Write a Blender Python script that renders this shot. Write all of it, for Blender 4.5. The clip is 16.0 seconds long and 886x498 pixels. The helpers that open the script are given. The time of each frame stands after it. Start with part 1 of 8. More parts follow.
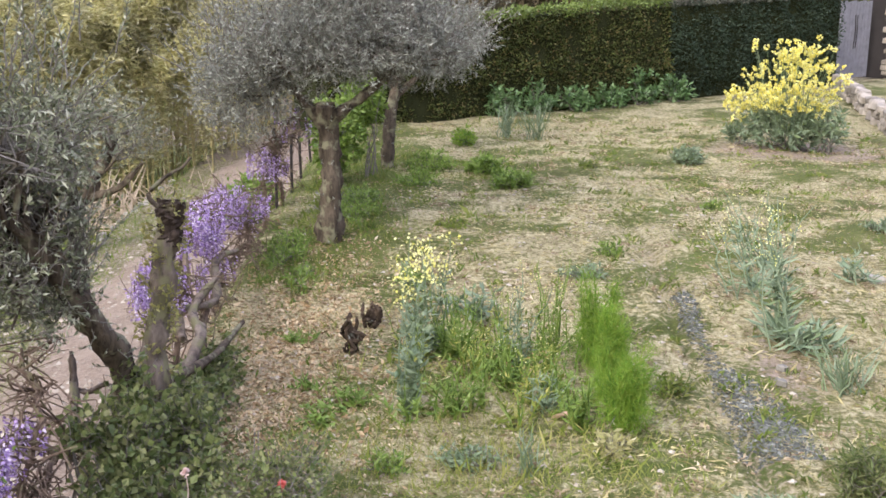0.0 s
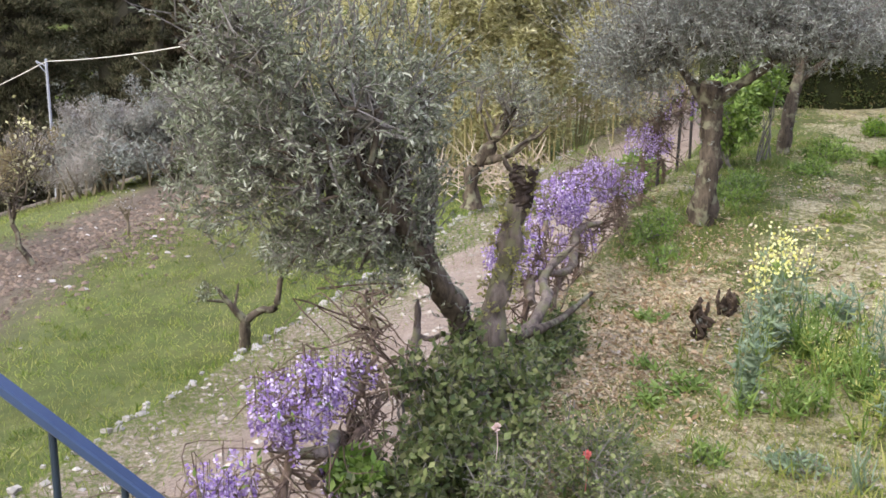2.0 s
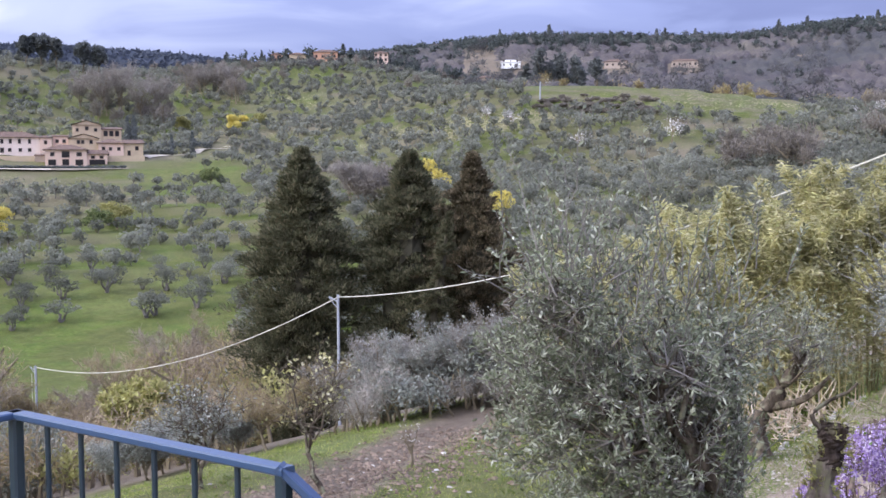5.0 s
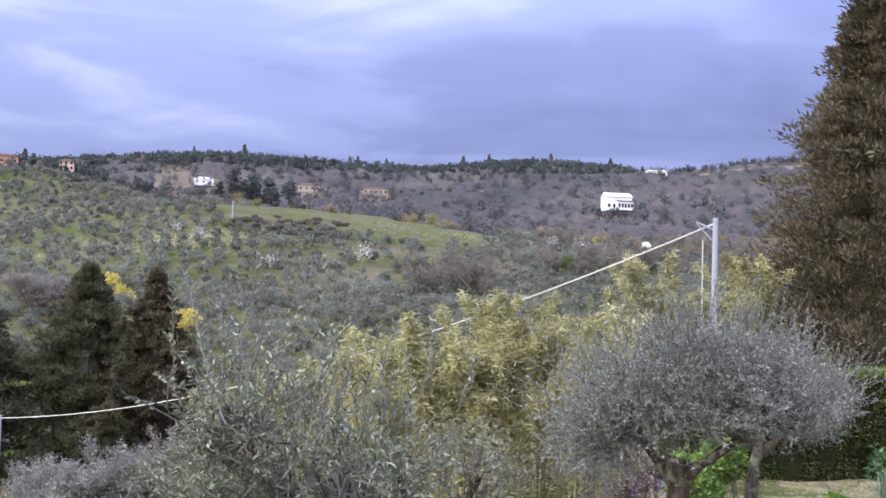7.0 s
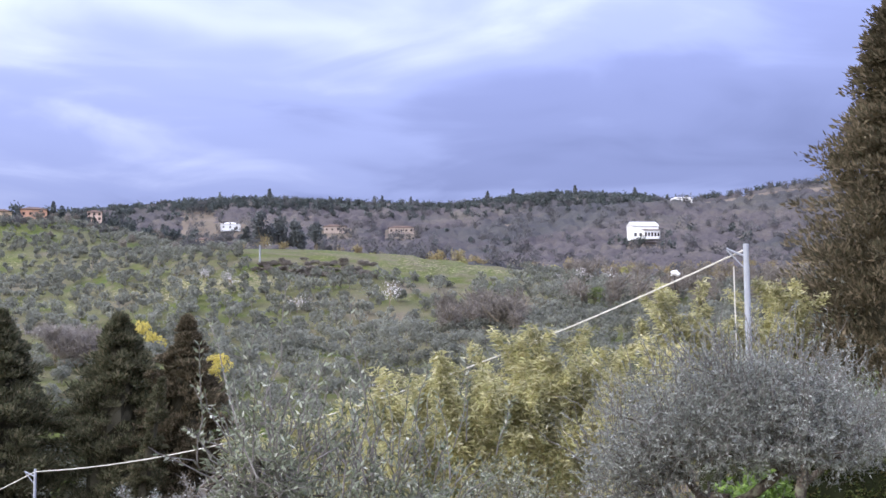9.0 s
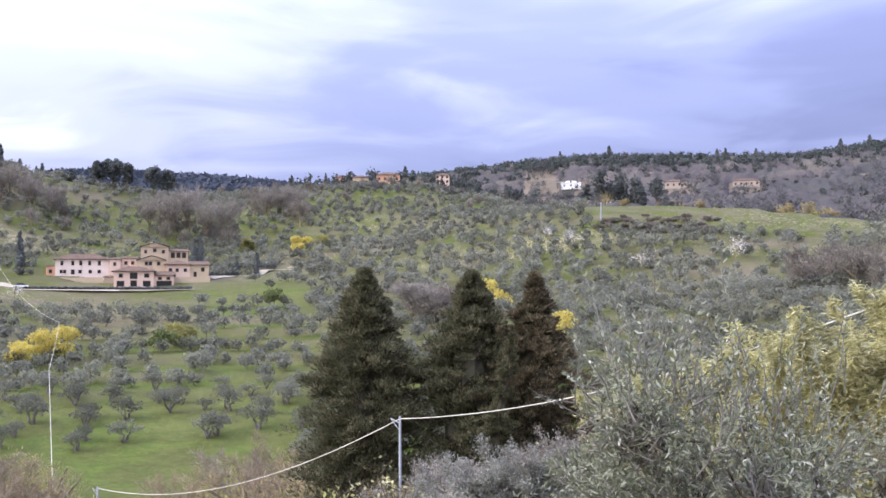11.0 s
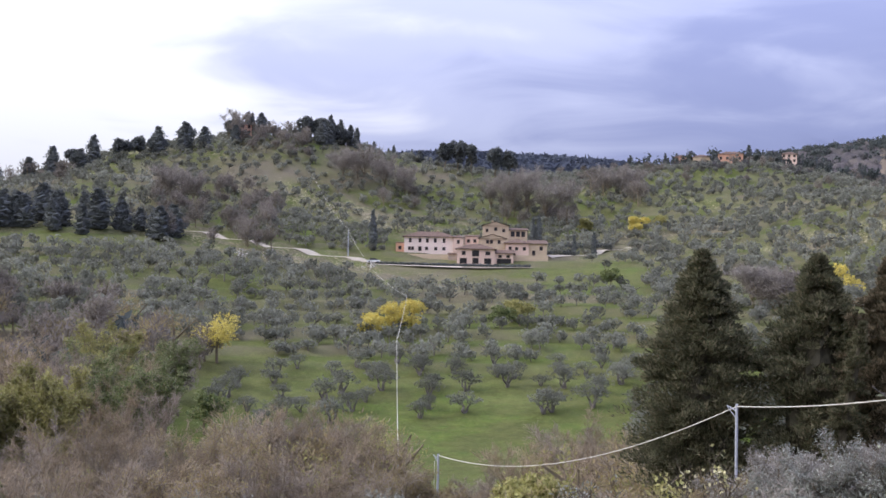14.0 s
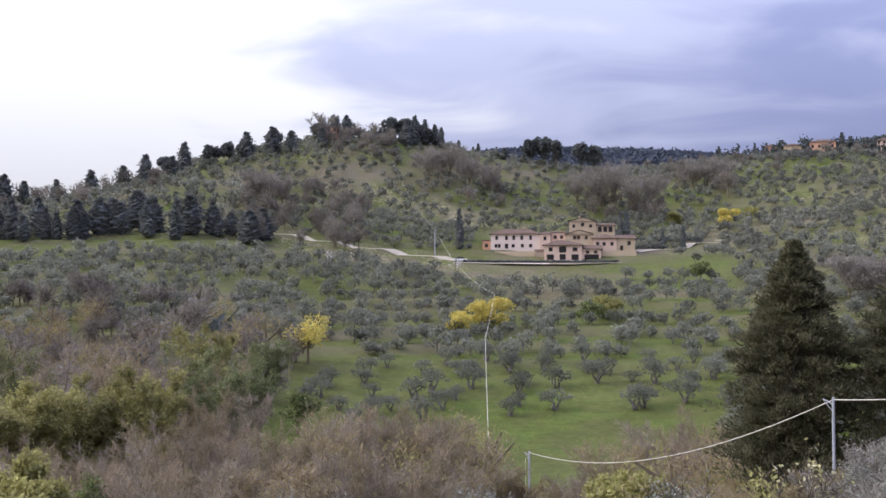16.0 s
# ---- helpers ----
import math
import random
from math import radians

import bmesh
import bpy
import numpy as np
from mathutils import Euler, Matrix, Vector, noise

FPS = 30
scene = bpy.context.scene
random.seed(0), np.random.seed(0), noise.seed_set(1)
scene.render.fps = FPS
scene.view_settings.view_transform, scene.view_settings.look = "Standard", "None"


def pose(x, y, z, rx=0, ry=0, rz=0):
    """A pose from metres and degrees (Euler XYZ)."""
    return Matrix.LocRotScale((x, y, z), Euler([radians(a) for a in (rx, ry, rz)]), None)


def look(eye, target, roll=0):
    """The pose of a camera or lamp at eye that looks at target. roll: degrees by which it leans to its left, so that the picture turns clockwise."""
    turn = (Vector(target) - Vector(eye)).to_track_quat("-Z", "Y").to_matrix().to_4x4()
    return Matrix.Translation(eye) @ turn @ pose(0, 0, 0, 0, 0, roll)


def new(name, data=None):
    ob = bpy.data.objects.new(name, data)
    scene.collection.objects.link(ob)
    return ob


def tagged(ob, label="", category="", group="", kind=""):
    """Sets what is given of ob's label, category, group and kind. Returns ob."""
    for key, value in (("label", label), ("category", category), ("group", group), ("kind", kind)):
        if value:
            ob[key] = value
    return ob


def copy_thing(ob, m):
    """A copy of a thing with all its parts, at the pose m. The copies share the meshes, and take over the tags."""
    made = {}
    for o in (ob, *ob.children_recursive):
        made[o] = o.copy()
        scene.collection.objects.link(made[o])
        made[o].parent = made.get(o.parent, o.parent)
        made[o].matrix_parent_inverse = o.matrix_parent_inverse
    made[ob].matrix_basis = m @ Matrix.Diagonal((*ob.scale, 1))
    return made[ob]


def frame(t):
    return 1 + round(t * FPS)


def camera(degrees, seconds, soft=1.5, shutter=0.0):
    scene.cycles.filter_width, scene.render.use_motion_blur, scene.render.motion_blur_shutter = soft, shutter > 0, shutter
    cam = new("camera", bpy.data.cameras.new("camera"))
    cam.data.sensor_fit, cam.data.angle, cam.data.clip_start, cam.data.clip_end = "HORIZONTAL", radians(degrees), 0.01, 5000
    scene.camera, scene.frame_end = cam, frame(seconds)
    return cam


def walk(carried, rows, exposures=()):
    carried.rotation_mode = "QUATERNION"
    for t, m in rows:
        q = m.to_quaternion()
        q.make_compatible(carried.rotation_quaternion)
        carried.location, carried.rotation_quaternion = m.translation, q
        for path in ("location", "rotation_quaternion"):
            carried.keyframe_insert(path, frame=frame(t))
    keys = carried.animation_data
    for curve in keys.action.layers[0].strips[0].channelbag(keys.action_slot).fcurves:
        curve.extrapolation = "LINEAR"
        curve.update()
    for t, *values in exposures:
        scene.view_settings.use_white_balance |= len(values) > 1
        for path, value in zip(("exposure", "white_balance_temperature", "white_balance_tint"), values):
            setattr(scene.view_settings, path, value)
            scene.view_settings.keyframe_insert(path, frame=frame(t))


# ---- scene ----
cam = camera(43.33, 16.0, 1.6)
PATH = [
    (0.0, pose(-0.005, 0.012, 3.094, 75.98, -0.20, 0.00)),
    (0.5, pose(0.051, -0.008, 3.098, 77.64, 1.01, 5.50)),
    (1.0, pose(0.107, -0.072, 3.097, 76.12, -0.40, 11.67)),
    (1.5, pose(0.254, -0.058, 3.114, 75.75, 1.45, 17.25)),
    (2.0, pose(0.479, 0.083, 3.081, 74.61, -0.78, 21.72)),
    (2.5, pose(0.544, 0.090, 3.111, 77.42, -0.11, 22.85)),
    (3.0, pose(0.468, -0.082, 3.171, 80.07, 0.46, 28.32)),
    (3.5, pose(0.278, -0.192, 3.200, 82.49, 2.13, 33.54)),
    (3.7, pose(0.227, -0.216, 3.204, 83.02, 1.64, 35.72)),
    (5.8, pose(0.446, -0.359, 3.306, 88.68, -0.82, 32.29)),
    (6.0, pose(0.349, -0.289, 3.270, 89.18, -1.13, 29.11)),
    (6.5, pose(0.425, -0.145, 3.352, 91.06, -1.71, 22.58)),
    (7.0, pose(0.367, -0.147, 3.299, 92.87, -1.72, 19.47)),
    (7.5, pose(0.294, 0.021, 3.360, 94.22, -1.15, 17.02)),
    (8.0, pose(0.286, 0.014, 3.357, 94.08, -0.89, 17.18)),
    (8.2, pose(0.296, 0.020, 3.356, 94.27, -0.47, 17.98)),
    (10.3, pose(0.286, -0.168, 3.297, 93.48, 0.36, 29.65)),
    (10.5, pose(0.302, -0.241, 3.296, 93.15, 0.50, 32.29)),
    (11.0, pose(0.217, -0.237, 3.287, 92.66, 0.47, 38.41)),
    (11.5, pose(0.108, -0.139, 3.291, 92.37, 0.43, 43.86)),
    (12.0, pose(0.127, -0.172, 3.291, 92.61, 0.78, 49.10)),
    (12.5, pose(0.071, -0.062, 3.291, 92.49, 0.04, 52.20)),
    (13.0, pose(0.111, 0.040, 3.262, 91.96, -0.30, 56.00)),
    (13.5, pose(0.111, 0.072, 3.261, 91.75, -0.73, 56.45)),
    (14.0, pose(0.097, 0.054, 3.284, 91.56, -1.04, 55.58)),
    (14.5, pose(0.182, -0.018, 3.268, 91.40, -0.12, 56.61)),
    (15.0, pose(0.237, -0.053, 3.257, 91.39, 0.08, 57.59)),
    (15.5, pose(0.230, -0.005, 3.274, 91.40, 0.34, 58.87)),
    (16.0, pose(0.247, 0.015, 3.281, 91.42, 0.17, 60.07)),
]
walk(cam, PATH, [(0.0, 0.20, 6550, 11), (2.0, 0.27, 6450, 9.5), (3.0, 0.27, 6200, 11), (3.7, 0.23, 5800, 13), (5.8, 0.13, 5850, 14), (8.2, 0.1, 5850, 14), (10.3, 0.26, 6000, 14), (12.0, 0.30, 6150, 14), (14.0, -0.16, 6100, 14), (16.0, -0.25, 6200, 13)])

# ---------------------------------------------------------------- sky and light
world = bpy.data.worlds.new("world")
scene.world = world
world.use_nodes = True
SUN_EL, SUN_AZ = radians(34), radians(145)        # bearing counted to the left of +y


def sky_nodes():
    nt = world.node_tree
    nt.nodes.clear()
    N, L = nt.nodes.new, nt.links.new
    out, bg = N("ShaderNodeOutputWorld"), N("ShaderNodeBackground")
    sky = N("ShaderNodeTexSky")
    sky.sky_type, sky.sun_disc = "NISHITA", False
    sky.sun_elevation, sky.sun_rotation = SUN_EL, -SUN_AZ
    tc, sep = N("ShaderNodeTexCoord"), N("ShaderNodeSeparateXYZ")
    L(tc.outputs["Generated"], sep.inputs[0])

    def math_(op, a, b=None, c=None, clamp=False):
        n = N("ShaderNodeMath")
        n.operation, n.use_clamp = op, clamp
        for i, v in enumerate((a, b, c)):
            if v is None:
                continue
            if isinstance(v, (int, float)):
                n.inputs[i].default_value = v
            else:
                L(v, n.inputs[i])
        return n.outputs[0]
    # cloud deck: the direction met with a flat layer overhead
    den = math_("ADD", math_("MAXIMUM", sep.outputs[2], 0.0), 0.10)
    comb = N("ShaderNodeCombineXYZ")
    L(math_("DIVIDE", sep.outputs[0], den), comb.inputs[0])
    L(math_("DIVIDE", sep.outputs[1], den), comb.inputs[1])

    def cloud(scale, detail, dist, off):
        m = N("ShaderNodeMapping")
        m.inputs["Location"].default_value = off
        L(comb.outputs[0], m.inputs[0])
        t = N("ShaderNodeTexNoise")
        t.inputs["Scale"].default_value, t.inputs["Detail"].default_value = scale, detail
        t.inputs["Roughness"].default_value, t.inputs["Distortion"].default_value = 0.5, dist
        L(m.outputs[0], t.inputs["Vector"])
        return t.outputs["Fac"]
    big, fine = cloud(0.42, 4, 0.5, (3.1, 1.7, 0)), cloud(1.5, 5, 0.8, (0.4, 5.2, 0))
    dens = math_("ADD", math_("MULTIPLY", big, 0.78), math_("MULTIPLY", fine, 0.22))
    # thinner towards the hidden sun
    toward = math_("ADD", math_("MULTIPLY", sep.outputs[0], -math.sin(SUN_AZ)), math_("MULTIPLY", sep.outputs[1], math.cos(SUN_AZ)))
    thin = N("ShaderNodeMapRange")
    thin.interpolation_type = "SMOOTHSTEP"
    for k, v in (("From Min", -0.58), ("From Max", 0.46), ("To Min", 0.0), ("To Max", 0.36)):
        thin.inputs[k].default_value = v
    L(toward, thin.inputs["Value"])
    dens = math_("SUBTRACT", dens, thin.outputs[0])
    ramp = N("ShaderNodeValToRGB")
    cr = ramp.color_ramp
    cr.interpolation = "EASE"
    cr.elements[0].position, cr.elements[0].color = 0.17, (1.25, 1.25, 1.30, 1)
    cr.elements[1].position, cr.elements[1].color = 0.62, (0.235, 0.265, 0.475, 1)
    for p, c in ((0.30, (0.70, 0.74, 1.0, 1)), (0.42, (0.41, 0.455, 0.745, 1)), (0.50, (0.305, 0.34, 0.59, 1))):
        e = cr.elements.new(p)
        e.color = c
    L(dens, ramp.inputs[0])
    mix = N("ShaderNodeMix")
    mix.data_type = "RGBA"
    mix.inputs["Factor"].default_value = 0.93
    dim = N("ShaderNodeVectorMath")
    dim.operation = "SCALE"
    dim.inputs["Scale"].default_value = 0.1
    L(sky.outputs[0], dim.inputs[0])
    L(dim.outputs[0], mix.inputs["A"])
    L(ramp.outputs[0], mix.inputs["B"])
    L(mix.outputs["Result"], bg.inputs[0])
    # an overcast sky is brighter overhead than at the horizon
    L(math_("ADD", 0.56, math_("MULTIPLY", math_("MAXIMUM", sep.outputs[2], 0.0), 2.9)), bg.inputs[1])
    L(bg.outputs[0], out.inputs[0])


sky_nodes()
sun = new("sun", bpy.data.lights.new("sun", "SUN"))
sun.data.energy, sun.data.angle, sun.data.color = 2.3, radians(14), (1.0, 0.95, 0.88)
sun.matrix_world = look((-math.sin(SUN_AZ) * math.cos(SUN_EL), math.cos(SUN_AZ) * math.cos(SUN_EL), math.sin(SUN_EL)), (0, 0, 0))

# ---------------------------------------------------------------- materials


class Nodes:
    """A small wrapper round a material's node tree."""

    def __init__(self, name, rough=0.8, spec=0.3, metal=0.0):
        self.mat = bpy.data.materials.new(name)
        self.mat.use_nodes = True
        self.t = self.mat.node_tree
        self.b = self.t.nodes["Principled BSDF"]
        self.b.inputs["Roughness"].default_value = rough
        self.b.inputs["Specular IOR Level"].default_value = spec
        self.b.inputs["Metallic"].default_value = metal

    def n(self, kind, **vals):
        node = self.t.nodes.new(kind)
        for k, v in vals.items():
            node.inputs[k.replace("_", " ")].default_value = v
        return node

    def link(self, a, b):
        self.t.links.new(a, b)

    def pos(self):
        g = self.n("ShaderNodeNewGeometry")
        return g.outputs["Position"]

    def obj(self):
        return self.n("ShaderNodeTexCoord").outputs["Object"]

    def noise(self, scale, detail=4, rough=0.55, vec=None, stretch=None):
        t = self.n("ShaderNodeTexNoise", Scale=scale, Detail=detail, Roughness=rough)
        v = vec or self.pos()
        if stretch:
            m = self.n("ShaderNodeMapping")
            m.inputs["Scale"].default_value = stretch
            self.link(v, m.inputs[0])
            v = m.outputs[0]
        self.link(v, t.inputs["Vector"])
        return t.outputs["Fac"]

    def ramp(self, fac, stops):
        r = self.n("ShaderNodeValToRGB")
        cr = r.color_ramp
        while len(cr.elements) < len(stops):
            cr.elements.new(0.5)
        for e, (p, c) in zip(cr.elements, stops):
            e.position, e.color = p, (*c, 1)
        self.link(fac, r.inputs[0])
        return r.outputs[0]

    def mix(self, fac, a, b, kind="MIX"):
        m = self.n("ShaderNodeMix")
        m.data_type, m.blend_type = "RGBA", kind
        for v, k in ((fac, "Factor"), (a, "A"), (b, "B")):
            if isinstance(v, (int, float)):
                m.inputs[k].default_value = v
            elif isinstance(v, tuple):
                m.inputs[k].default_value = (*v, 1)
            else:
                self.link(v, m.inputs[k])
        return m.outputs["Result"]

    def range(self, fac, a, b, c=0.0, d=1.0):
        m = self.n("ShaderNodeMapRange")
        for k, v in (("From Min", a), ("From Max", b), ("To Min", c), ("To Max", d)):
            m.inputs[k].default_value = v
        self.link(fac, m.inputs["Value"])
        return m.outputs[0]

    def island(self):
        return self.n("ShaderNodeNewGeometry").outputs["Random Per Island"]

    def each(self):
        return self.n("ShaderNodeObjectInfo").outputs["Random"]

    def bump(self, fac, strength=0.4, dist=0.02):
        b = self.n("ShaderNodeBump", Strength=strength, Distance=dist)
        self.link(fac, b.inputs["Height"])
        self.link(b.outputs[0], self.b.inputs["Normal"])

    def color(self, c):
        if isinstance(c, tuple):
            self.b.inputs["Base Color"].default_value = (*c, 1)
        else:
            self.link(c, self.b.inputs["Base Color"])
        return self.mat


def leaf_material(name, cols, rough=0.55, spec=0.35, through_=0.25, patch=0.6, patch_scale=0.9):
    """Leaves: a colour for every leaf, patches of lighter and darker growth, and some light let through."""
    m = Nodes(name, rough, spec)
    k = len(cols) - 1
    c = m.ramp(m.island(), [(i / max(k, 1), col) for i, col in enumerate(cols)])
    f = m.range(m.noise(patch_scale, 3), 0.3, 0.7, 1 - patch * 0.5, 1 + patch * 0.35)
    v = m.n("ShaderNodeVectorMath")
    v.operation = "SCALE"
    m.link(c, v.inputs[0])
    m.link(f, v.inputs["Scale"])
    m.color(v.outputs[0])
    tr = m.n("ShaderNodeBsdfTranslucent")
    m.link(v.outputs[0], tr.inputs[0])
    ms = m.n("ShaderNodeMixShader")
    ms.inputs[0].default_value = through_
    m.link(m.b.outputs[0], ms.inputs[1])
    m.link(tr.outputs[0], ms.inputs[2])
    m.link(ms.outputs[0], m.t.nodes["Material Output"].inputs[0])
    return m.mat


def plain_material(name, c, rough=0.7, var=0.25, scale=6.0, spec=0.3, metal=0.0, bump=0.15):
    m = Nodes(name, rough, spec, metal)
    lo, hi = tuple(v * (1 - var) for v in c), tuple(min(1, v * (1 + var)) for v in c)
    a = m.noise(scale, 5, 0.6, m.obj())
    b = m.noise(scale * 9, 3, 0.6, m.obj())
    col = m.ramp(m.mix(0.35, a, b), [(0.3, lo), (0.7, hi)])
    if bump:
        m.bump(b, bump, 0.01)
    return m.color(col)


def bark_material(name, dark, light, lichen=(0.33, 0.34, 0.30), amount=0.25):
    m = Nodes(name, 0.95, 0.1)
    a = m.noise(14, 6, 0.65, stretch=(1, 1, 0.25))
    b = m.noise(55, 4, 0.6, stretch=(1, 1, 0.35))
    c = m.ramp(a, [(0.32, dark), (0.68, light)])
    p = m.range(m.noise(7, 3), 0.62 - amount * 0.3, 0.70 - amount * 0.2)
    c = m.mix(p, c, lichen)
    m.bump(m.mix(0.4, a, b), 0.9, 0.03)
    return m.color(c)


def ground_material():
    m = Nodes("ground", 0.95, 0.15)
    att = m.n("ShaderNodeAttribute")
    att.attribute_name = "cover"
    sep = m.n("ShaderNodeSeparateColor")
    m.link(att.outputs["Color"], sep.inputs[0])
    green, soil, dry = sep.outputs[0], sep.outputs[1], sep.outputs[2]
    n1, n2, n3, n4 = m.noise(0.35, 4), m.noise(2.2, 5, 0.65), m.noise(16, 4, 0.7), m.noise(70, 3, 0.7)
    far = m.noise(0.03, 5, 0.6)
    # meadow grass
    g = m.ramp(m.mix(0.5, n1, n2), [(0.34, (0.072, 0.112, 0.024)), (0.50, (0.132, 0.176, 0.036)), (0.64, (0.205, 0.222, 0.058))])
    g = m.mix(m.range(n3, 0.35, 0.75, 0, 0.6), g, (0.055, 0.085, 0.02))
    g = m.mix(m.range(far, 0.40, 0.62, 0, 0.75), g, (0.185, 0.165, 0.085))
    g = m.mix(m.range(m.noise(0.16, 5, 0.7), 0.42, 0.62, 0, 0.75), g, (0.098, 0.093, 0.040))
    g = m.mix(m.range(m.noise(0.055, 4, 0.6), 0.47, 0.62, 0, 0.42), g, (0.115, 0.092, 0.048))
    g = m.mix(m.range(m.noise(1.1, 5, 0.7), 0.50, 0.66, 0, 0.4), g, (0.23, 0.225, 0.085))
    g = m.mix(m.range(m.noise(5.5, 5, 0.75), 0.47, 0.62, 0, 0.5), g, (0.075, 0.105, 0.026))
    g = m.mix(m.range(m.noise(0.5, 6, 0.78), 0.47, 0.58, 0, 0.5), g, (0.082, 0.088, 0.024))
    g = m.mix(m.range(m.noise(0.28, 6, 0.75), 0.50, 0.62, 0, 0.45), g, (0.165, 0.158, 0.064))
    lush = m.mix(1.0, g, (0.63, 0.69, 0.42), "MULTIPLY")
    g = m.mix(green, lush, g)
    # bare trodden earth
    e = m.ramp(m.mix(0.5, n2, n3), [(0.3, (0.20, 0.145, 0.105)), (0.52, (0.33, 0.255, 0.20)), (0.72, (0.45, 0.37, 0.30))])
    e = m.mix(m.range(n4, 0.60, 0.72), e, (0.55, 0.49, 0.42))
    # dry mown grass and litter
    d = m.ramp(m.mix(0.3, m.mix(0.7, n2, n3), m.noise(38, 4, 0.75)), [(0.35, (0.085, 0.078, 0.036)), (0.44, (0.20, 0.172, 0.088)), (0.53, (0.43, 0.375, 0.22)), (0.66, (0.74, 0.66, 0.45))])
    d = m.mix(m.range(n4, 0.5, 0.75, 0, 0.5), d, (0.22, 0.17, 0.095))
    litter = m.ramp(m.mix(0.5, n2, m.noise(0.08, 4)), [(0.3, (0.10, 0.078, 0.058)), (0.7, (0.205, 0.160, 0.122))])
    w1 = m.n("ShaderNodeMath")
    w1.operation = "ADD"
    m.link(soil, w1.inputs[0])
    m.link(m.range(n3, 0.2, 0.8, -0.35, 0.35), w1.inputs[1])
    w2 = m.n("ShaderNodeMath")
    w2.operation = "ADD"
    m.link(dry, w2.inputs[0])
    amp = m.n("ShaderNodeMath")
    amp.operation = "MULTIPLY"
    m.link(m.range(m.mix(0.5, m.mix(0.5, n2, n3), m.noise(0.9, 4, 0.6)), 0.36, 0.64, -1, 1), amp.inputs[0])
    m.link(m.range(dry, 0.0, 0.7, 0.18, 0.9), amp.inputs[1])
    m.link(amp.outputs[0], w2.inputs[1])
    c = m.mix(m.range(w2.outputs[0], 0.3, 0.7), g, d)
    c = m.mix(m.range(w1.outputs[0], 0.35, 0.65), c, e)
    c = m.mix(att.outputs["Alpha"], c, litter)
    m.bump(m.mix(0.5, n3, n4), 1.0, 0.07)
    return m.color(c)


M_GROUND = ground_material()
M_OLIVE = leaf_material("olive_leaf", [(0.072, 0.086, 0.040), (0.165, 0.185, 0.108), (0.30, 0.312, 0.215), (0.185, 0.207, 0.120), (0.58, 0.58, 0.46)], 0.5, 0.4, 0.25)
M_OLIVE_GREY = leaf_material("grey_olive_leaf", [(0.118, 0.127, 0.098), (0.220, 0.230, 0.192), (0.335, 0.342, 0.296), (0.180, 0.192, 0.148), (0.520, 0.520, 0.465)], 0.5, 0.4, 0.3)
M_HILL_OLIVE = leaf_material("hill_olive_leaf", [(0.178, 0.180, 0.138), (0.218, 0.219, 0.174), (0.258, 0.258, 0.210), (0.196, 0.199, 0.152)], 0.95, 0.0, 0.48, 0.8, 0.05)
M_BARK = bark_material("olive_bark", (0.028, 0.022, 0.017), (0.15, 0.118, 0.088), (0.20, 0.19, 0.125), 0.3)
M_BARK_PALE = bark_material("pale_bark", (0.065, 0.050, 0.040), (0.27, 0.215, 0.175), (0.19, 0.175, 0.10), 0.45)
M_VINE = bark_material("vine_bark", (0.05, 0.035, 0.026), (0.23, 0.165, 0.125), (0.17, 0.15, 0.09), 0.3)
M_TWIG = plain_material("twig_wood", (0.168, 0.150, 0.132), 0.9, 0.35, 20)
M_BARE = plain_material("bare_twigs", (0.185, 0.15, 0.10), 0.95, 0.3, 0.4)
M_CYPRESS = leaf_material("cypress_foliage", [(0.070, 0.075, 0.042), (0.112, 0.115, 0.065), (0.166, 0.157, 0.090), (0.222, 0.190, 0.118)], 0.85, 0.1, 0.38, 0.8, 0.8)
M_CYPRESS_BROWN = leaf_material("cypress_cones", [(0.078, 0.072, 0.043), (0.128, 0.110, 0.066), (0.188, 0.152, 0.095), (0.255, 0.198, 0.128)], 0.85, 0.1, 0.25, 0.8, 0.6)
M_BAMBOO = leaf_material("bamboo_leaf", [(0.25, 0.24, 0.10), (0.45, 0.415, 0.19), (0.60, 0.545, 0.30), (0.37, 0.365, 0.145), (0.70, 0.64, 0.43)], 0.6, 0.2, 0.42, 1.0, 1.1)
M_TWIG_FAR = leaf_material("far_twigs", [(0.175, 0.150, 0.130), (0.235, 0.205, 0.178), (0.285, 0.250, 0.205), (0.215, 0.192, 0.150)], 0.95, 0.05, 0.3, 0.6, 0.05)
M_HEDGE = leaf_material("hedge_leaf", [(0.046, 0.058, 0.018), (0.072, 0.094, 0.026), (0.100, 0.116, 0.034), (0.150, 0.112, 0.045)], 0.6, 0.25, 0.25, 0.9, 1.2)
M_HEDGE_DARK = leaf_material("dark_hedge_leaf", [(0.024, 0.040, 0.024), (0.042, 0.064, 0.040), (0.062, 0.085, 0.055)], 0.6, 0.25, 0.2, 0.7, 1.2)
M_HEDGE_GREY = leaf_material("dull_hedge_top", [(0.085, 0.088, 0.066), (0.125, 0.125, 0.098), (0.170, 0.165, 0.135)], 0.8, 0.1, 0.25, 0.6, 1.2)
M_LAUREL = leaf_material("laurel_leaf", [(0.060, 0.115, 0.040), (0.095, 0.170, 0.060), (0.140, 0.235, 0.090), (0.200, 0.300, 0.130)], 0.4, 0.4, 0.3, 0.5, 2)
M_HEDGE_TOP = leaf_material("hedge_new_growth", [(0.085, 0.128, 0.025), (0.136, 0.187, 0.038), (0.178, 0.230, 0.060)], 0.5, 0.4, 0.25)
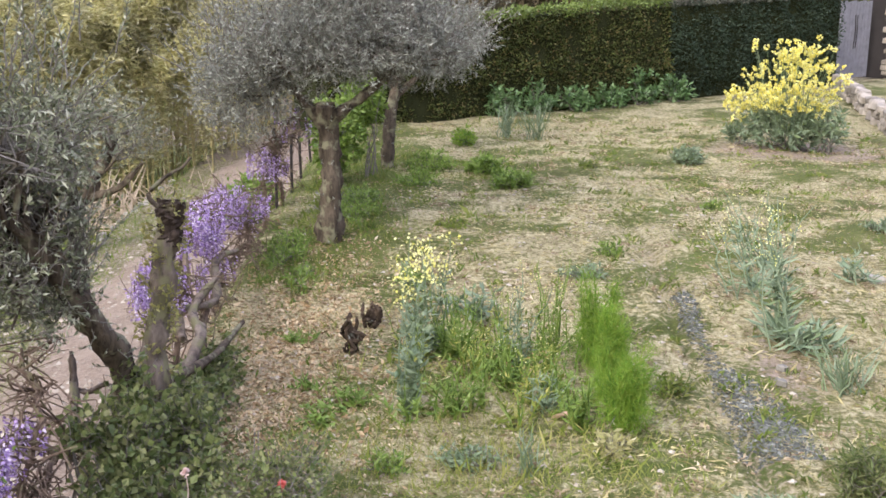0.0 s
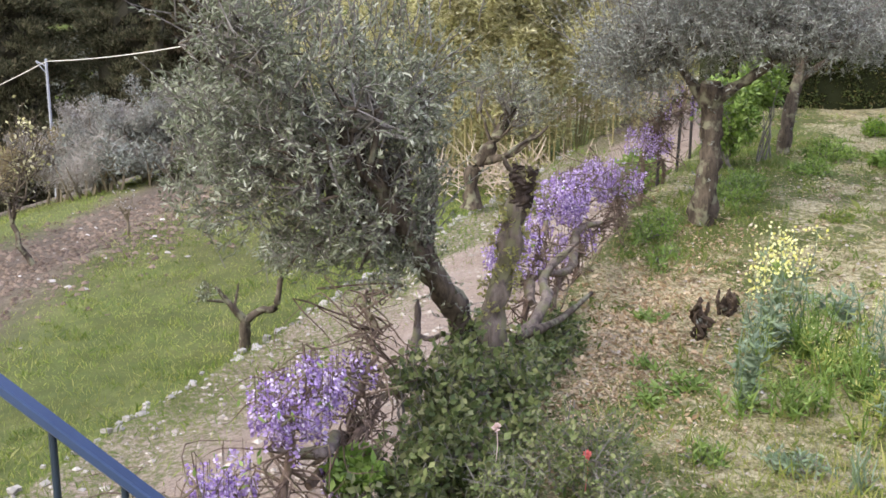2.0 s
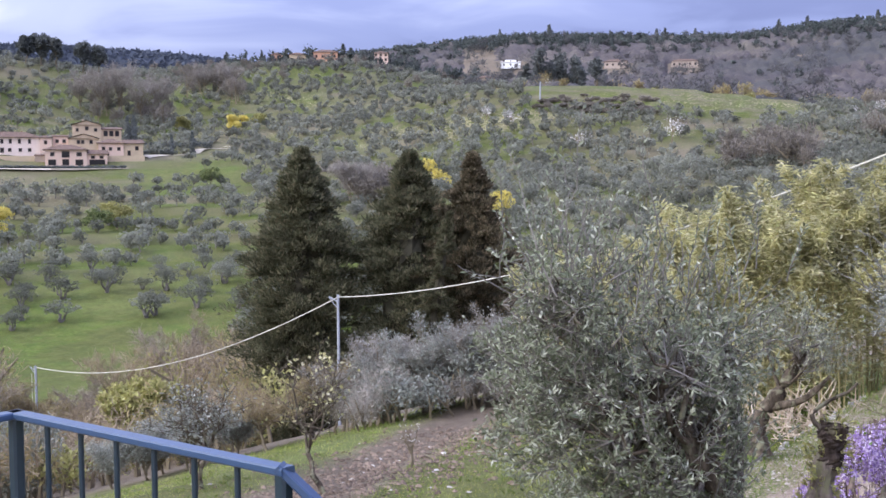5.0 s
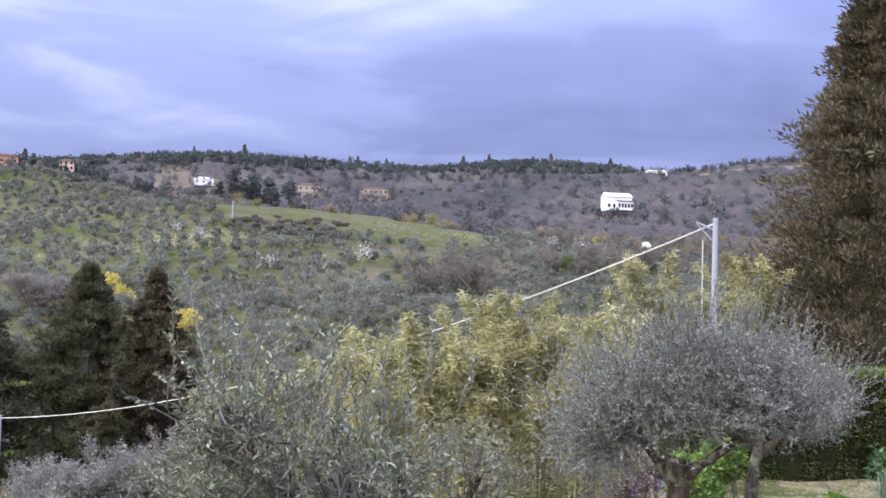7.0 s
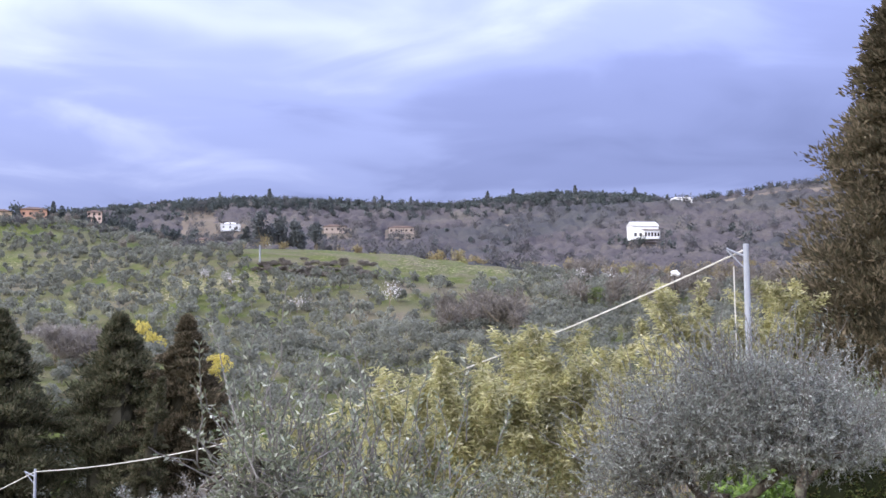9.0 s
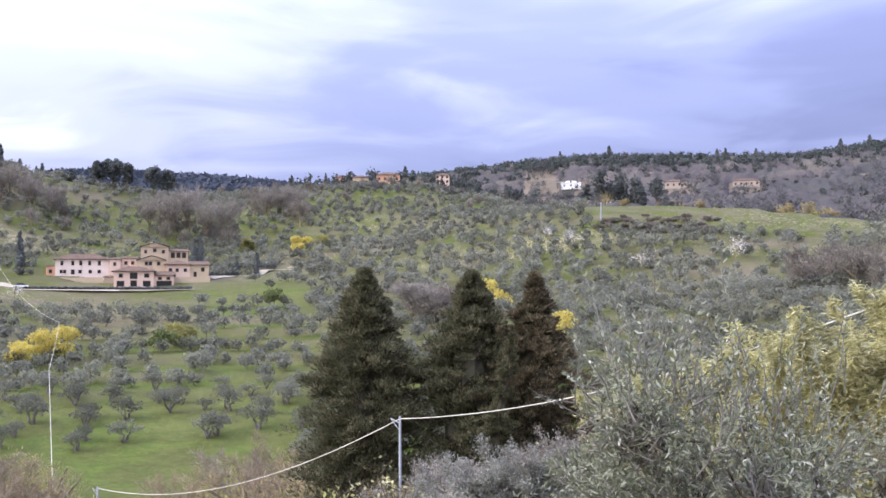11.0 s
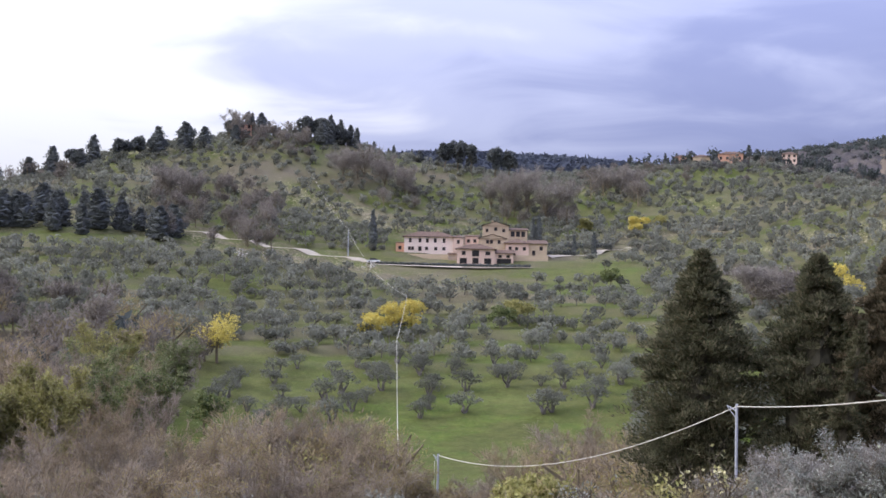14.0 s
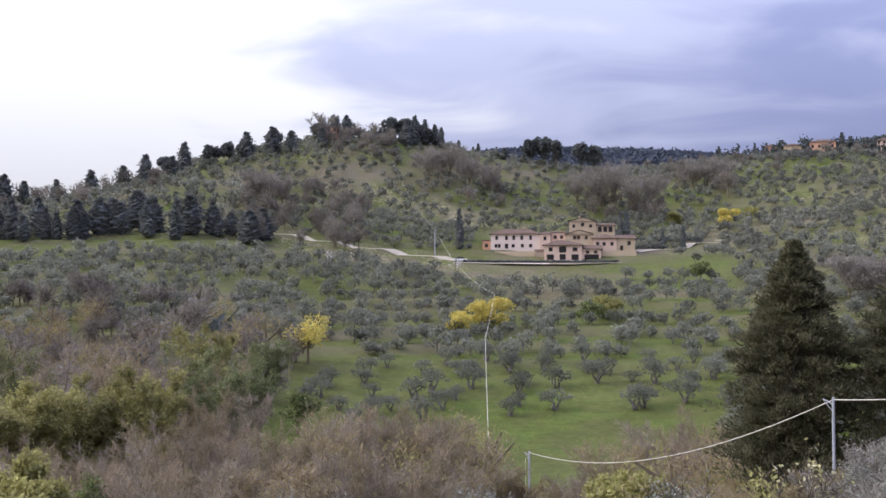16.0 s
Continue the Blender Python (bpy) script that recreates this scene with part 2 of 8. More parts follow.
M_IVY = leaf_material("ivy_leaf", [(0.075, 0.105, 0.033), (0.140, 0.180, 0.058), (0.215, 0.248, 0.088), (0.300, 0.300, 0.140)], 0.5, 0.35, 0.4, 0.7, 3)
M_GREEN = leaf_material("fresh_green_leaf", [(0.101, 0.172, 0.031), (0.156, 0.242, 0.043), (0.211, 0.304, 0.058), (0.265, 0.343, 0.101)], 0.5, 0.35, 0.3, 0.4, 4)
M_KALE = leaf_material("kale_leaf", [(0.13, 0.185, 0.105), (0.19, 0.25, 0.15), (0.27, 0.33, 0.21), (0.15, 0.21, 0.08)], 0.5, 0.4, 0.2, 0.4, 6)
M_FENNEL = leaf_material("fennel_frond", [(0.108, 0.211, 0.025), (0.162, 0.288, 0.032), (0.225, 0.360, 0.045), (0.261, 0.324, 0.054)], 0.6, 0.3, 0.35, 0.4, 3)
M_YELLOW = leaf_material("yellow_petal", [(0.74, 0.64, 0.10), (0.84, 0.76, 0.20), (0.88, 0.83, 0.34), (0.88, 0.85, 0.48)], 0.6, 0.2, 0.3, 0.2, 3)
M_PALE_YELLOW = leaf_material("pale_yellow_petal", [(0.72, 0.66, 0.16), (0.82, 0.78, 0.32), (0.85, 0.83, 0.5)], 0.6, 0.2, 0.3, 0.2, 3)
M_WISTERIA = leaf_material("wisteria_petal", [(0.205, 0.115, 0.335), (0.335, 0.215, 0.485), (0.285, 0.205, 0.29), (0.440, 0.302, 0.608), (0.594, 0.470, 0.703), (0.770, 0.694, 0.788)], 0.6, 0.2, 0.3, 0.3, 5)
M_MIMOSA = leaf_material("mimosa_bloom", [(0.60, 0.48, 0.105), (0.69, 0.58, 0.145), (0.75, 0.655, 0.22), (0.52, 0.45, 0.14)], 0.8, 0.1, 0.2, 0.4, 0.5)
M_WOOD_FAR = leaf_material("bare_wood", [(0.187, 0.157, 0.128), (0.246, 0.208, 0.170), (0.297, 0.255, 0.200), (0.230, 0.208, 0.136)], 0.95, 0.05, 0.3, 0.8, 0.03)
# greyed base colours: the haze over the far slopes is put into them
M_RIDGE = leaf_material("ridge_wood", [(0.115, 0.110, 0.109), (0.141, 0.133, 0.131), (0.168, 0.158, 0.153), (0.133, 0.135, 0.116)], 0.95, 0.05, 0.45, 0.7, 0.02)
# hill evergreens paled to grey: haze is put into the colours
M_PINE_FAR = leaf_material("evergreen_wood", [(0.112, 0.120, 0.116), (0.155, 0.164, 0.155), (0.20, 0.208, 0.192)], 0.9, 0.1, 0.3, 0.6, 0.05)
# ridge evergreens greyed likewise, with distance haze in the base colours
M_RIDGE_PINE = leaf_material("hazy_ridge_evergreen", [(0.07, 0.08, 0.074), (0.092, 0.103, 0.094), (0.118, 0.13, 0.115)], 0.9, 0.1, 0.3, 0.6, 0.05)
M_SPRING = leaf_material("spring_bush_leaf", [(0.30, 0.285, 0.10), (0.395, 0.375, 0.135), (0.35, 0.31, 0.135), (0.25, 0.255, 0.08)], 0.7, 0.2, 0.35, 0.8, 0.2)
M_BLOSSOM = leaf_material("blossom", [(0.50, 0.45, 0.43), (0.62, 0.58, 0.55), (0.72, 0.69, 0.65)], 0.8, 0.1, 0.2, 0.4, 0.5)
M_BUD = leaf_material("ochre_bud", [(0.27, 0.205, 0.11), (0.37, 0.295, 0.145), (0.31, 0.25, 0.155), (0.39, 0.345, 0.145)], 0.9, 0.1, 0.35, 0.7, 0.12)
M_BLOSSOM_GREY = leaf_material("grey_bud", [(0.225, 0.21, 0.185), (0.315, 0.297, 0.262), (0.39, 0.372, 0.336)], 0.8, 0.1, 0.2, 0.4, 0.8)
M_GRASS = leaf_material("grass_blade", [(0.101, 0.152, 0.028), (0.147, 0.202, 0.037), (0.202, 0.248, 0.051), (0.276, 0.276, 0.092)], 0.6, 0.3, 0.4, 0.6, 0.7)
M_MEADOW = leaf_material("meadow_blade", [(0.221, 0.277, 0.059), (0.295, 0.336, 0.077), (0.380, 0.384, 0.106), (0.466, 0.431, 0.165)], 0.7, 0.2, 0.5, 0.6, 0.7)
M_BROWN_LITTER = leaf_material("brown_litter", [(0.17, 0.12, 0.075), (0.28, 0.205, 0.13), (0.42, 0.33, 0.22), (0.58, 0.49, 0.36)], 0.85, 0.2, 0.1, 0.4, 2)
M_WARM_LITTER = leaf_material("warm_litter", [(0.24, 0.155, 0.085), (0.36, 0.25, 0.14), (0.50, 0.37, 0.22), (0.62, 0.50, 0.34), (0.18, 0.12, 0.07)], 0.85, 0.2, 0.1, 0.4, 2)
M_STRAW = leaf_material("straw", [(0.22, 0.18, 0.078), (0.37, 0.31, 0.15), (0.56, 0.49, 0.285), (0.28, 0.245, 0.11)], 0.8, 0.2, 0.1, 0.4, 2)
M_DRYLEAF = leaf_material("dry_cane", [(0.38, 0.30, 0.21), (0.53, 0.43, 0.32), (0.44, 0.34, 0.25), (0.66, 0.57, 0.46)], 0.8, 0.2, 0.1, 0.4, 2)
M_RAIL = plain_material("blue_rail_paint", (0.034, 0.060, 0.118), 0.32, 0.14, 8, 0.5, 0, 0.05)
M_RAIL_POST = plain_material("dark_rail_paint", (0.014, 0.026, 0.036), 0.45, 0.2, 8, 0.45, 0, 0.05)
M_CONCRETE = plain_material("grey_concrete", (0.36, 0.37, 0.40), 0.85, 0.15, 4)
M_CABLE = plain_material("pale_cable", (0.62, 0.58, 0.50), 0.6, 0.1, 10)
M_DARK = plain_material("dark_opening", (0.035, 0.03, 0.03), 0.4, 0.2, 2)
M_PLASTER = plain_material("plain_plaster", (0.50, 0.46, 0.40), 0.9, 0.12, 2)

# ---------------------------------------------------------------- mesh helpers
RNG = np.random.default_rng(7)


def unit(v):
    return v / np.maximum(np.linalg.norm(v, axis=-1, keepdims=True), 1e-9)


def quick_mesh(name, V, faces, smooth=False):
    """A mesh from vertices (n, 3) and a list of face arrays, each (m, 3) or (m, 4)."""
    me = bpy.data.meshes.new(name)
    faces = [np.asarray(f, np.int32) for f in faces if len(f)]
    V = np.asarray(V, np.float32)
    loops = np.concatenate([f.ravel() for f in faces])
    sizes = np.concatenate([np.full(len(f), f.shape[1], np.int32) for f in faces])
    starts = np.concatenate([[0], np.cumsum(sizes)[:-1]]).astype(np.int32)
    me.vertices.add(len(V))
    me.vertices.foreach_set("co", V.ravel())
    me.loops.add(len(loops))
    me.loops.foreach_set("vertex_index", loops)
    me.polygons.add(len(sizes))
    me.polygons.foreach_set("loop_start", starts)
    me.update(calc_edges=True)
    me.polygons.foreach_set("use_smooth", np.full(len(sizes), smooth, bool))
    return me


class Geo:
    """Gathers vertices and faces for one mesh."""

    def __init__(self):
        self.V, self.F, self.n = [], {3: [], 4: []}, 0

    def add(self, V, F):
        V, F = np.asarray(V, float).reshape(-1, 3), np.asarray(F, int)
        self.V.append(V)
        self.F[F.shape[1]].append(F + self.n)
        self.n += len(V)

    def leaves(self, P, D, S, L, W, bend=0.0):
        """Pointed leaves: base P, way D, side S, length L, width W."""
        n = len(P)
        if not n:
            return
        L, W = np.broadcast_to(L, n)[:, None], np.broadcast_to(W, n)[:, None]
        up = np.cross(S, D)
        mid = P + D * L * 0.45 + up * L * bend
        V = np.stack([P, mid + S * W / 2, P + D * L, mid - S * W / 2], 1)
        self.add(V, np.arange(4 * n).reshape(n, 4))

    def sticks(self, A, B, ra, rb):
        """Three-sided tapered sticks from A to B."""
        n = len(A)
        if not n:
            return
        d = unit(B - A)
        s = unit(np.cross(d, np.where(np.abs(d[:, 2:3]) > 0.9, [[1.0, 0, 0]], [[0, 0, 1.0]])))
        u = np.cross(d, s)
        ra, rb = np.broadcast_to(ra, n)[:, None], np.broadcast_to(rb, n)[:, None]
        ring = []
        for k in range(3):
            c, q = math.cos(k * 2.0944), math.sin(k * 2.0944)
            ring.append((s * c + u * q))
        V = np.stack([A + r * ra for r in ring] + [B + r * rb for r in ring], 1)
        i = np.arange(n)[:, None] * 6
        F = np.concatenate([i + [k, (k + 1) % 3, 3 + (k + 1) % 3, 3 + k] for k in range(3)])
        self.add(V, F)

    def tube(self, pts, radii, sides=7, rough=0.0, cap=True):
        """A tube along pts with a radius at each point."""
        P = np.asarray(pts, float)
        n = len(P)
        radii = np.broadcast_to(radii, n)
        T = unit(np.gradient(P, axis=0))
        s = unit(np.cross(T, np.where(np.abs(T[:, 2:3]) > 0.85, [[1.0, 0, 0]], [[0, 0, 1.0]])))
        u = np.cross(T, s)
        a = np.arange(sides) * 2 * math.pi / sides
        R = radii[:, None] * (1 + rough * RNG.uniform(-1, 1, (n, sides)))
        V = P[:, None] + R[..., None] * (np.cos(a)[None, :, None] * s[:, None] + np.sin(a)[None, :, None] * u[:, None])
        i, j = np.meshgrid(np.arange(n - 1), np.arange(sides), indexing="ij")
        k = (j + 1) % sides
        F = np.stack([i * sides + j, i * sides + k, (i + 1) * sides + k, (i + 1) * sides + j], -1).reshape(-1, 4)
        self.add(V, F)
        if cap:
            for r in (0, n - 1):
                self.add(np.vstack([V[r], P[r:r + 1]]), [[q, (q + 1) % sides, sides] for q in range(sides)])

    def box(self, lo, hi, turn=0.0, at=(0, 0, 0)):
        lo, hi = np.asarray(lo, float), np.asarray(hi, float)
        V = np.array([[(lo, hi)[i][0], (lo, hi)[j][1], (lo, hi)[k][2]] for i in (0, 1) for j in (0, 1) for k in (0, 1)])
        c, s = math.cos(turn), math.sin(turn)
        V = V @ np.array([[c, s, 0], [-s, c, 0], [0, 0, 1]]) + np.asarray(at, float)
        self.add(V, [[0, 1, 3, 2], [4, 6, 7, 5], [0, 4, 5, 1], [2, 3, 7, 6], [0, 2, 6, 4], [1, 5, 7, 3]])

    def mesh(self, name, smooth=False):
        V = np.concatenate(self.V)
        return quick_mesh(name, V, [np.concatenate(f) for f in self.F.values() if f], smooth)


LOOSE = {"twig_haze", "branch", "cane_litter", "crown", "foliage", "blossom", "frond", "leaf_wall", "leaf_top", "root_clump", "stem", "young_stem", "young_growth"}


def part(name, geo, material, parent=None, label="", smooth=False):
    """One mesh object under a thing (or at top level)."""
    me = geo.mesh(name, smooth) if isinstance(geo, Geo) else geo
    if material is not None and not me.materials:
        me.materials.append(material)
    ob = new(name, me)
    if name in LOOSE:
        ob["kind"] = "stuff"
    if parent is not None:
        ob.parent = parent
    return tagged(ob, label)


def thing(name, label, category, group="", at=(0, 0, 0), turn=0.0, size=1.0, kind=""):
    ob = new(name)
    ob.empty_display_size = 0.2
    ob.matrix_basis = pose(*at, 0, 0, turn) @ Matrix.Diagonal((size, size, size, 1))
    return tagged(ob, label, category, group, kind)


def sphere_dirs(n, rng=None):
    return unit((rng or RNG).normal(size=(n, 3)))


def wander(a, b, n=6, amount=0.1, rng=None):
    """A crooked line from a to b."""
    rng = rng or RNG
    a, b = np.asarray(a, float), np.asarray(b, float)
    t = np.linspace(0, 1, n)[:, None]
    P = a + (b - a) * t
    j = rng.normal(size=(n, 3)) * amount * np.linalg.norm(b - a) * np.sin(np.pi * t) * 0.7
    return P + j


def smooth_line(pts, per=5):
    """Catmull-Rom through pts."""
    P = np.asarray(pts, float)
    Q = np.vstack([2 * P[0] - P[1], P, 2 * P[-1] - P[-2]])
    out = []
    for i in range(1, len(Q) - 2):
        for t in np.linspace(0, 1, per, endpoint=False):
            a, b, c, d = Q[i - 1:i + 3]
            out.append(0.5 * (2 * b + (c - a) * t + (2 * a - 5 * b + 4 * c - d) * t * t + (3 * b - a - 3 * c + d) * t ** 3))
    out.append(P[-1])
    return np.array(out)


def waves(P, seed, scale):
    """Cheap smooth 3D noise in -1..1."""
    r = np.random.default_rng(seed)
    s = 0
    for k in range(5):
        w = r.normal(size=3) * scale * (1 + 0.5 * k)
        s = s + np.sin(np.asarray(P) @ w + r.uniform(0, 6.28)) / (1 + 0.4 * k)
    return s / 2.2


def crown(geo, twigs, blobs, count, per_twig, length, leaf, seed=0, up=0.25, inner=0.35, gaps=0.25, droop=0.0, spread=1.0, twig_r=0.004):
    """Leafy twigs through a crown made of ellipsoids (centre, radii); leaf: (length, width). Returns some twig feet for the branches."""
    rng = np.random.default_rng(seed)
    C = np.array([b[0] for b in blobs], float)
    R = np.array([b[1] for b in blobs], float)
    vol = np.prod(R, axis=1) ** 0.75
    k = rng.choice(len(C), count, p=vol / vol.sum())
    d = sphere_dirs(count, rng)
    f = inner + (1 - inner) * rng.uniform(0, 1, count) ** 0.55
    f *= 1 + 0.16 * waves(d * 3 + k[:, None] * 5, seed + 1, 1.0)
    tip = C[k] + d * R[k] * f[:, None]
    keep = waves(tip, seed + 2, 2.2 / max(R.mean(), 0.2)) > -1 + 2 * gaps * rng.uniform(0.3, 1, count)
    tip, d, k = tip[keep], d[keep], k[keep]
    n = len(tip)
    way = unit(d + np.array([0, 0, up]) + rng.normal(size=(n, 3)) * 0.45)
    ln = length * rng.uniform(0.6, 1.3, n)
    foot = tip - way * ln[:, None]
    if twigs is not None:
        twigs.sticks(foot, tip, twig_r, twig_r * 0.35)
    i = np.repeat(np.arange(n), per_twig)
    t = rng.uniform(0.1, 1.0, len(i))
    P = foot[i] + way[i] * (ln[i] * t)[:, None]
    side = unit(np.cross(way[i], rng.normal(size=(len(i), 3))))
    D = unit(way[i] * rng.uniform(0.3, 1.1, (len(i), 1)) + side * spread - np.array([0, 0, droop]))
    S = unit(np.cross(D, rng.normal(size=(len(i), 3))))
    L = leaf[0] * rng.uniform(0.65, 1.25, len(i))
    geo.leaves(P, D, S, L, leaf[1] * rng.uniform(0.7, 1.2, len(i)), 0.06)
    return foot


# ---------------------------------------------------------------- the lie of the land
BEAR = np.array([-60, -10, 0, 4, 8, 12, 16, 20, 24, 32, 40, 48, 56, 64, 72, 80, 110.0])
RINGS = np.array([100, 150, 230, 330, 430, 520, 620, 800, 1000, 1500, 3200, 4200.0])
HILLS = [
    [-4, -6, -7, -8, -9, -10.5, -12, -12.75, -13.5, -15, -16.5, -17, -17, -16.5, -16, -16, -16],
    [-4, -7, -8, -9.5, -11, -12.5, -14, -14.5, -15, -16, -17, -18, -18.5, -18, -17, -17, -17],
    [2, 1, 0, -0.5, -1, -1, -1, -1.5, -2, -4, -5.5, -6, -6.5, -5, -3, -2, -2],
    [12, 12, 12, 11.5, 11, 11.5, 12, 11.5, 11, 9, 8, 7, 7, 11.5, 15, 13, 12],
    [22, 22, 22, 23, 24, 26.5, 29, 33, 37, 39, 28, 24, 28, 38, 41, 29, 24],
    [28, 27, 26, 27, 28, 29, 30, 31.5, 33, 40, 47, 48, 55, 71, 56, 29, 24],
    [40, 40, 40, 41, 42, 42, 42, 41, 40, 50, 70, 62, 48, 57, 44, 26, 22],
    [75, 77, 78, 77, 76, 75.5, 75, 73.5, 72, 72, 62, 50, 40, 45, 40, 28, 26],
    [132, 136, 132, 130, 119, 126, 131, 119, 118, 123, 112, 80, 60, 50, 40, 28, 25],
    [120, 120, 118, 114, 110, 105, 100, 95, 90, 90, 90, 90, 90, 70, 50, 30, 30],
    [200, 200, 200, 200, 200, 200, 200, 200, 200, 220, 260, 315, 335, 280, 160, 100, 100],
    [100, 100, 100, 100, 100, 100, 100, 100, 100, 100, 100, 100, 100, 100, 100, 100, 100],
]
HILLS = np.array(HILLS, float)
_fine = np.arange(-60, 110.01, 0.5)
_k = np.hanning(15) / np.hanning(15).sum()
HILL_FINE = np.array([np.convolve(np.pad(np.interp(_fine, BEAR, h), 7, mode="edge"), _k, "valid") for h in HILLS])


def bearing(x, y):
    return np.degrees(np.arctan2(-x, y))


def step(a, b, t):
    t = np.clip((t - a) / (b - a), 0, 1)
    return t * t * (3 - 2 * t)


FENCE_X, EDGE_X = -2.35, -5.85


def near_height(x, y):
    s = np.where(x < -20, -4.0 + 0.30 * (x + 20), -1.97 + 0.145 * (x + 6))
    z = s + (-1.35 - s) * step(EDGE_X - 0.25, EDGE_X + 0.02, x)
    z = z + (-0.95 - z) * step(EDGE_X + 0.2, FENCE_X - 0.7, x)
    top = -0.35 + 0.35 * step(8.5, 13.5, y)
    z = z + (top - z) * step(FENCE_X - 0.75, FENCE_X + 0.25, x)
    furrow = np.exp(-((x - 2.30 - 0.012 * (y - 9)) / 0.085) ** 2) * step(6.5, 7.4, y) * step(17, 12, y)
    z = z - 0.11 * furrow
    back = step(31, 75, y)
    return z * 1.0 - 6.0 * back * step(-30, -4, x)


def bare_height(x, y):
    """The ground's height before the hillside was terraced."""
    x, y = np.asarray(x, float), np.asarray(y, float)
    r, b = np.hypot(x, y), np.clip(bearing(x, y), -60, 110)
    cols = np.stack([np.interp(b, _fine, h) for h in HILL_FINE])
    i = np.clip(np.searchsorted(RINGS, r) - 1, 0, len(RINGS) - 2)
    n = np.arange(r.size).reshape(r.shape)
    flat = cols.reshape(len(RINGS), -1)
    g = lambda k: flat[np.clip(k, 0, len(RINGS) - 1).ravel(), n.ravel()].reshape(r.shape)
    rr = lambda k: RINGS[np.clip(k, 0, len(RINGS) - 1)]
    h = rr(i + 1) - rr(i)
    t = np.clip((r - rr(i)) / h, 0, 1)
    m0 = (g(i + 1) - g(i - 1)) / np.maximum(rr(i + 1) - rr(i - 1), 1) * h
    m1 = (g(i + 2) - g(i)) / np.maximum(rr(i + 2) - rr(i), 1) * h
    far = (2 * t ** 3 - 3 * t * t + 1) * g(i) + (t ** 3 - 2 * t * t + t) * m0 + (3 * t * t - 2 * t ** 3) * g(i + 1) + (t ** 3 - t * t) * m1
    P = np.stack([x, y, 0 * x], -1)
    far = far + waves(P, 3, 0.025) * 1.2 * step(120, 240, r) + waves(P, 4, 0.006) * 2.5 * step(600, 1000, r)
    near = near_height(x, y) + waves(P, 5, 1.1) * 0.035 + waves(P, 6, 4.0) * 0.012
    return near + (far - near) * step(45, 105, r)


TERRACE = 2.3


def terraced(x, y):
    """How far the olive terraces have been cut into the slope here, 0 to 1."""
    r, b = np.hypot(x, y), bearing(x, y)
    return 0.75 * step(165, 215, r) * step(520, 470, r) * step(3, 10, b) * step(92, 84, b)


def height(x, y):
    """The ground's height anywhere, with the terraces of the groves."""
    z = bare_height(x, y)
    q = z / TERRACE
    f = q - np.floor(q)
    stair = (np.floor(q) + step(0.62, 1.0, f)) * TERRACE
    return z + (stair - z) * terraced(np.asarray(x, float), np.asarray(y, float))


def height1(x, y):
    return float(height(np.array([x]), np.array([y]))[0])


def wood_edge(r):
    """The bearing at which the valley wood gives way to the meadow, by distance."""
    return np.interp(r, [110, 125, 160, 200], [71.0, 70.0, 68.3, 66.3])


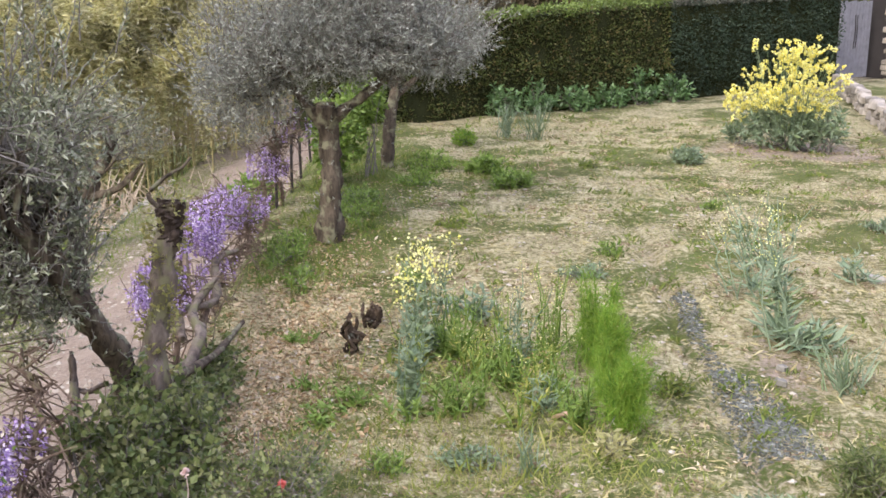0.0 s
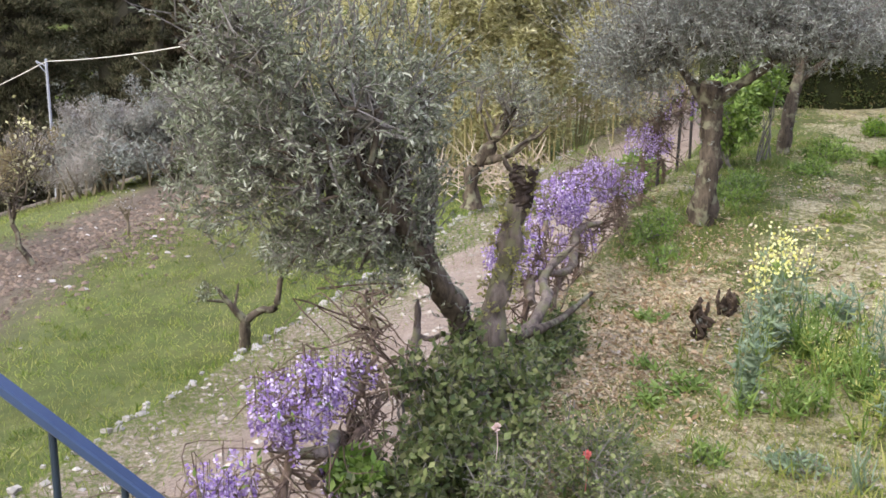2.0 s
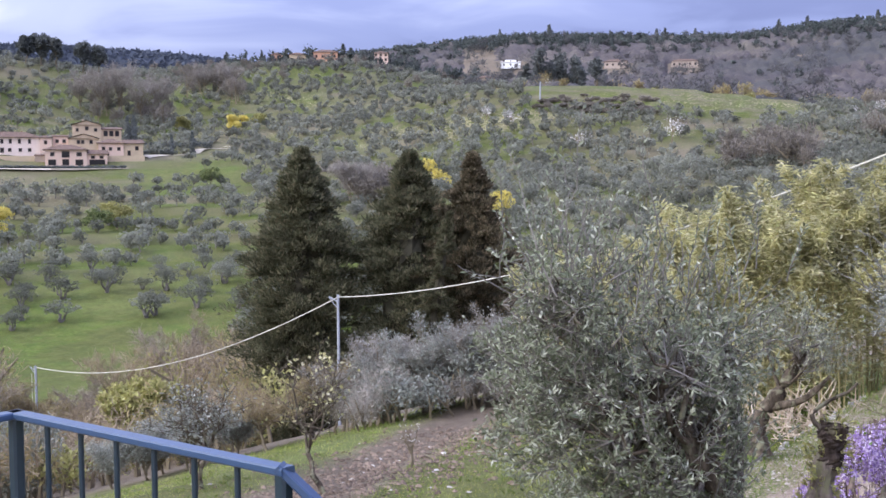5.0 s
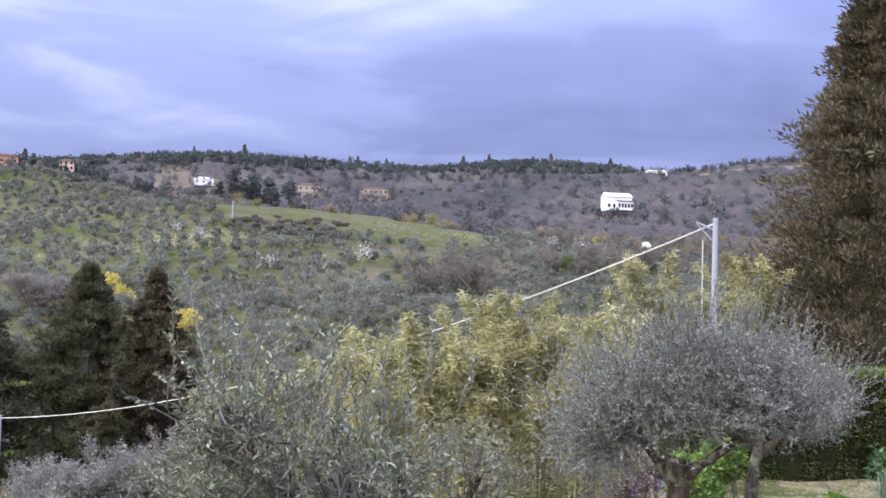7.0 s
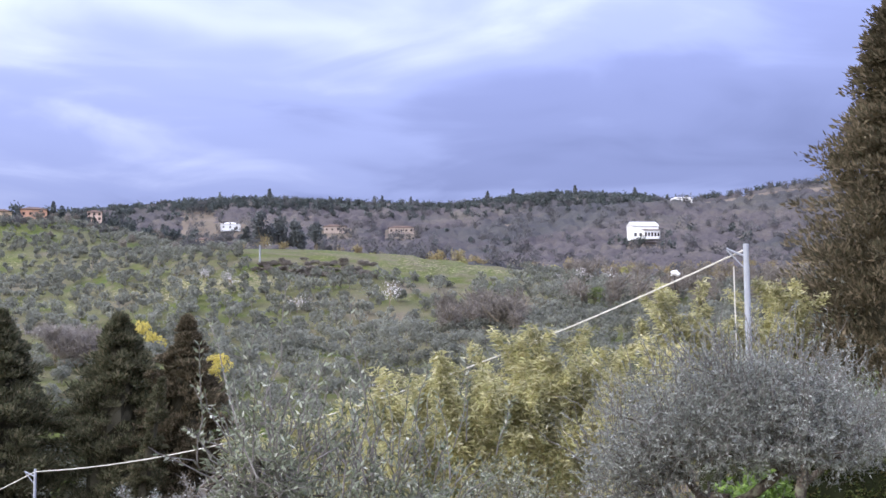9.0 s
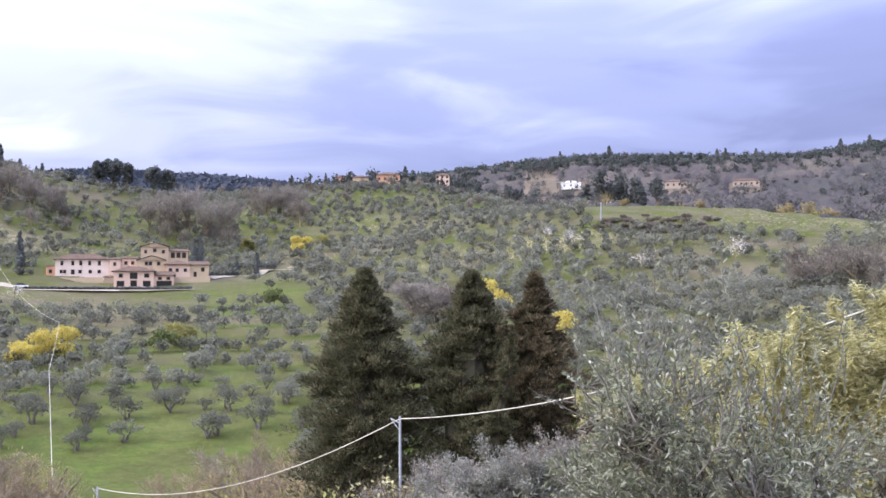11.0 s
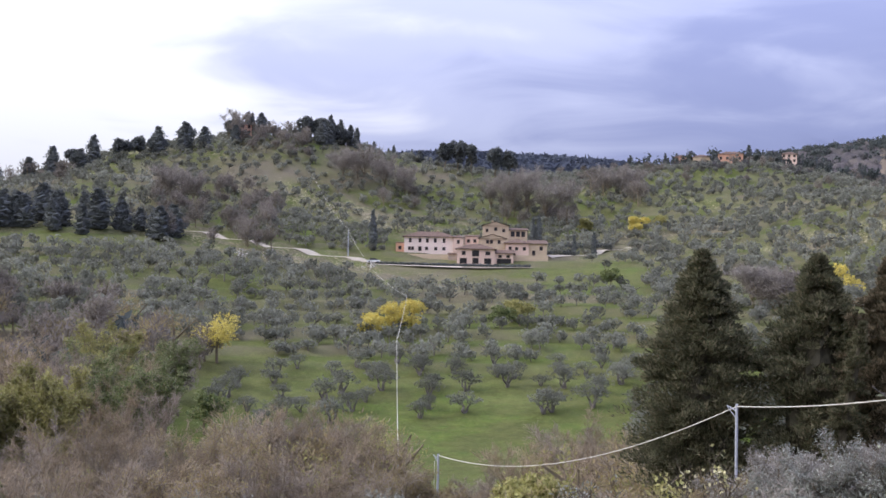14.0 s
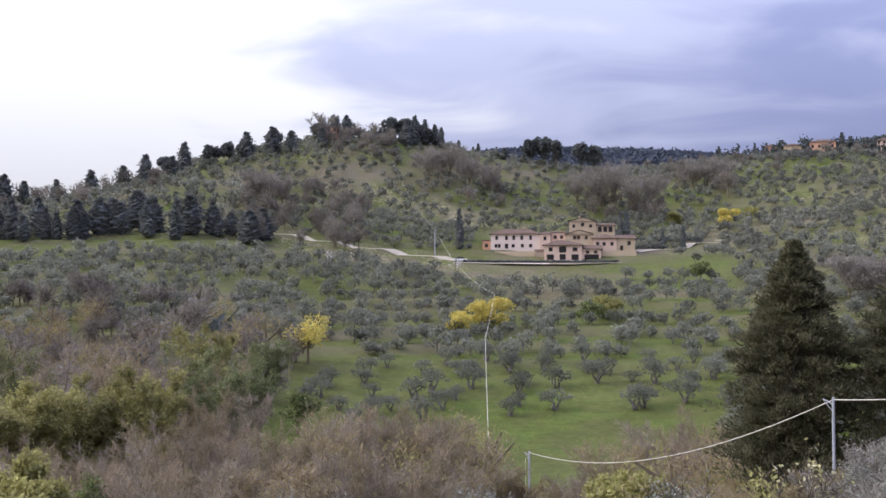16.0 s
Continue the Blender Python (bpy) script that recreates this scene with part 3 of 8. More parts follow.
def cover_masks(x, y):
    """How green, how bare, how dry the ground is."""
    r, b = np.hypot(x, y), bearing(x, y)
    P = np.stack([x, y, 0 * x], -1)
    wob = waves(P, 11, 0.9)
    soil = 0.0 * x
    dry = 0.0 * x
    path = step(EDGE_X + 0.35 + 0.3 * wob, EDGE_X + 1.7 + 0.4 * wob, x) * step(FENCE_X + 0.35, FENCE_X - 0.25, x) * step(40, 30, y)
    verge = step(EDGE_X - 0.1, EDGE_X + 0.1, x) * step(FENCE_X, FENCE_X - 0.4, x) * step(40, 30, y)
    soil = np.maximum(soil, np.maximum(path, verge * (0.5 + 0.12 * wob)))
    gard = step(FENCE_X - 0.2, FENCE_X + 0.4, x) * step(42, 36, y)
    patch = 0.7 * waves(P, 12, 0.55) + 0.5 * waves(P, 13, 1.7)
    dry = np.maximum(dry, gard * np.clip(0.58 + 0.36 * patch, 0.12, 0.95))
    heap = np.exp(-((x - 2.0) / 0.75) ** 2 - ((y - 16.4) / 0.9) ** 2)
    dry = np.maximum(dry, gard * heap * 0.98)
    dry = np.maximum(dry, gard * step(10.0, 8.0, y) * np.clip(0.62 + 0.32 * patch, 0.3, 0.92))
    # bare strips: under the hedge and shrub, the furrow, litter by the beds
    soil = np.maximum(soil, gard * step(-1.5, -0.6, y - 23.6 - 0.71 * x + 0.2 * wob) * 0.3)
    soil = np.maximum(soil, gard * np.exp(-((x - 6.3) / 1.9) ** 2 - ((y - 19.6) / 1.3) ** 2) * 0.95)
    furrow = np.exp(-((x - (2.38 + 0.012 * (y - 9) + 0.06 * np.sin(y * 0.8))) / 0.28) ** 2) * step(15, 12.5, y) * step(5, 6.5, y)
    soil = np.maximum(soil, gard * furrow * 0.4)
    # rusty bare patches beside the furrow and kale
    soil = np.maximum(soil, gard * np.exp(-((x - 3.0) / 0.45) ** 2 - ((y - 9.3) / 1.1) ** 2) * 0.6)
    leafy = np.exp(-((x + 1.45) / 0.55) ** 2 - ((y - 9.3) / 2.2) ** 2)
    soil = np.maximum(soil, gard * leafy * 0.5)
    dry = np.maximum(dry, gard * leafy * 0.9)
    green_side = np.exp(-((x + 1.2) / 0.7) ** 2) * step(11, 12.5, y)
    dry = dry * (1 - 0.75 * gard * green_side)
    # tilled strip and the litter below the terrace
    tx = -15.9 - 0.25 * (y - 19) - 0.035 * np.minimum(y - 19, 0) ** 2 * 0.3
    strip = np.exp(-(np.abs(x - tx) / (1.6 + 1.6 * step(19, 11, y))) ** 4) * step(36, 28, y + wob) * step(-5, 2, y)
    soil = np.maximum(soil, strip * (0.42 + 0.3 * wob))
    dry = np.maximum(dry, strip * 0.45)
    # lower wood floor and far woods are leaf litter
    wood = step(34, 42, r) * step(140, 118, r) * step(-40, -20, b) * (1 - step(100, 112, r) * step(45, 48, b) * step(71, 66, b))
    up = step(600, 700, r)
    far_floor = np.maximum(up, step(445, 470, r) * step(34, 32, b))
    far_floor = np.maximum(far_floor, step(0.6, 1.8, b - wood_edge(r)) * step(215, 200, r) * step(110, 125, r))
    ter = step(200, 320, r) * (0.12 + 0.24 * waves(P, 14, 0.05))
    dry = np.maximum(dry, ter * step(640, 560, r))
    # rough scrubby ground between the hillside trees
    rough = step(190, 300, r) * np.clip(0.24 + 0.4 * waves(P, 17, 0.035) + 0.35 * waves(P, 18, 0.13), 0, 0.7)
    rough = rough * (1 - step(376, 386, r) * step(450, 440, r) * step(17, 18, b) * step(31.5, 30.5, b)) * (1 - step(43, 45, b) * step(52, 50, b) * step(335, 320, r))
    field = step(380, 388, r) * step(450, 440, r) * step(16.5, 18.5, b) * step(32, 30, b)
    dry = np.maximum(dry, field * (0.24 + 0.2 * waves(P, 19, 0.04)))
    bank = bare_height(x, y) / TERRACE
    bank = bank - np.floor(bank)
    bank = step(0.60, 0.72, bank) * terraced(x, y) * np.clip(0.65 + 0.5 * waves(P, 20, 0.06), 0.1, 1)
    rough = np.maximum(rough, bank * 0.85)
    # fresh meadow below and beside the villa
    fresh = step(45, 48, b) * step(71, 66, b) * step(215, 180, r) * step(95, 110, r)
    fresh = np.maximum(fresh, step(44.5, 46, b) * step(51, 49.5, b) * step(345, 325, r) * step(270, 290, r))
    rough = rough * (1 - 0.8 * fresh)
    dry = dry * (1 - 0.8 * step(70, 90, r) * fresh)
    return np.clip(np.stack([np.maximum(step(70, 45, r), 0.25 * fresh), soil, dry, np.maximum(np.maximum(np.maximum(far_floor, wood) * 0.92, strip * 1.0), rough)], -1), 0, 1)


def build_ground():
    b = np.concatenate([np.arange(-180, -42, 6), np.arange(-42, 96, 0.5), np.arange(96, 180.1, 6)])
    r = np.concatenate([[0.0, 1.5, 3.0], np.geomspace(4.2, 4200, 600)])
    Bg, Rg = np.meshgrid(np.radians(b), r)
    x, y = -np.sin(Bg) * Rg, np.cos(Bg) * Rg
    V = np.stack([x, y, height(x, y)], -1).reshape(-1, 3)
    nb = len(b)
    i, j = np.meshgrid(np.arange(len(r) - 1), np.arange(nb - 1), indexing="ij")
    F = np.stack([i * nb + j, (i + 1) * nb + j, (i + 1) * nb + j + 1, i * nb + j + 1], -1).reshape(-1, 4)
    me = quick_mesh("ground", V, [F[:, ::-1]], True)
    att = me.color_attributes.new("cover", "FLOAT_COLOR", "POINT")
    att.data.foreach_set("color", cover_masks(V[:, 0], V[:, 1]).astype(np.float32).ravel())
    me.materials.append(M_GROUND)
    tagged(new("ground", me), "garden, dirt track, meadow and grove-covered hills", "ground", "", "structure")


build_ground()

# ---------------------------------------------------------------- trees near the terrace


def olive_tree(name, label, trunk_pts, radii, blobs, count, per_twig, leaf, mat, seed, bark=None, twig=0.35, gaps=0.25, inner=0.35, limbs=10, base=None, group="", cat="olive tree", shoots=0, moss=0, reach=0.5):
    """A tree with crooked trunks (lists of points and radii) and a crown of leafy twigs."""
    rng = np.random.default_rng(seed)
    root = np.array(trunk_pts[0][0] if base is None else base, float)
    ob = thing(name, label, cat, group, at=tuple(root))
    wood, leaves, twigs = Geo(), Geo(), Geo()
    ends = []
    for pts, rad in zip(trunk_pts, radii):
        P = smooth_line(np.array(pts, float) - root, 6)
        rr = np.interp(np.linspace(0, 1, len(P)), np.linspace(0, 1, len(rad)), rad)
        knot = 1 + 0.16 * waves(P, seed + 3, 9.0) + 0.08 * waves(P, seed + 4, 22.0)
        wood.tube(P, rr * knot, 13, 0.24)
        ends.append((P, rr))
    loc = [(np.array(c, float) - root, np.array(r, float)) for c, r in blobs]
    foot = crown(leaves, twigs, loc, count, per_twig, twig, leaf, seed, gaps=gaps, inner=inner)
    # limbs from the trunks' upper halves into the crown
    for c, r in loc:
        best = min(ends, key=lambda e: np.linalg.norm(e[0][-1] - c))
        for q in range(limbs):
            k = rng.integers(len(best[0]) * 2 // 3, len(best[0]))
            a = best[0][k]
            b = c + sphere_dirs(1, rng)[0] * r * rng.uniform(0.45, 0.95)
            b[2] = max(b[2], a[2] - 0.5)
            line = wander(a, b, 7, 0.12, rng)
            r0 = min(best[1][k] * 0.5, 0.045) * rng.uniform(0.5, 1)
            wood.tube(line, np.linspace(r0, 0.006, 7), 5)
            # side branches towards the nearest twig feet
            d = np.linalg.norm(foot - line[4], axis=1)
            near = np.argsort(d)[:14]
            twigs.sticks(np.repeat(line[3:5], 7, 0), foot[near], 0.008, 0.003)
    # long young shoots standing out of the crown's upper side
    for _ in range(shoots):
        c, r = loc[rng.integers(len(loc))]
        d = sphere_dirs(1, rng)[0]
        d[2] = abs(d[2]) * 1.2 + 0.05
        d = unit(d)
        a = c + d * r * 0.8
        b = a + unit(d * 0.8 + [0, 0, 0.8] + rng.normal(size=3) * 0.35) * rng.uniform(0.12, reach)
        line = wander(a, b, 5, 0.07, rng)
        twigs.tube(line, np.linspace(0.006, 0.002, 5), 4, cap=False)
        k = 12
        t = rng.uniform(0.1, 1, k)
        P = np.stack([np.interp(t, np.linspace(0, 1, 5), line[:, q]) for q in range(3)], 1)
        D = unit((b - a) / np.linalg.norm(b - a) * 0.7 + rng.normal(size=(k, 3)) * 0.6)
        leaves.leaves(P, D, unit(np.cross(D, rng.normal(size=D.shape))), leaf[0] * rng.uniform(0.6, 1.1, k), leaf[1], 0.06)
    # sprouts clinging to the trunk
    if moss:
        P0 = ends[0][0]
        k = rng.integers(2, len(P0), moss)
        D = unit(rng.normal(size=(moss, 3)) + [0, 0, 0.3])
        F = P0[k] + D * ends[0][1][k][:, None] * 0.9
        twigs.sticks(F, F + D * 0.12, 0.004, 0.002)
        i = np.repeat(np.arange(moss), 5)
        P = F[i] + D[i] * rng.uniform(0.02, 0.13, (len(i), 1))
        E = unit(D[i] + rng.normal(size=P.shape) * 0.8)
        leaves.leaves(P, E, unit(np.cross(E, rng.normal(size=P.shape))), 0.04, 0.016, 0.05)
    part("trunk", wood, bark or M_BARK, ob, smooth=True)
    part("branch", twigs, M_TWIG, ob)
    part("crown", leaves, mat, ob)
    return ob


# the olive beside the fence, leaning out over the track
fence_olive = olive_tree("olive_tree", "large old olive tree with silvery leaves leaning over the track", 
    [[(-2.15, 7.2, 0.0), (-2.15, 7.1, 0.5), (-2.28, 6.75, 1.0), (-2.45, 6.5, 1.5), (-2.75, 6.4, 1.95)],
     [(-2.28, 6.75, 1.0), (-2.35, 7.0, 1.5), (-2.5, 7.2, 2.1)],
     [(-2.75, 6.4, 1.95), (-3.2, 6.2, 2.2), (-3.6, 6.1, 2.5)]],
    [[0.11, 0.092, 0.082, 0.07, 0.05], [0.055, 0.045, 0.03], [0.045, 0.03, 0.02]],
    [((-3.0, 6.5, 2.0), (1.0, 1.05, 0.62)), ((-2.72, 6.8, 2.15), (0.75, 0.8, 0.54)), ((-3.0, 6.4, 1.6), (0.95, 0.9, 0.6)), ((-3.05, 5.85, 2.5), (0.40, 0.42, 0.42)), ((-2.75, 6.6, 1.15), (0.6, 0.6, 0.4)), ((-2.45, 6.7, 1.2), (0.35, 0.35, 0.4))],
    3600, 14, (0.053, 0.0165), M_OLIVE, 21, twig=0.32, gaps=0.58, inner=0.3, limbs=10, shoots=330, moss=90)
def water_shoots(ob, feet, lean, count, reach, leaf, mat, seed):
    """Long upright young shoots with paired leaves, rising from the crown round the points feet."""
    rng = np.random.default_rng(seed)
    st, lv = Geo(), Geo()
    base = np.array(ob.location)
    for _ in range(count):
        a = np.array(feet[rng.integers(len(feet))]) - base + rng.normal(size=3) * [0.2, 0.2, 0.12]
        b = a + (np.array(lean) + rng.normal(size=3) * [0.22, 0.22, 0.1]) * reach * rng.uniform(0.55, 1.1)
        line = wander(a, b, 6, 0.05, rng)
        st.tube(line, np.linspace(0.006, 0.002, 6), 5, cap=False)
        k = 30
        t = np.repeat(np.linspace(0.12, 1.0, k // 2), 2)
        P = np.stack([np.interp(t, np.linspace(0, 1, 6), line[:, q]) for q in range(3)], 1)
        w = unit(b - a)
        side = unit(np.cross(w, rng.normal(size=(k, 3))))
        D = unit(w * 0.75 + side * 0.7)
        lv.leaves(P, D, unit(np.cross(D, rng.normal(size=D.shape))), leaf[0] * rng.uniform(0.7, 1.15, k), leaf[1], 0.06)
    part("young_stem", st, M_TWIG, ob)
    part("young_growth", lv, mat, ob, "pale upright young shoots")


water_shoots(fence_olive, [(-3.05, 5.9, 2.5), (-3.15, 5.95, 2.45), (-2.85, 6.2, 2.5), (-3.1, 5.7, 2.4)], (-0.10, -0.05, 1.0), 18, 0.90, (0.056, 0.018), M_OLIVE, 25)
water_shoots(fence_olive, [(-2.7, 6.7, 2.6), (-2.4, 7.0, 2.5), (-3.5, 6.3, 2.4), (-2.9, 6.9, 2.55)], (0.0, 0.0, 1.0), 15, 0.60, (0.054, 0.017), M_OLIVE, 26)
# the second olive, on the garden's side
olive_tree("olive_tree", "old olive tree with a dense grey rounded crown in the garden",
    [[(-1.33, 12.8, 0.0), (-1.30, 12.8, 0.6), (-1.32, 12.9, 1.2), (-1.35, 12.8, 1.6)], [(-1.33, 12.85, 1.3), (-1.7, 13.0, 1.7), (-2.0, 13.1, 2.1)], [(-1.33, 12.85, 1.4), (-0.9, 13.0, 1.7), (-0.4, 13.2, 2.1)]],
    [[0.155, 0.125, 0.115, 0.10], [0.07, 0.05, 0.03], [0.07, 0.05, 0.03]],
    [((-1.5, 13.0, 2.4), (1.5, 1.3, 0.75)), ((-0.5, 13.4, 2.3), (1.25, 1.2, 0.65)), ((-2.3, 12.9, 1.9), (0.9, 0.9, 0.7)), ((-1.0, 13.2, 2.85), (1.1, 1.0, 0.5))],
    3900, 11, (0.06, 0.016), M_OLIVE_GREY, 22, twig=0.34, gaps=0.36, inner=0.25, limbs=12, shoots=380, moss=30, reach=0.72)
# the third, by the hedge
olive_tree("olive_tree", "smaller grey olive tree beside the clipped hedge",
    [[(-0.88, 17.7, 0.0), (-0.86, 17.8, 0.6), (-0.78, 18.0, 1.2), (-0.7, 18.2, 1.7)], [(-0.8, 18.0, 1.1), (-0.2, 18.4, 1.6), (0.2, 18.7, 2.0)]],
    [[0.115, 0.09, 0.075, 0.05], [0.05, 0.04, 0.02]],
    [((-0.55, 18.6, 2.25), (1.2, 1.2, 0.8)), ((0.1, 18.9, 1.85), (0.75, 0.9, 0.65)), ((-1.1, 18.2, 2.1), (0.9, 0.9, 0.7))],
    2200, 10, (0.06, 0.016), M_OLIVE_GREY, 23, twig=0.34, gaps=0.36, inner=0.25, limbs=9, shoots=230, moss=20, reach=0.72)


# dark filler colour that stands for shade between the sprays
M_CYPRESS_CORE = plain_material("cypress_inner_shade", (0.075, 0.068, 0.046), 1.0, 0.5, 1.5, 0.05)


BULLET = [(0, 0.7), (0.1, 0.92), (0.22, 1.0), (0.36, 0.97), (0.55, 0.86), (0.70, 0.66), (0.82, 0.46), (0.92, 0.25), (0.97, 0.12), (1.0, 0.02)]
SPIRE = [(0, 0.6), (0.12, 0.9), (0.3, 1.0), (0.55, 0.93), (0.67, 0.74), (0.76, 0.58), (0.84, 0.43), (0.92, 0.28), (0.97, 0.13), (1.0, 0.02)]
LAYERED = [(0, 0.85), (0.3, 1.0), (0.5, 0.97), (0.63, 0.9), (0.74, 0.68), (0.84, 0.46), (0.92, 0.26), (0.97, 0.12), (1.0, 0.02)]
CONE = [(0, 0.7), (0.15, 0.95), (0.40, 1.0), (0.55, 0.82), (0.69, 0.6), (0.85, 0.37), (0.95, 0.17), (1.0, 0.03)]


def cypress(name, label, at, height_, width, seed, mat, n=9000, group="cypresses", spray=0.45, lean=0.0, outline=BULLET, lean_y=0.0):
    """A cypress: trunk, inner core and upswept sprays in ragged tufts; outline: height share, width share."""
    rng = np.random.default_rng(seed)
    ob = thing(name, label, "cypress tree", group, at=at)
    far = height_ < 2
    hk, wk = zip(*outline)
    line = lambda t: np.stack([lean * t, lean_y * t, height_ * (0.015 + 0.985 * t)], -1)
    wood = Geo()
    wood.tube(line(np.array([-0.02, 0.3, 0.6, 0.93])), [width * 0.07, width * 0.055, width * 0.03, 0.02 * height_ / 15], 8, 0.1)
    part("trunk", wood, M_BARK, ob, smooth=True)
    g = Geo()
    # tufts of sprays at the branches' ends, in loose whorls with gaps between
    m = n // (8 if far else 85)
    tb = rng.uniform(0, 1, m) ** 0.9
    if not far:
        rows_ = height_ / 0.95
        tb = np.clip((np.floor(tb * rows_) + 0.5 + rng.normal(size=m) * 0.42) / rows_, 0, 1)
    ab = rng.uniform(0, 2 * math.pi, m)
    Db = np.stack([np.cos(ab), np.sin(ab), 0 * ab], 1)
    rag = 1 + 0.30 * waves(np.stack([np.cos(ab) * 2.5, np.sin(ab) * 2.5, tb * 16], 1), seed + 5, 1.4) + 0.17 * rng.normal(size=m)
    prof = np.interp(tb, hk, wk)
    rb = width / 2 * np.maximum(prof * rag, 0.02) * rng.uniform(0.45, 1.06, m) ** 0.6
    tipb = line(tb) + Db * rb[:, None]
    i = rng.integers(0, m, n)
    puff = width * (0.075 if far else 0.07) * rng.uniform(0.45, 1.3, m) * (0.45 + 0.55 * prof)
    d = sphere_dirs(n, rng)
    P = tipb[i] + d * (puff[i] * rng.uniform(0, 1, n) ** 0.4)[:, None] * [1.2, 1.2, 0.7 if far else 0.6] - Db[i] * (rng.uniform(0, 1, n) ** 2 * rb[i] * 0.4)[:, None]
    P[:, 2] = np.maximum(P[:, 2], 0.01 * height_)
    way = unit(d * 0.55 + Db[i] * 0.55 + np.array([0, 0, 0.65]) + rng.normal(size=(n, 3)) * 0.3)
    side = unit(np.cross(way, rng.normal(size=(n, 3))))
    L = spray * rng.uniform(0.35, 0.9, n)
    g.leaves(P, way, side, L, L * (0.5 if far else 0.34), 0.1)
    q = np.linspace(0, 1, 22)
    # added core blocks the view through; near trees get the painted shade colour
    core = Geo()
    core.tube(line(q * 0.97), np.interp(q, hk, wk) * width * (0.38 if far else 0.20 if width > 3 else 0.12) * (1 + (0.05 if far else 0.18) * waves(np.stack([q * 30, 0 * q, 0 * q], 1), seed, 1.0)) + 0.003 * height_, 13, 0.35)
    part("inner_core", core, mat if far else M_CYPRESS_CORE, ob)
    part("crown", g, mat, ob)
    return ob


def on_ground(x, y, lift=0.0):
    return (x, y, height1(x, y) + lift)


def at_bearing(b, r, lift=0.0):
    a = radians(b)
    return on_ground(-math.sin(a) * r + 0.3, math.cos(a) * r - 0.2, lift)


def top_at(b, r, el):
    """The height of a thing on the ground at bearing b and distance r whose top stands at elevation el."""
    x, y, z = at_bearing(b, r)
    return 3.25 + r * math.tan(radians(el)) - z


cypress("cypress_tree", "tall broad dark cypress below the meadow", at_bearing(42.5, 66), top_at(42.5, 66, 1.5), 7.2, 31, M_CYPRESS, 84000, spray=0.42)
cypress("cypress_tree", "dark cypress with a ragged pointed top", at_bearing(37.0, 66), top_at(37.0, 66, 1.3), 6.9, 32, M_CYPRESS, 66000, spray=0.42, outline=LAYERED)
cypress("cypress_tree", "cypress brown with old cones", at_bearing(33.75, 65), top_at(33.75, 65, 1.25), 5.2, 33, M_CYPRESS_BROWN, 56000, spray=0.38, outline=LAYERED)
cypress("cypress_tree", "big brownish cypress full of cones behind the hedge", at_bearing(-2.1, 37), top_at(-2.1, 37, 16.7), 7.0, 34, M_CYPRESS_BROWN, 100000, spray=0.30, outline=CONE)
cypress("cypress_tree", "slender leaning young cypress between two larger ones", at_bearing(36.6, 62), top_at(35.4, 62, -1.5), 1.9, 35, M_CYPRESS, 22000, spray=0.30, lean=1.6, lean_y=0.8, outline=SPIRE)

# ---------------------------------------------------------------- terrace rail and stair
def terrace():
    g = Geo()
    g.box((-2.1, -2.2, 1.45), (-0.98, 1.27, 1.62))
    g.box((-0.978, -2.2, 1.45), (3.5, 0.05, 1.617))
    part("terrace_floor", g, M_PLASTER, None)
    tagged(bpy.data.objects["terrace_floor"], "plain plaster terrace slab carrying the railing", "terrace", "", "structure")
    w = Geo()
    w.box((-2.05, -2.1, -2.4), (-1.0, 1.25, 1.446))
    w.box((-0.998, -2.1, -2.4), (3.45, 0.0, 1.446))
    tagged(part("terrace_wall", w, M_PLASTER, None), "plain plaster wall below the terrace", "wall", "", "structure")
    s = Geo()
    turn = math.atan(0.55)
    for i in range(10):
        s.box((0.235 * i, -1.2, -0.5 - 1.62), (0.235 * (i + 1), 0.05, -0.2 * (i + 1)), turn, (-1.03, 1.27, 1.62))
    tagged(part("stair", s, M_PLASTER, None), "plain plaster stair down to the garden", "stair", "", "structure")


def bar(g, a, b, w, h):
    """A rectangular bar from a to b with softened edges, w wide and h high."""
    a, b = np.array(a, float), np.array(b, float)
    d = unit(b - a)
    s = unit(np.cross(d, [0, 0, 1.0] if abs(d[2]) < 0.95 else [0, 1.0, 0]))
    u = np.cross(s, d)
    e = min(w, h) * 0.18
    prof = [(w / 2, h / 2 - e), (w / 2 - e, h / 2), (-w / 2 + e, h / 2), (-w / 2, h / 2 - e), (-w / 2, -h / 2 + e), (-w / 2 + e, -h / 2), (w / 2 - e, -h / 2), (w / 2, -h / 2 + e)]
    V = [p + s * x + u * y for p in (a, b) for x, y in prof]
    g.add(V, [[k, (k + 1) % 8, 8 + (k + 1) % 8, 8 + k] for k in range(8)])
    for o in (0, 8):
        g.add(np.vstack([V[o:o + 8], [(a, b)[o // 8]]]), [[k, (k + 1) % 8, 8] for k in range(8)])


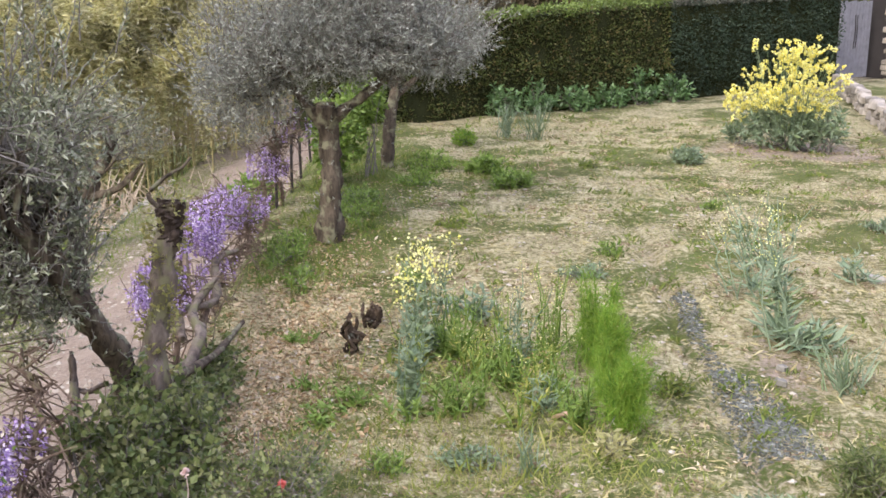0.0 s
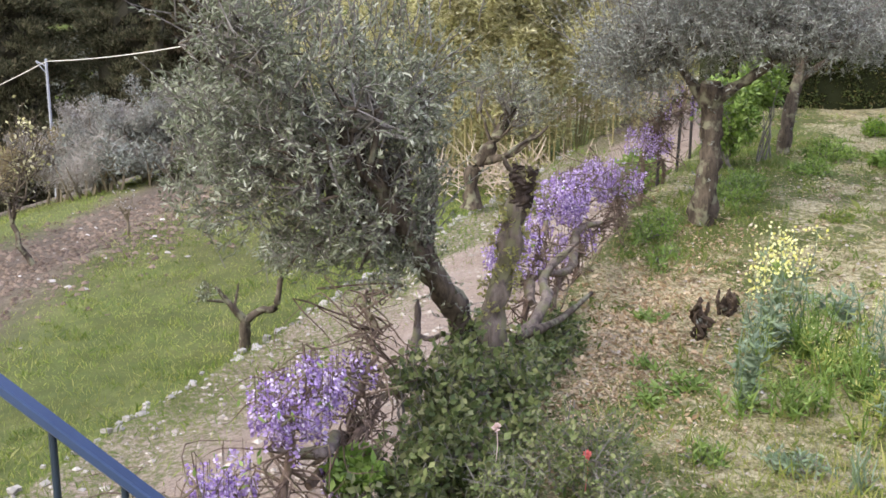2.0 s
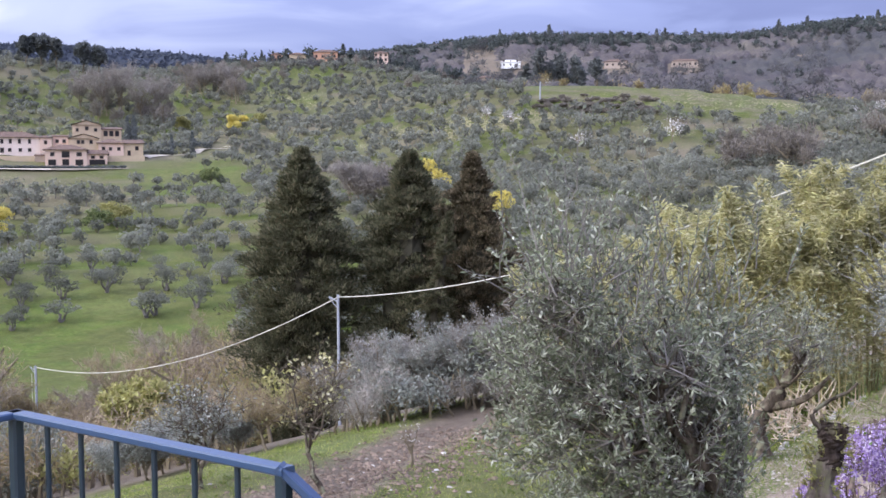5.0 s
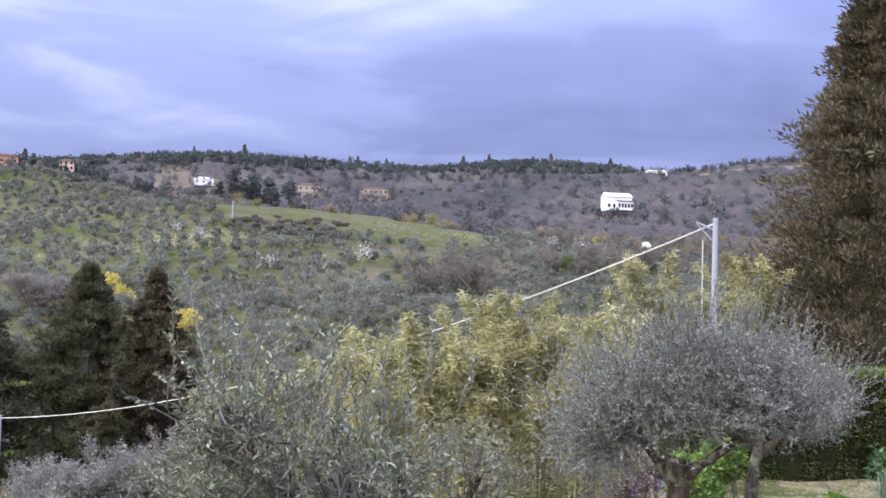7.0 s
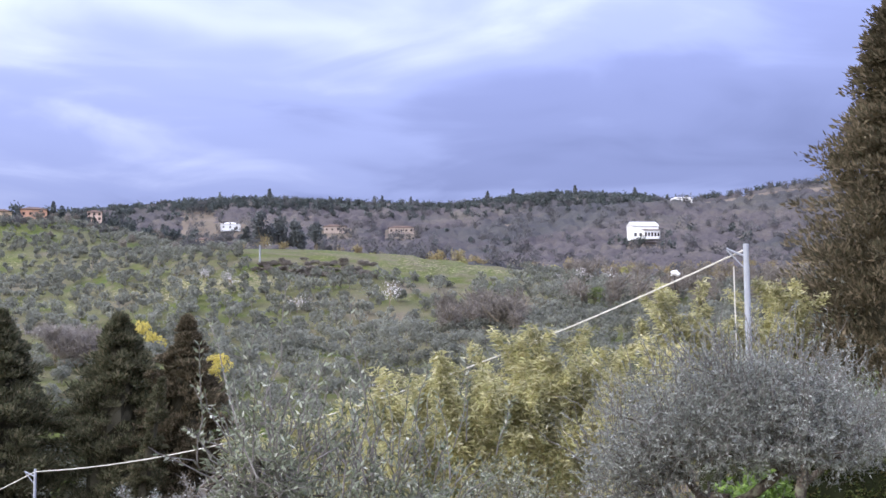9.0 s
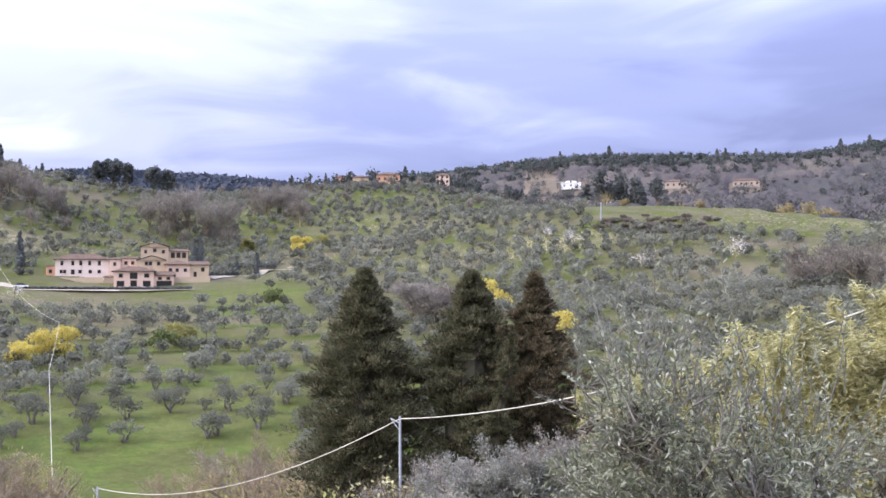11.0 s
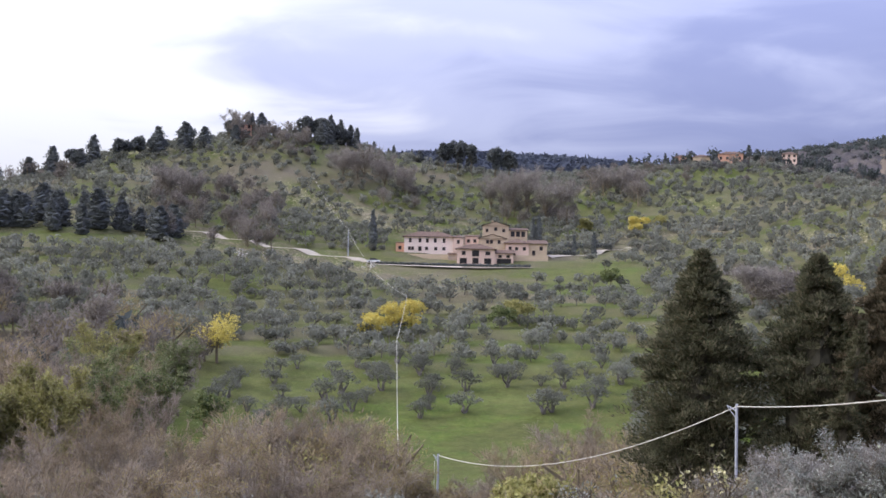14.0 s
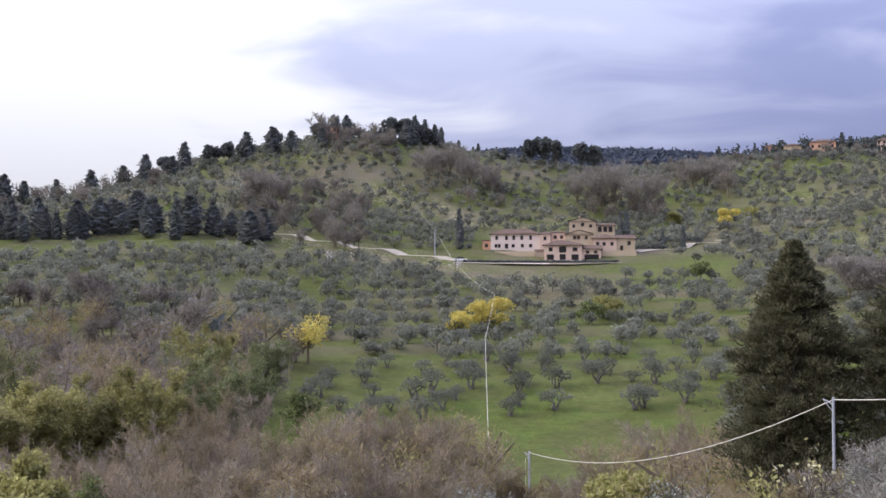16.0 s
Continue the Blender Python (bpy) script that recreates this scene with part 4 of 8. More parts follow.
def railing():
    ob = thing("railing", "blue painted steel balustrade round the terrace and stair", "railing", at=(-1.04, 1.15, 1.62))
    off = np.array([-1.04, 1.15, 1.62])
    top = 2.745
    corners = [(-1.9, -1.6, top), (-1.9, 1.17, top), (-1.04, 1.15, top), (0.7, 2.11, top - 1.88)]
    for i, (a, b) in enumerate(zip(corners, corners[1:])):
        a, b = np.array(a) - off, np.array(b) - off
        d = unit(b - a) * 0.012
        g = Geo()
        bar(g, a - d, b + d, 0.036, 0.016)
        part("handrail", g, M_RAIL, ob, "blue painted flat handrail")
        n = (23, 7, 19)[i]
        lo = Geo()
        drop = np.array([0, 0, 0.86])
        bar(lo, a - drop, b - drop, 0.03, 0.012)
        part("lower_rail", lo, M_RAIL_POST, ob)
        bal = None
        for k in range(1, n):
            p = a + (b - a) * k / n
            if bal is None:
                q = Geo()
                q.tube([(0, 0, -0.87), (0, 0, -0.008)], 0.0062, 8, cap=False)
                bal = q.mesh("baluster", True)
                bal.materials.append(M_RAIL_POST)
            o = part("baluster", bal, None, ob)
            o.location = p
    for i, c in enumerate(corners[:3] + [corners[3]]):
        p = np.array(c) - off
        g = Geo()
        bar(g, p + [0, 0, -0.008], p + [0, 0, -1.12], 0.028, 0.028)
        part("post", g, M_RAIL_POST, ob)


terrace()
railing()

# ---------------------------------------------------------------- hedge, gate and low wall
HEDGE_A, HEDGE_B = np.array([-2.4, 21.95]), np.array([11.1, 31.5])


def hedge():
    ob = thing("clipped_hedge", "tall clipped evergreen hedge closing the garden", "hedge", at=(HEDGE_A[0], HEDGE_A[1], 0))
    d = HEDGE_B - HEDGE_A
    ln = float(np.hypot(*d))
    d /= ln
    nrm = np.array([d[1], -d[0]])
    core, leaves, top, dark, dark_top = Geo(), Geo(), Geo(), Geo(), Geo()
    rng = np.random.default_rng(41)

    def at(s, w, z):
        return np.stack([d[0] * s - nrm[0] * w, d[1] * s - nrm[1] * w, z], -1)
    grow = lambda s: 1 + 0.27 * np.asarray(s) / ln
    # near-black box behind the leaves, its colour standing for the hedge's inner shade
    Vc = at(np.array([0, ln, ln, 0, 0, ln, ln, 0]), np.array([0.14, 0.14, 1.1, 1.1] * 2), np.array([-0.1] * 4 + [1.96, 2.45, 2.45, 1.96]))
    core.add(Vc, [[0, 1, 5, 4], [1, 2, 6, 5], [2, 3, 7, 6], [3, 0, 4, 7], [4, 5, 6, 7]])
    joint = 9.76
    n = 36000
    s, z = rng.uniform(0, ln, n), rng.uniform(0.05, 2.07, n)
    bulge = 0.13 * waves(np.stack([s, z * 1.5, 0 * s], 1), 42, 1.6) + 0.06 * waves(np.stack([s, z, 0 * s], 1), 44, 5.0) + 0.05 * rng.normal(size=n)
    P = at(s, 0.08 - bulge, z * grow(s))
    D = unit(np.stack([nrm[0] * 0.8 + 0 * s, nrm[1] * 0.8 + 0 * s, 0.1 + 0 * s], 1) + rng.normal(size=(n, 3)) * 0.6)
    S, L = unit(np.cross(D, rng.normal(size=(n, 3)))), rng.uniform(0.05, 0.10, n)
    for g, k in ((leaves, s < joint), (dark, s >= joint)):
        g.leaves(P[k], D[k], S[k], L[k], 0.038)
    # the uneven top, with heaps of fresh shoots
    n = 13000
    s, w = rng.uniform(0, ln, n), rng.uniform(-0.05, 1.15, n)
    heap = np.clip(0.30 * waves(np.stack([s, 0 * s, 0 * s], 1), 47, 0.9) + 0.12 * waves(np.stack([s, w, 0 * s], 1), 43, 2.5), -0.08, 0.5) * (s < joint + 0.5)
    P = at(s, w, 1.97 * grow(s) + heap * rng.uniform(0, 1.1, n) + rng.uniform(-0.06, 0.1, n))
    D = unit(np.array([0, 0, 0.9]) + rng.normal(size=(n, 3)) * 0.6)
    S, L = unit(np.cross(D, rng.normal(size=(n, 3)))), rng.uniform(0.06, 0.12, n)
    for g, k in ((top, s < joint), (dark_top, s >= joint)):
        g.leaves(P[k], D[k], S[k], L[k], 0.045)
    part("inner_core", core, plain_material("hedge_shade", (0.026, 0.029, 0.013), 1.0, 0.3, 3, 0.05), ob)
    part("leaf_wall", leaves, M_HEDGE, ob)
    part("leaf_wall", dark, M_HEDGE_DARK, ob, "darker blue-green stretch of the hedge")
    part("leaf_top", top, M_HEDGE_TOP, ob, "fresh light green shoots on top")
    part("leaf_top", dark_top, M_HEDGE_GREY, ob, "greyish twiggy top")


hedge()


def bush(name, label, cat, blobs, count, per_twig, leaf, mat, seed, twig=0.2, gaps=0.2, inner=0.3, up=0.4, stems=6, group="", stem_mat=None, droop=0.0):
    """A shrub: stems from the ground into blobs (centres in world metres), and leafy twigs."""
    rng = np.random.default_rng(seed)
    b0 = np.array(blobs[0][0], float)
    base = np.array(on_ground(b0[0], b0[1], -0.02))
    ob = thing(name, label, cat, group, at=tuple(base))
    loc = [(np.array(c, float) - base, np.array(r, float)) for c, r in blobs]
    wood, leaves = Geo(), Geo()
    for c, r in loc:
        foot_z = height1(c[0] + base[0], c[1] + base[1]) - base[2]
        for _ in range(stems):
            a = np.array([c[0], c[1], foot_z]) + np.append(rng.normal(size=2) * r[:2] * 0.2, 0)
            b = c + sphere_dirs(1, rng)[0] * r * 0.75
            wood.tube(wander(a, b, 5, 0.08, rng), np.linspace(0.016, 0.004, 5) * (0.5 + r[2]), 5)
    crown(leaves, wood, loc, count, per_twig, twig, leaf, seed, up=up, inner=inner, gaps=gaps, droop=droop, twig_r=0.003)
    part("stem", wood, stem_mat or M_TWIG, ob)
    part("foliage", leaves, mat, ob)
    return ob


for i, (x, w, h) in enumerate(((1.3, 0.4, 0.36), (2.1, 0.4, 0.42), (3.0, 0.5, 0.30), (3.9, 0.45, 0.34), (4.7, 0.5, 0.46), (5.6, 0.5, 0.36))):
    y = 23.35 + 0.71 * x
    bush("laurel_bush", "low leafy laurel bush at the foot of the hedge", "shrub", [((x, y, h * 0.9), (w, 0.4, h)), ((x + w * 0.6, y + 0.3, h * 0.5), (w * 0.6, 0.35, h * 0.5))], 95, 7, (0.14, 0.065), M_LAUREL, 50 + i, gaps=0.45, up=0.8, group="laurels along the hedge")


for i, (b, r, h, w) in enumerate(((-8.5, 43, 4.6, 5.0), (-12.5, 45, 5.2, 5.0), (-16.5, 46, 5.0, 5.0), (-20.5, 47, 5.4, 5.0), (-25.0, 47, 5.4, 5.0), (-29.5, 46, 5.4, 5.0))):
    x, y, z = at_bearing(b, r)
    bush("evergreen_shrub", "tall dark evergreen shrub behind the hedge", "shrub", [((x, y, z + h * 0.55), (w * 0.55, w * 0.4, h * 0.5))], 480, 8, (0.26, 0.11), M_HEDGE, 55 + i, group="shrubs behind the hedge", twig=0.4)


def gate():
    """Weathered double gate with stone piers at the garden's far corner."""
    ob = thing("wooden_gate", "weathered grey wooden double gate, closed", "gate", at=(12.4, 34.2, -0.05), turn=37)
    wood = plain_material("weathered_wood", (0.19, 0.185, 0.21), 0.85, 0.3, 5, 0.2, 0, 0.3)
    for k in range(10):
        g = Geo()
        h = 2.3 + 0.02 * math.sin(k * 2.1)
        g.box((-0.8 + 0.16 * k, -0.02, 0.03), (-0.8 + 0.16 * k + 0.152, 0.02, h))
        part("board", g, wood, ob)
    for z in (0.35, 1.2, 2.05):
        g = Geo()
        g.box((-0.8, 0.022, z), (0.8, 0.06, z + 0.1))
        part("crosspiece", g, wood, ob)
    for x in (-0.05, 0.05):
        g = Geo()
        g.tube([(x, -0.035, 0.9), (x + 0.02, -0.05, 1.4), (x, -0.035, 1.9)], 0.012, 6)
        part("iron_strap", g, M_DARK, ob)


def stone(size, seed):
    """A rough stone block."""
    bm = bmesh.new()
    bmesh.ops.create_cube(bm, size=1.0)
    bmesh.ops.bevel(bm, geom=bm.edges[:], offset=0.12, segments=1, affect="EDGES")
    r = np.random.default_rng(seed)
    for v in bm.verts:
        v.co = Vector([c * s for c, s in zip(v.co, size)]) + Vector(r.normal(size=3) * 0.06 * min(size))
    me = bpy.data.meshes.new("stone")
    bm.to_mesh(me)
    bm.free()
    return me


def stone_material(name, c):
    m = Nodes(name, 0.92, 0.2)
    a = m.noise(5, 5, 0.6)
    col = m.ramp(a, [(0.3, tuple(v * 0.62 for v in c)), (0.7, c)])
    f = m.range(m.each(), 0, 1, 0.65, 1.25)
    v = m.n("ShaderNodeVectorMath")
    v.operation = "SCALE"
    m.link(col, v.inputs[0])
    m.link(f, v.inputs["Scale"])
    m.bump(m.noise(40, 4, 0.7), 0.6, 0.03)
    return m.color(v.outputs[0])


M_BLOCK = stone_material("rubble_stone", (0.40, 0.35, 0.30))
M_PALE_STONE = stone_material("pale_limestone", (0.37, 0.34, 0.295))
STONES = [stone(s, 60 + i) for i, s in enumerate(((0.34, 0.26, 0.17), (0.26, 0.24, 0.15), (0.42, 0.28, 0.19), (0.22, 0.2, 0.14)))]
PALE = []
for m_ in STONES:
    q_ = m_.copy()
    q_.materials.append(M_PALE_STONE)
    m_.materials.append(M_BLOCK)
    PALE.append(q_)


def low_wall():
    ob = thing("stone_wall", "low dry stone wall edging the upper garden", "stone wall", at=(8.9, 22.5, 0))
    rng = np.random.default_rng(44)
    a, b = np.array([8.75, 21.6]), np.array([10.6, 29.9])
    for row in range(3):
        s = 0.0
        while s < 1:
            p = a + (b - a) * s
            o = part("stone", STONES[rng.integers(4)], None, ob)
            o.location = (p[0] - 8.9 + rng.normal() * 0.04, p[1] - 22.5, 0.07 + row * 0.145)
            o.rotation_euler = (rng.normal() * 0.1, rng.normal() * 0.1, rng.uniform(1.2, 1.8))
            s += rng.uniform(0.28, 0.42) / 8.5


def pier():
    ob = thing("stone_pier", "rubble stone gate pier with dark joints", "pier", at=(13.75, 35.2, 0), turn=37)
    core = Geo()
    core.box((-0.42, -0.3, -0.1), (0.5, 0.4, 2.9))
    part("mortar", core, M_DARK, ob)
    rng = np.random.default_rng(45)
    for row in range(17):
        for k in range(3):
            o = part("stone", STONES[rng.integers(4)], None, ob)
            o.location = (-0.33 + 0.33 * k + 0.08 * (row % 2) + rng.normal() * 0.02, -0.32, 0.08 + row * 0.165)
            o.rotation_euler = (0, rng.normal() * 0.06, rng.normal() * 0.08)


gate()
low_wall()
pier()

# ---------------------------------------------------------------- edge of the track


def track_edge():
    ob = thing("stone_edging", "broken line of pale stones edging the dirt track", "stone edging", at=(EDGE_X, 12, -1.35))
    rng = np.random.default_rng(46)
    y = 4.5
    while y < 24:
        k = rng.integers(4)
        o = part("stone", PALE[k], None, ob)
        x = EDGE_X + rng.normal() * 0.06
        o.location = (x - EDGE_X, y - 12, height1(EDGE_X + 0.03, y) + 1.35 - 0.02 + rng.normal() * 0.015)
        o.rotation_euler = (rng.normal() * 0.15, rng.normal() * 0.15, rng.uniform(1.1, 2.0))
        sc = rng.uniform(0.15, 0.36)
        o.scale = (sc, sc, sc * 0.9)
        y += rng.uniform(0.06, 0.16)


track_edge()


def pebbles(name, label, count, region, size, mat, seed, flat=0.55):
    """Loose stones or clods strewn over a region: ONE object, uncountable."""
    rng = np.random.default_rng(seed)
    x, y = region(rng, count)
    z = height(x, y)
    base = np.array([[1, 0, 0], [0, 1, 0], [-1, 0, 0], [0, -1, 0], [0, 0, 1], [0, 0, -0.6]], float)
    s = size * np.minimum(rng.lognormal(0, 0.5, len(x)), 2.2)
    V = base[None] * s[:, None, None] * rng.uniform(0.6, 1.3, (len(x), 6, 3)) * [1, 1, flat]
    a = rng.uniform(0, 6.28, len(x))
    c, q = np.cos(a)[:, None], np.sin(a)[:, None]
    V = np.stack([V[..., 0] * c - V[..., 1] * q + x[:, None], V[..., 0] * q + V[..., 1] * c + y[:, None], V[..., 2] + z[:, None] + s[:, None] * 0.15], -1)
    f = np.array([[0, 1, 4], [1, 2, 4], [2, 3, 4], [3, 0, 4], [1, 0, 5], [2, 1, 5], [3, 2, 5], [0, 3, 5]])
    g = Geo()
    g.add(V, (np.arange(len(x))[:, None, None] * 6 + f).reshape(-1, 3))
    return tagged(part(name, g, mat), label, "stones", "", "stuff")


M_PEBBLE = leaf_material("pebble", [(0.24, 0.20, 0.16), (0.34, 0.29, 0.24), (0.46, 0.41, 0.35), (0.30, 0.25, 0.20)], 0.9, 0.2, 0.0, 0.2, 1)
M_WHITE_PEBBLE = leaf_material("white_pebble", [(0.26, 0.23, 0.20), (0.36, 0.325, 0.285), (0.52, 0.48, 0.43)], 0.9, 0.2, 0.0, 0.2, 1)
M_GREY_CHIP = leaf_material("grey_chipping", [(0.055, 0.057, 0.048), (0.092, 0.095, 0.08), (0.15, 0.153, 0.132), (0.038, 0.04, 0.034), (0.27, 0.272, 0.24)], 0.85, 0.2, 0.0, 0.2, 2)
def chip_band(r, n):
    """Two heaps of chippings along the furrow, the nearer one wide, with a thin line between."""
    u = r.random(n)
    y = np.where(u < 0.2, r.uniform(10.3, 11.15, n), np.where(u < 0.27, r.uniform(9.3, 10.4, n), 7.45 + 1.9 * r.uniform(0, 1, n) ** 1.1))
    mid = np.interp(y, [7.4, 8.6, 9.4, 10.4, 11.1], [2.47, 2.56, 2.44, 2.43, 2.45])
    return mid + r.uniform(-1, 1, n) * np.interp(y, [7.4, 8.0, 9.0, 9.5, 10.3, 10.6, 11.2], [0.3, 0.28, 0.2, 0.06, 0.07, 0.12, 0.1]) + r.normal(0, 0.025, n), y


pebbles("track_pebbles", "loose pebbles on the dirt track", 2200, lambda r, n: (r.uniform(EDGE_X, FENCE_X - 0.2, n), r.uniform(4, 22, n) ** 1.0), 0.022, M_PEBBLE, 47)
pebbles("verge_stones", "pale stones along the track verge", 110, lambda r, n: (EDGE_X + np.abs(r.normal(0, 0.5, n)), r.uniform(4.5, 20, n)), 0.026, M_WHITE_PEBBLE, 48)
pebbles("strip_stones", "white stones scattered over the tilled strip", 110, lambda r, n: (-15.5 + r.normal(0, 2.2, n), r.uniform(7, 24, n)), 0.045, M_WHITE_PEBBLE, 49, 0.4)
pebbles("strip_clods", "brown clods of earth on the tilled strip", 5200, lambda r, n: (-15.2 + r.normal(0, 1.5, n), r.uniform(7, 25, n)), 0.045, leaf_material("earth_clod", [(0.10, 0.072, 0.052), (0.16, 0.118, 0.088), (0.22, 0.165, 0.125)], 0.95, 0.1, 0.0, 0.4, 1), 53, 0.5)
pebbles("garden_pebbles", "small pebbles and clods in the garden", 1500, lambda r, n: (r.uniform(-2, 5, n), r.uniform(5.5, 16, n)), 0.016, M_PEBBLE, 50)
pebbles("furrow_chippings", "grey stone chippings lying in the furrow", 5600, chip_band, 0.0115, M_GREY_CHIP, 51, 0.4)

# ---------------------------------------------------------------- along the fence


def pollard():
    ob = thing("pollarded_trunk", "pollarded grey trunk cut off at the top, mossy", "tree trunk", at=(-2.05, 7.75, -0.3))
    g = Geo()
    P = smooth_line([(-0.10, -0.22, 0), (-0.07, -0.12, 0.5), (-0.02, 0.05, 0.95), (0.01, 0.17, 1.35), (0.05, 0.28, 1.72)], 6)
    g.tube(P, np.interp(np.linspace(0, 1, len(P)), [0, 0.5, 0.8, 0.93, 1], [0.115, 0.082, 0.072, 0.078, 0.07]) * (1 + 0.28 * waves(P, 31, 14.0)), 14, 0.36)
    part("trunk", g, M_BARK_PALE, ob, smooth=True)
    h = Geo()
    rng = np.random.default_rng(3)
    Q = smooth_line([(0.045, 0.2, 1.42), (0.05, 0.23, 1.55), (0.052, 0.26, 1.68), (0.052, 0.275, 1.76)], 6)
    h.tube(Q, np.interp(np.linspace(0, 1, len(Q)), [0, 0.3, 0.75, 1], [0.08, 0.093, 0.096, 0.06]) * (1 + 0.12 * waves(Q, 8, 25.0)), 15, 0.18)
    for k in range(9):
        a = rng.uniform(0, 6.28)
        p = np.array([0.052 + 0.075 * math.cos(a), 0.265 + 0.075 * math.sin(a), rng.uniform(1.64, 1.74)])
        h.tube([p, p + np.array([math.cos(a) * 0.035, math.sin(a) * 0.035, rng.uniform(0.03, 0.08)])], [0.028, 0.014], 7, 0.25)
    part("cut_head", h, bark_material("charred_bark", (0.022, 0.016, 0.013), (0.085, 0.062, 0.048), (0.13, 0.11, 0.07), amount=0.15), ob)
    b = Geo()
    b.tube(smooth_line([(0.05, 0.2, 0.4), (0.2, 0.9, 0.35), (0.3, 1.6, 0.4)], 4), np.linspace(0.042, 0.018, 9), 8, 0.25)
    b.tube(smooth_line([(-0.02, 0.24, 1.70), (-0.10, 0.26, 1.80), (0.02, 0.30, 1.92), (0.14, 0.34, 1.99), (0.20, 0.36, 2.06)], 4), np.linspace(0.02, 0.009, 17), 7, 0.2)
    part("branch", b, M_BARK, ob, smooth=True)
    # moss and small sprouts on the bark
    lv, tw = Geo(), Geo()
    n = 210
    k = rng.integers(3, len(P), n)
    D = unit(rng.normal(size=(n, 3)) + [0, 0, 0.2])
    F = P[k] + D * 0.1
    tw.sticks(F, F + D * 0.07, 0.004, 0.002)
    i = np.repeat(np.arange(n), 5)
    E = unit(D[i] + rng.normal(size=(len(i), 3)) * 0.8)
    lv.leaves(F[i] + D[i] * rng.uniform(0.0, 0.08, (len(i), 1)), E, unit(np.cross(E, rng.normal(size=E.shape))), 0.045, 0.026, 0.05)
    part("twig_haze", tw, M_TWIG, ob)
    part("foliage", lv, M_SPRING, ob, "yellow-green moss and sprouts on the bark")


pollard()


def wisteria(clusters, vines, seed, label, leafy=0.2):
    """Hanging racemes in clusters (centre, radii, count) on crooked woody vines."""
    rng = np.random.default_rng(seed)
    base = np.array(vines[0][0], float)
    ob = thing("wisteria", label, "wisteria", "wisteria along the fence", at=tuple(base))
    wood, bloom, green = Geo(), Geo(), Geo()
    for v in vines:
        P = smooth_line(np.array(v, float) - base, 5)
        P[1:] += rng.normal(size=P[1:].shape) * 0.02
        wood.tube(P, np.linspace(0.035, 0.014, len(P)), 6, 0.15)
        for _ in range(len(P) * 4):
            k = rng.integers(2, len(P))
            e = P[k] + rng.normal(size=3) * [0.22, 0.3, 0.16]
            wood.tube(smooth_line(wander(P[k], e, 5, 0.34, rng), 3), np.linspace(0.009, 0.002, 13), 5)
    for c, r, n in clusters:
        top = np.array(c) - base + sphere_dirs(n, rng) * np.array(r) * rng.uniform(0.3, 1, (n, 1)) ** 0.5
        ln = rng.uniform(0.13, 0.32, n)
        m = 46
        i = np.repeat(np.arange(n), m)
        t = rng.uniform(0, 1, len(i)) ** 0.85
        rad = 0.034 * (1 - t * 0.8) + 0.005
        a = rng.uniform(0, 6.28, len(i))
        P = top[i] + np.stack([np.cos(a) * rad, np.sin(a) * rad, -ln[i] * t], 1)
        D = unit(np.stack([np.cos(a), np.sin(a), -0.5 + 0 * a], 1) + rng.normal(size=(len(i), 3)) * 0.3)
        bloom.leaves(P, D, unit(np.cross(D, rng.normal(size=(len(i), 3)))), rng.uniform(0.02, 0.036, len(i)), 0.022, 0.15)
        wood.sticks(top + [0, 0, 0.05], top - np.stack([0 * ln, 0 * ln, ln], 1), 0.003, 0.001)
        k = int(n * leafy)
        if k:
            p = np.array(c) - base + sphere_dirs(k * 6, rng) * np.array(r) * 1.05
            D = unit(rng.normal(size=(k * 6, 3)) + [0, 0, 0.2])
            green.leaves(p, D, unit(np.cross(D, rng.normal(size=D.shape))), 0.06, 0.024)
    part("vine", wood, M_VINE, ob)
    part("blossom", bloom, M_WISTERIA, ob, "hanging violet and lilac flower racemes")
    if green.n:
        part("foliage", green, M_GREEN, ob)


wisteria([((-2.5, 5.35, 0.62), (0.24, 0.42, 0.17), 50), ((-2.45, 5.95, 0.55), (0.16, 0.2, 0.1), 14), ((-2.62, 4.75, 0.30), (0.16, 0.25, 0.12), 30), ((-2.35, 5.5, 0.12), (0.08, 0.1, 0.08), 6)],
         [[(-2.5, 5.0, -0.45), (-2.45, 5.1, 0.0), (-2.5, 5.3, 0.4), (-2.5, 5.6, 0.62)], [(-2.4, 5.9, -0.4), (-2.4, 5.85, 0.2), (-2.35, 6.1, 0.55), (-2.5, 6.3, 0.85)], [(-2.5, 5.0, -0.1), (-2.6, 4.6, 0.1), (-2.65, 4.2, 0.35)], [(-2.4, 5.3, 0.0), (-2.3, 5.9, 0.15), (-2.35, 6.6, 0.25)]],
         71, "violet wisteria in flower on a low crooked vine", 0.1)
wisteria([((-2.42, 9.15, 0.58), (0.2, 0.5, 0.2), 46), ((-2.4, 10.5, 0.76), (0.3, 0.75, 0.18), 84), ((-2.4, 11.8, 0.70), (0.28, 0.7, 0.16), 62), ((-2.3, 10.4, 0.32), (0.25, 0.9, 0.14), 24), ((-2.2, 12.6, 0.55), (0.2, 0.5, 0.15), 14)],
         [[(-2.3, 8.8, -0.5), (-2.3, 9.2, 0.0), (-2.35, 9.8, 0.5), (-2.4, 10.8, 0.7), (-2.3, 11.8, 0.6)], [(-2.35, 10.9, -0.6), (-2.3, 11.0, 0.1), (-2.4, 11.4, 0.6)], [(-2.2, 9.4, -0.3), (-2.15, 10.0, 0.1), (-2.2, 11.0, 0.15), (-2.1, 12.0, 0.2)], [(-2.3, 12.6, -0.5), (-2.25, 12.5, 0.2), (-2.35, 12.1, 0.6)]],
         72, "large violet wisteria flowering over the garden fence", 0.04)
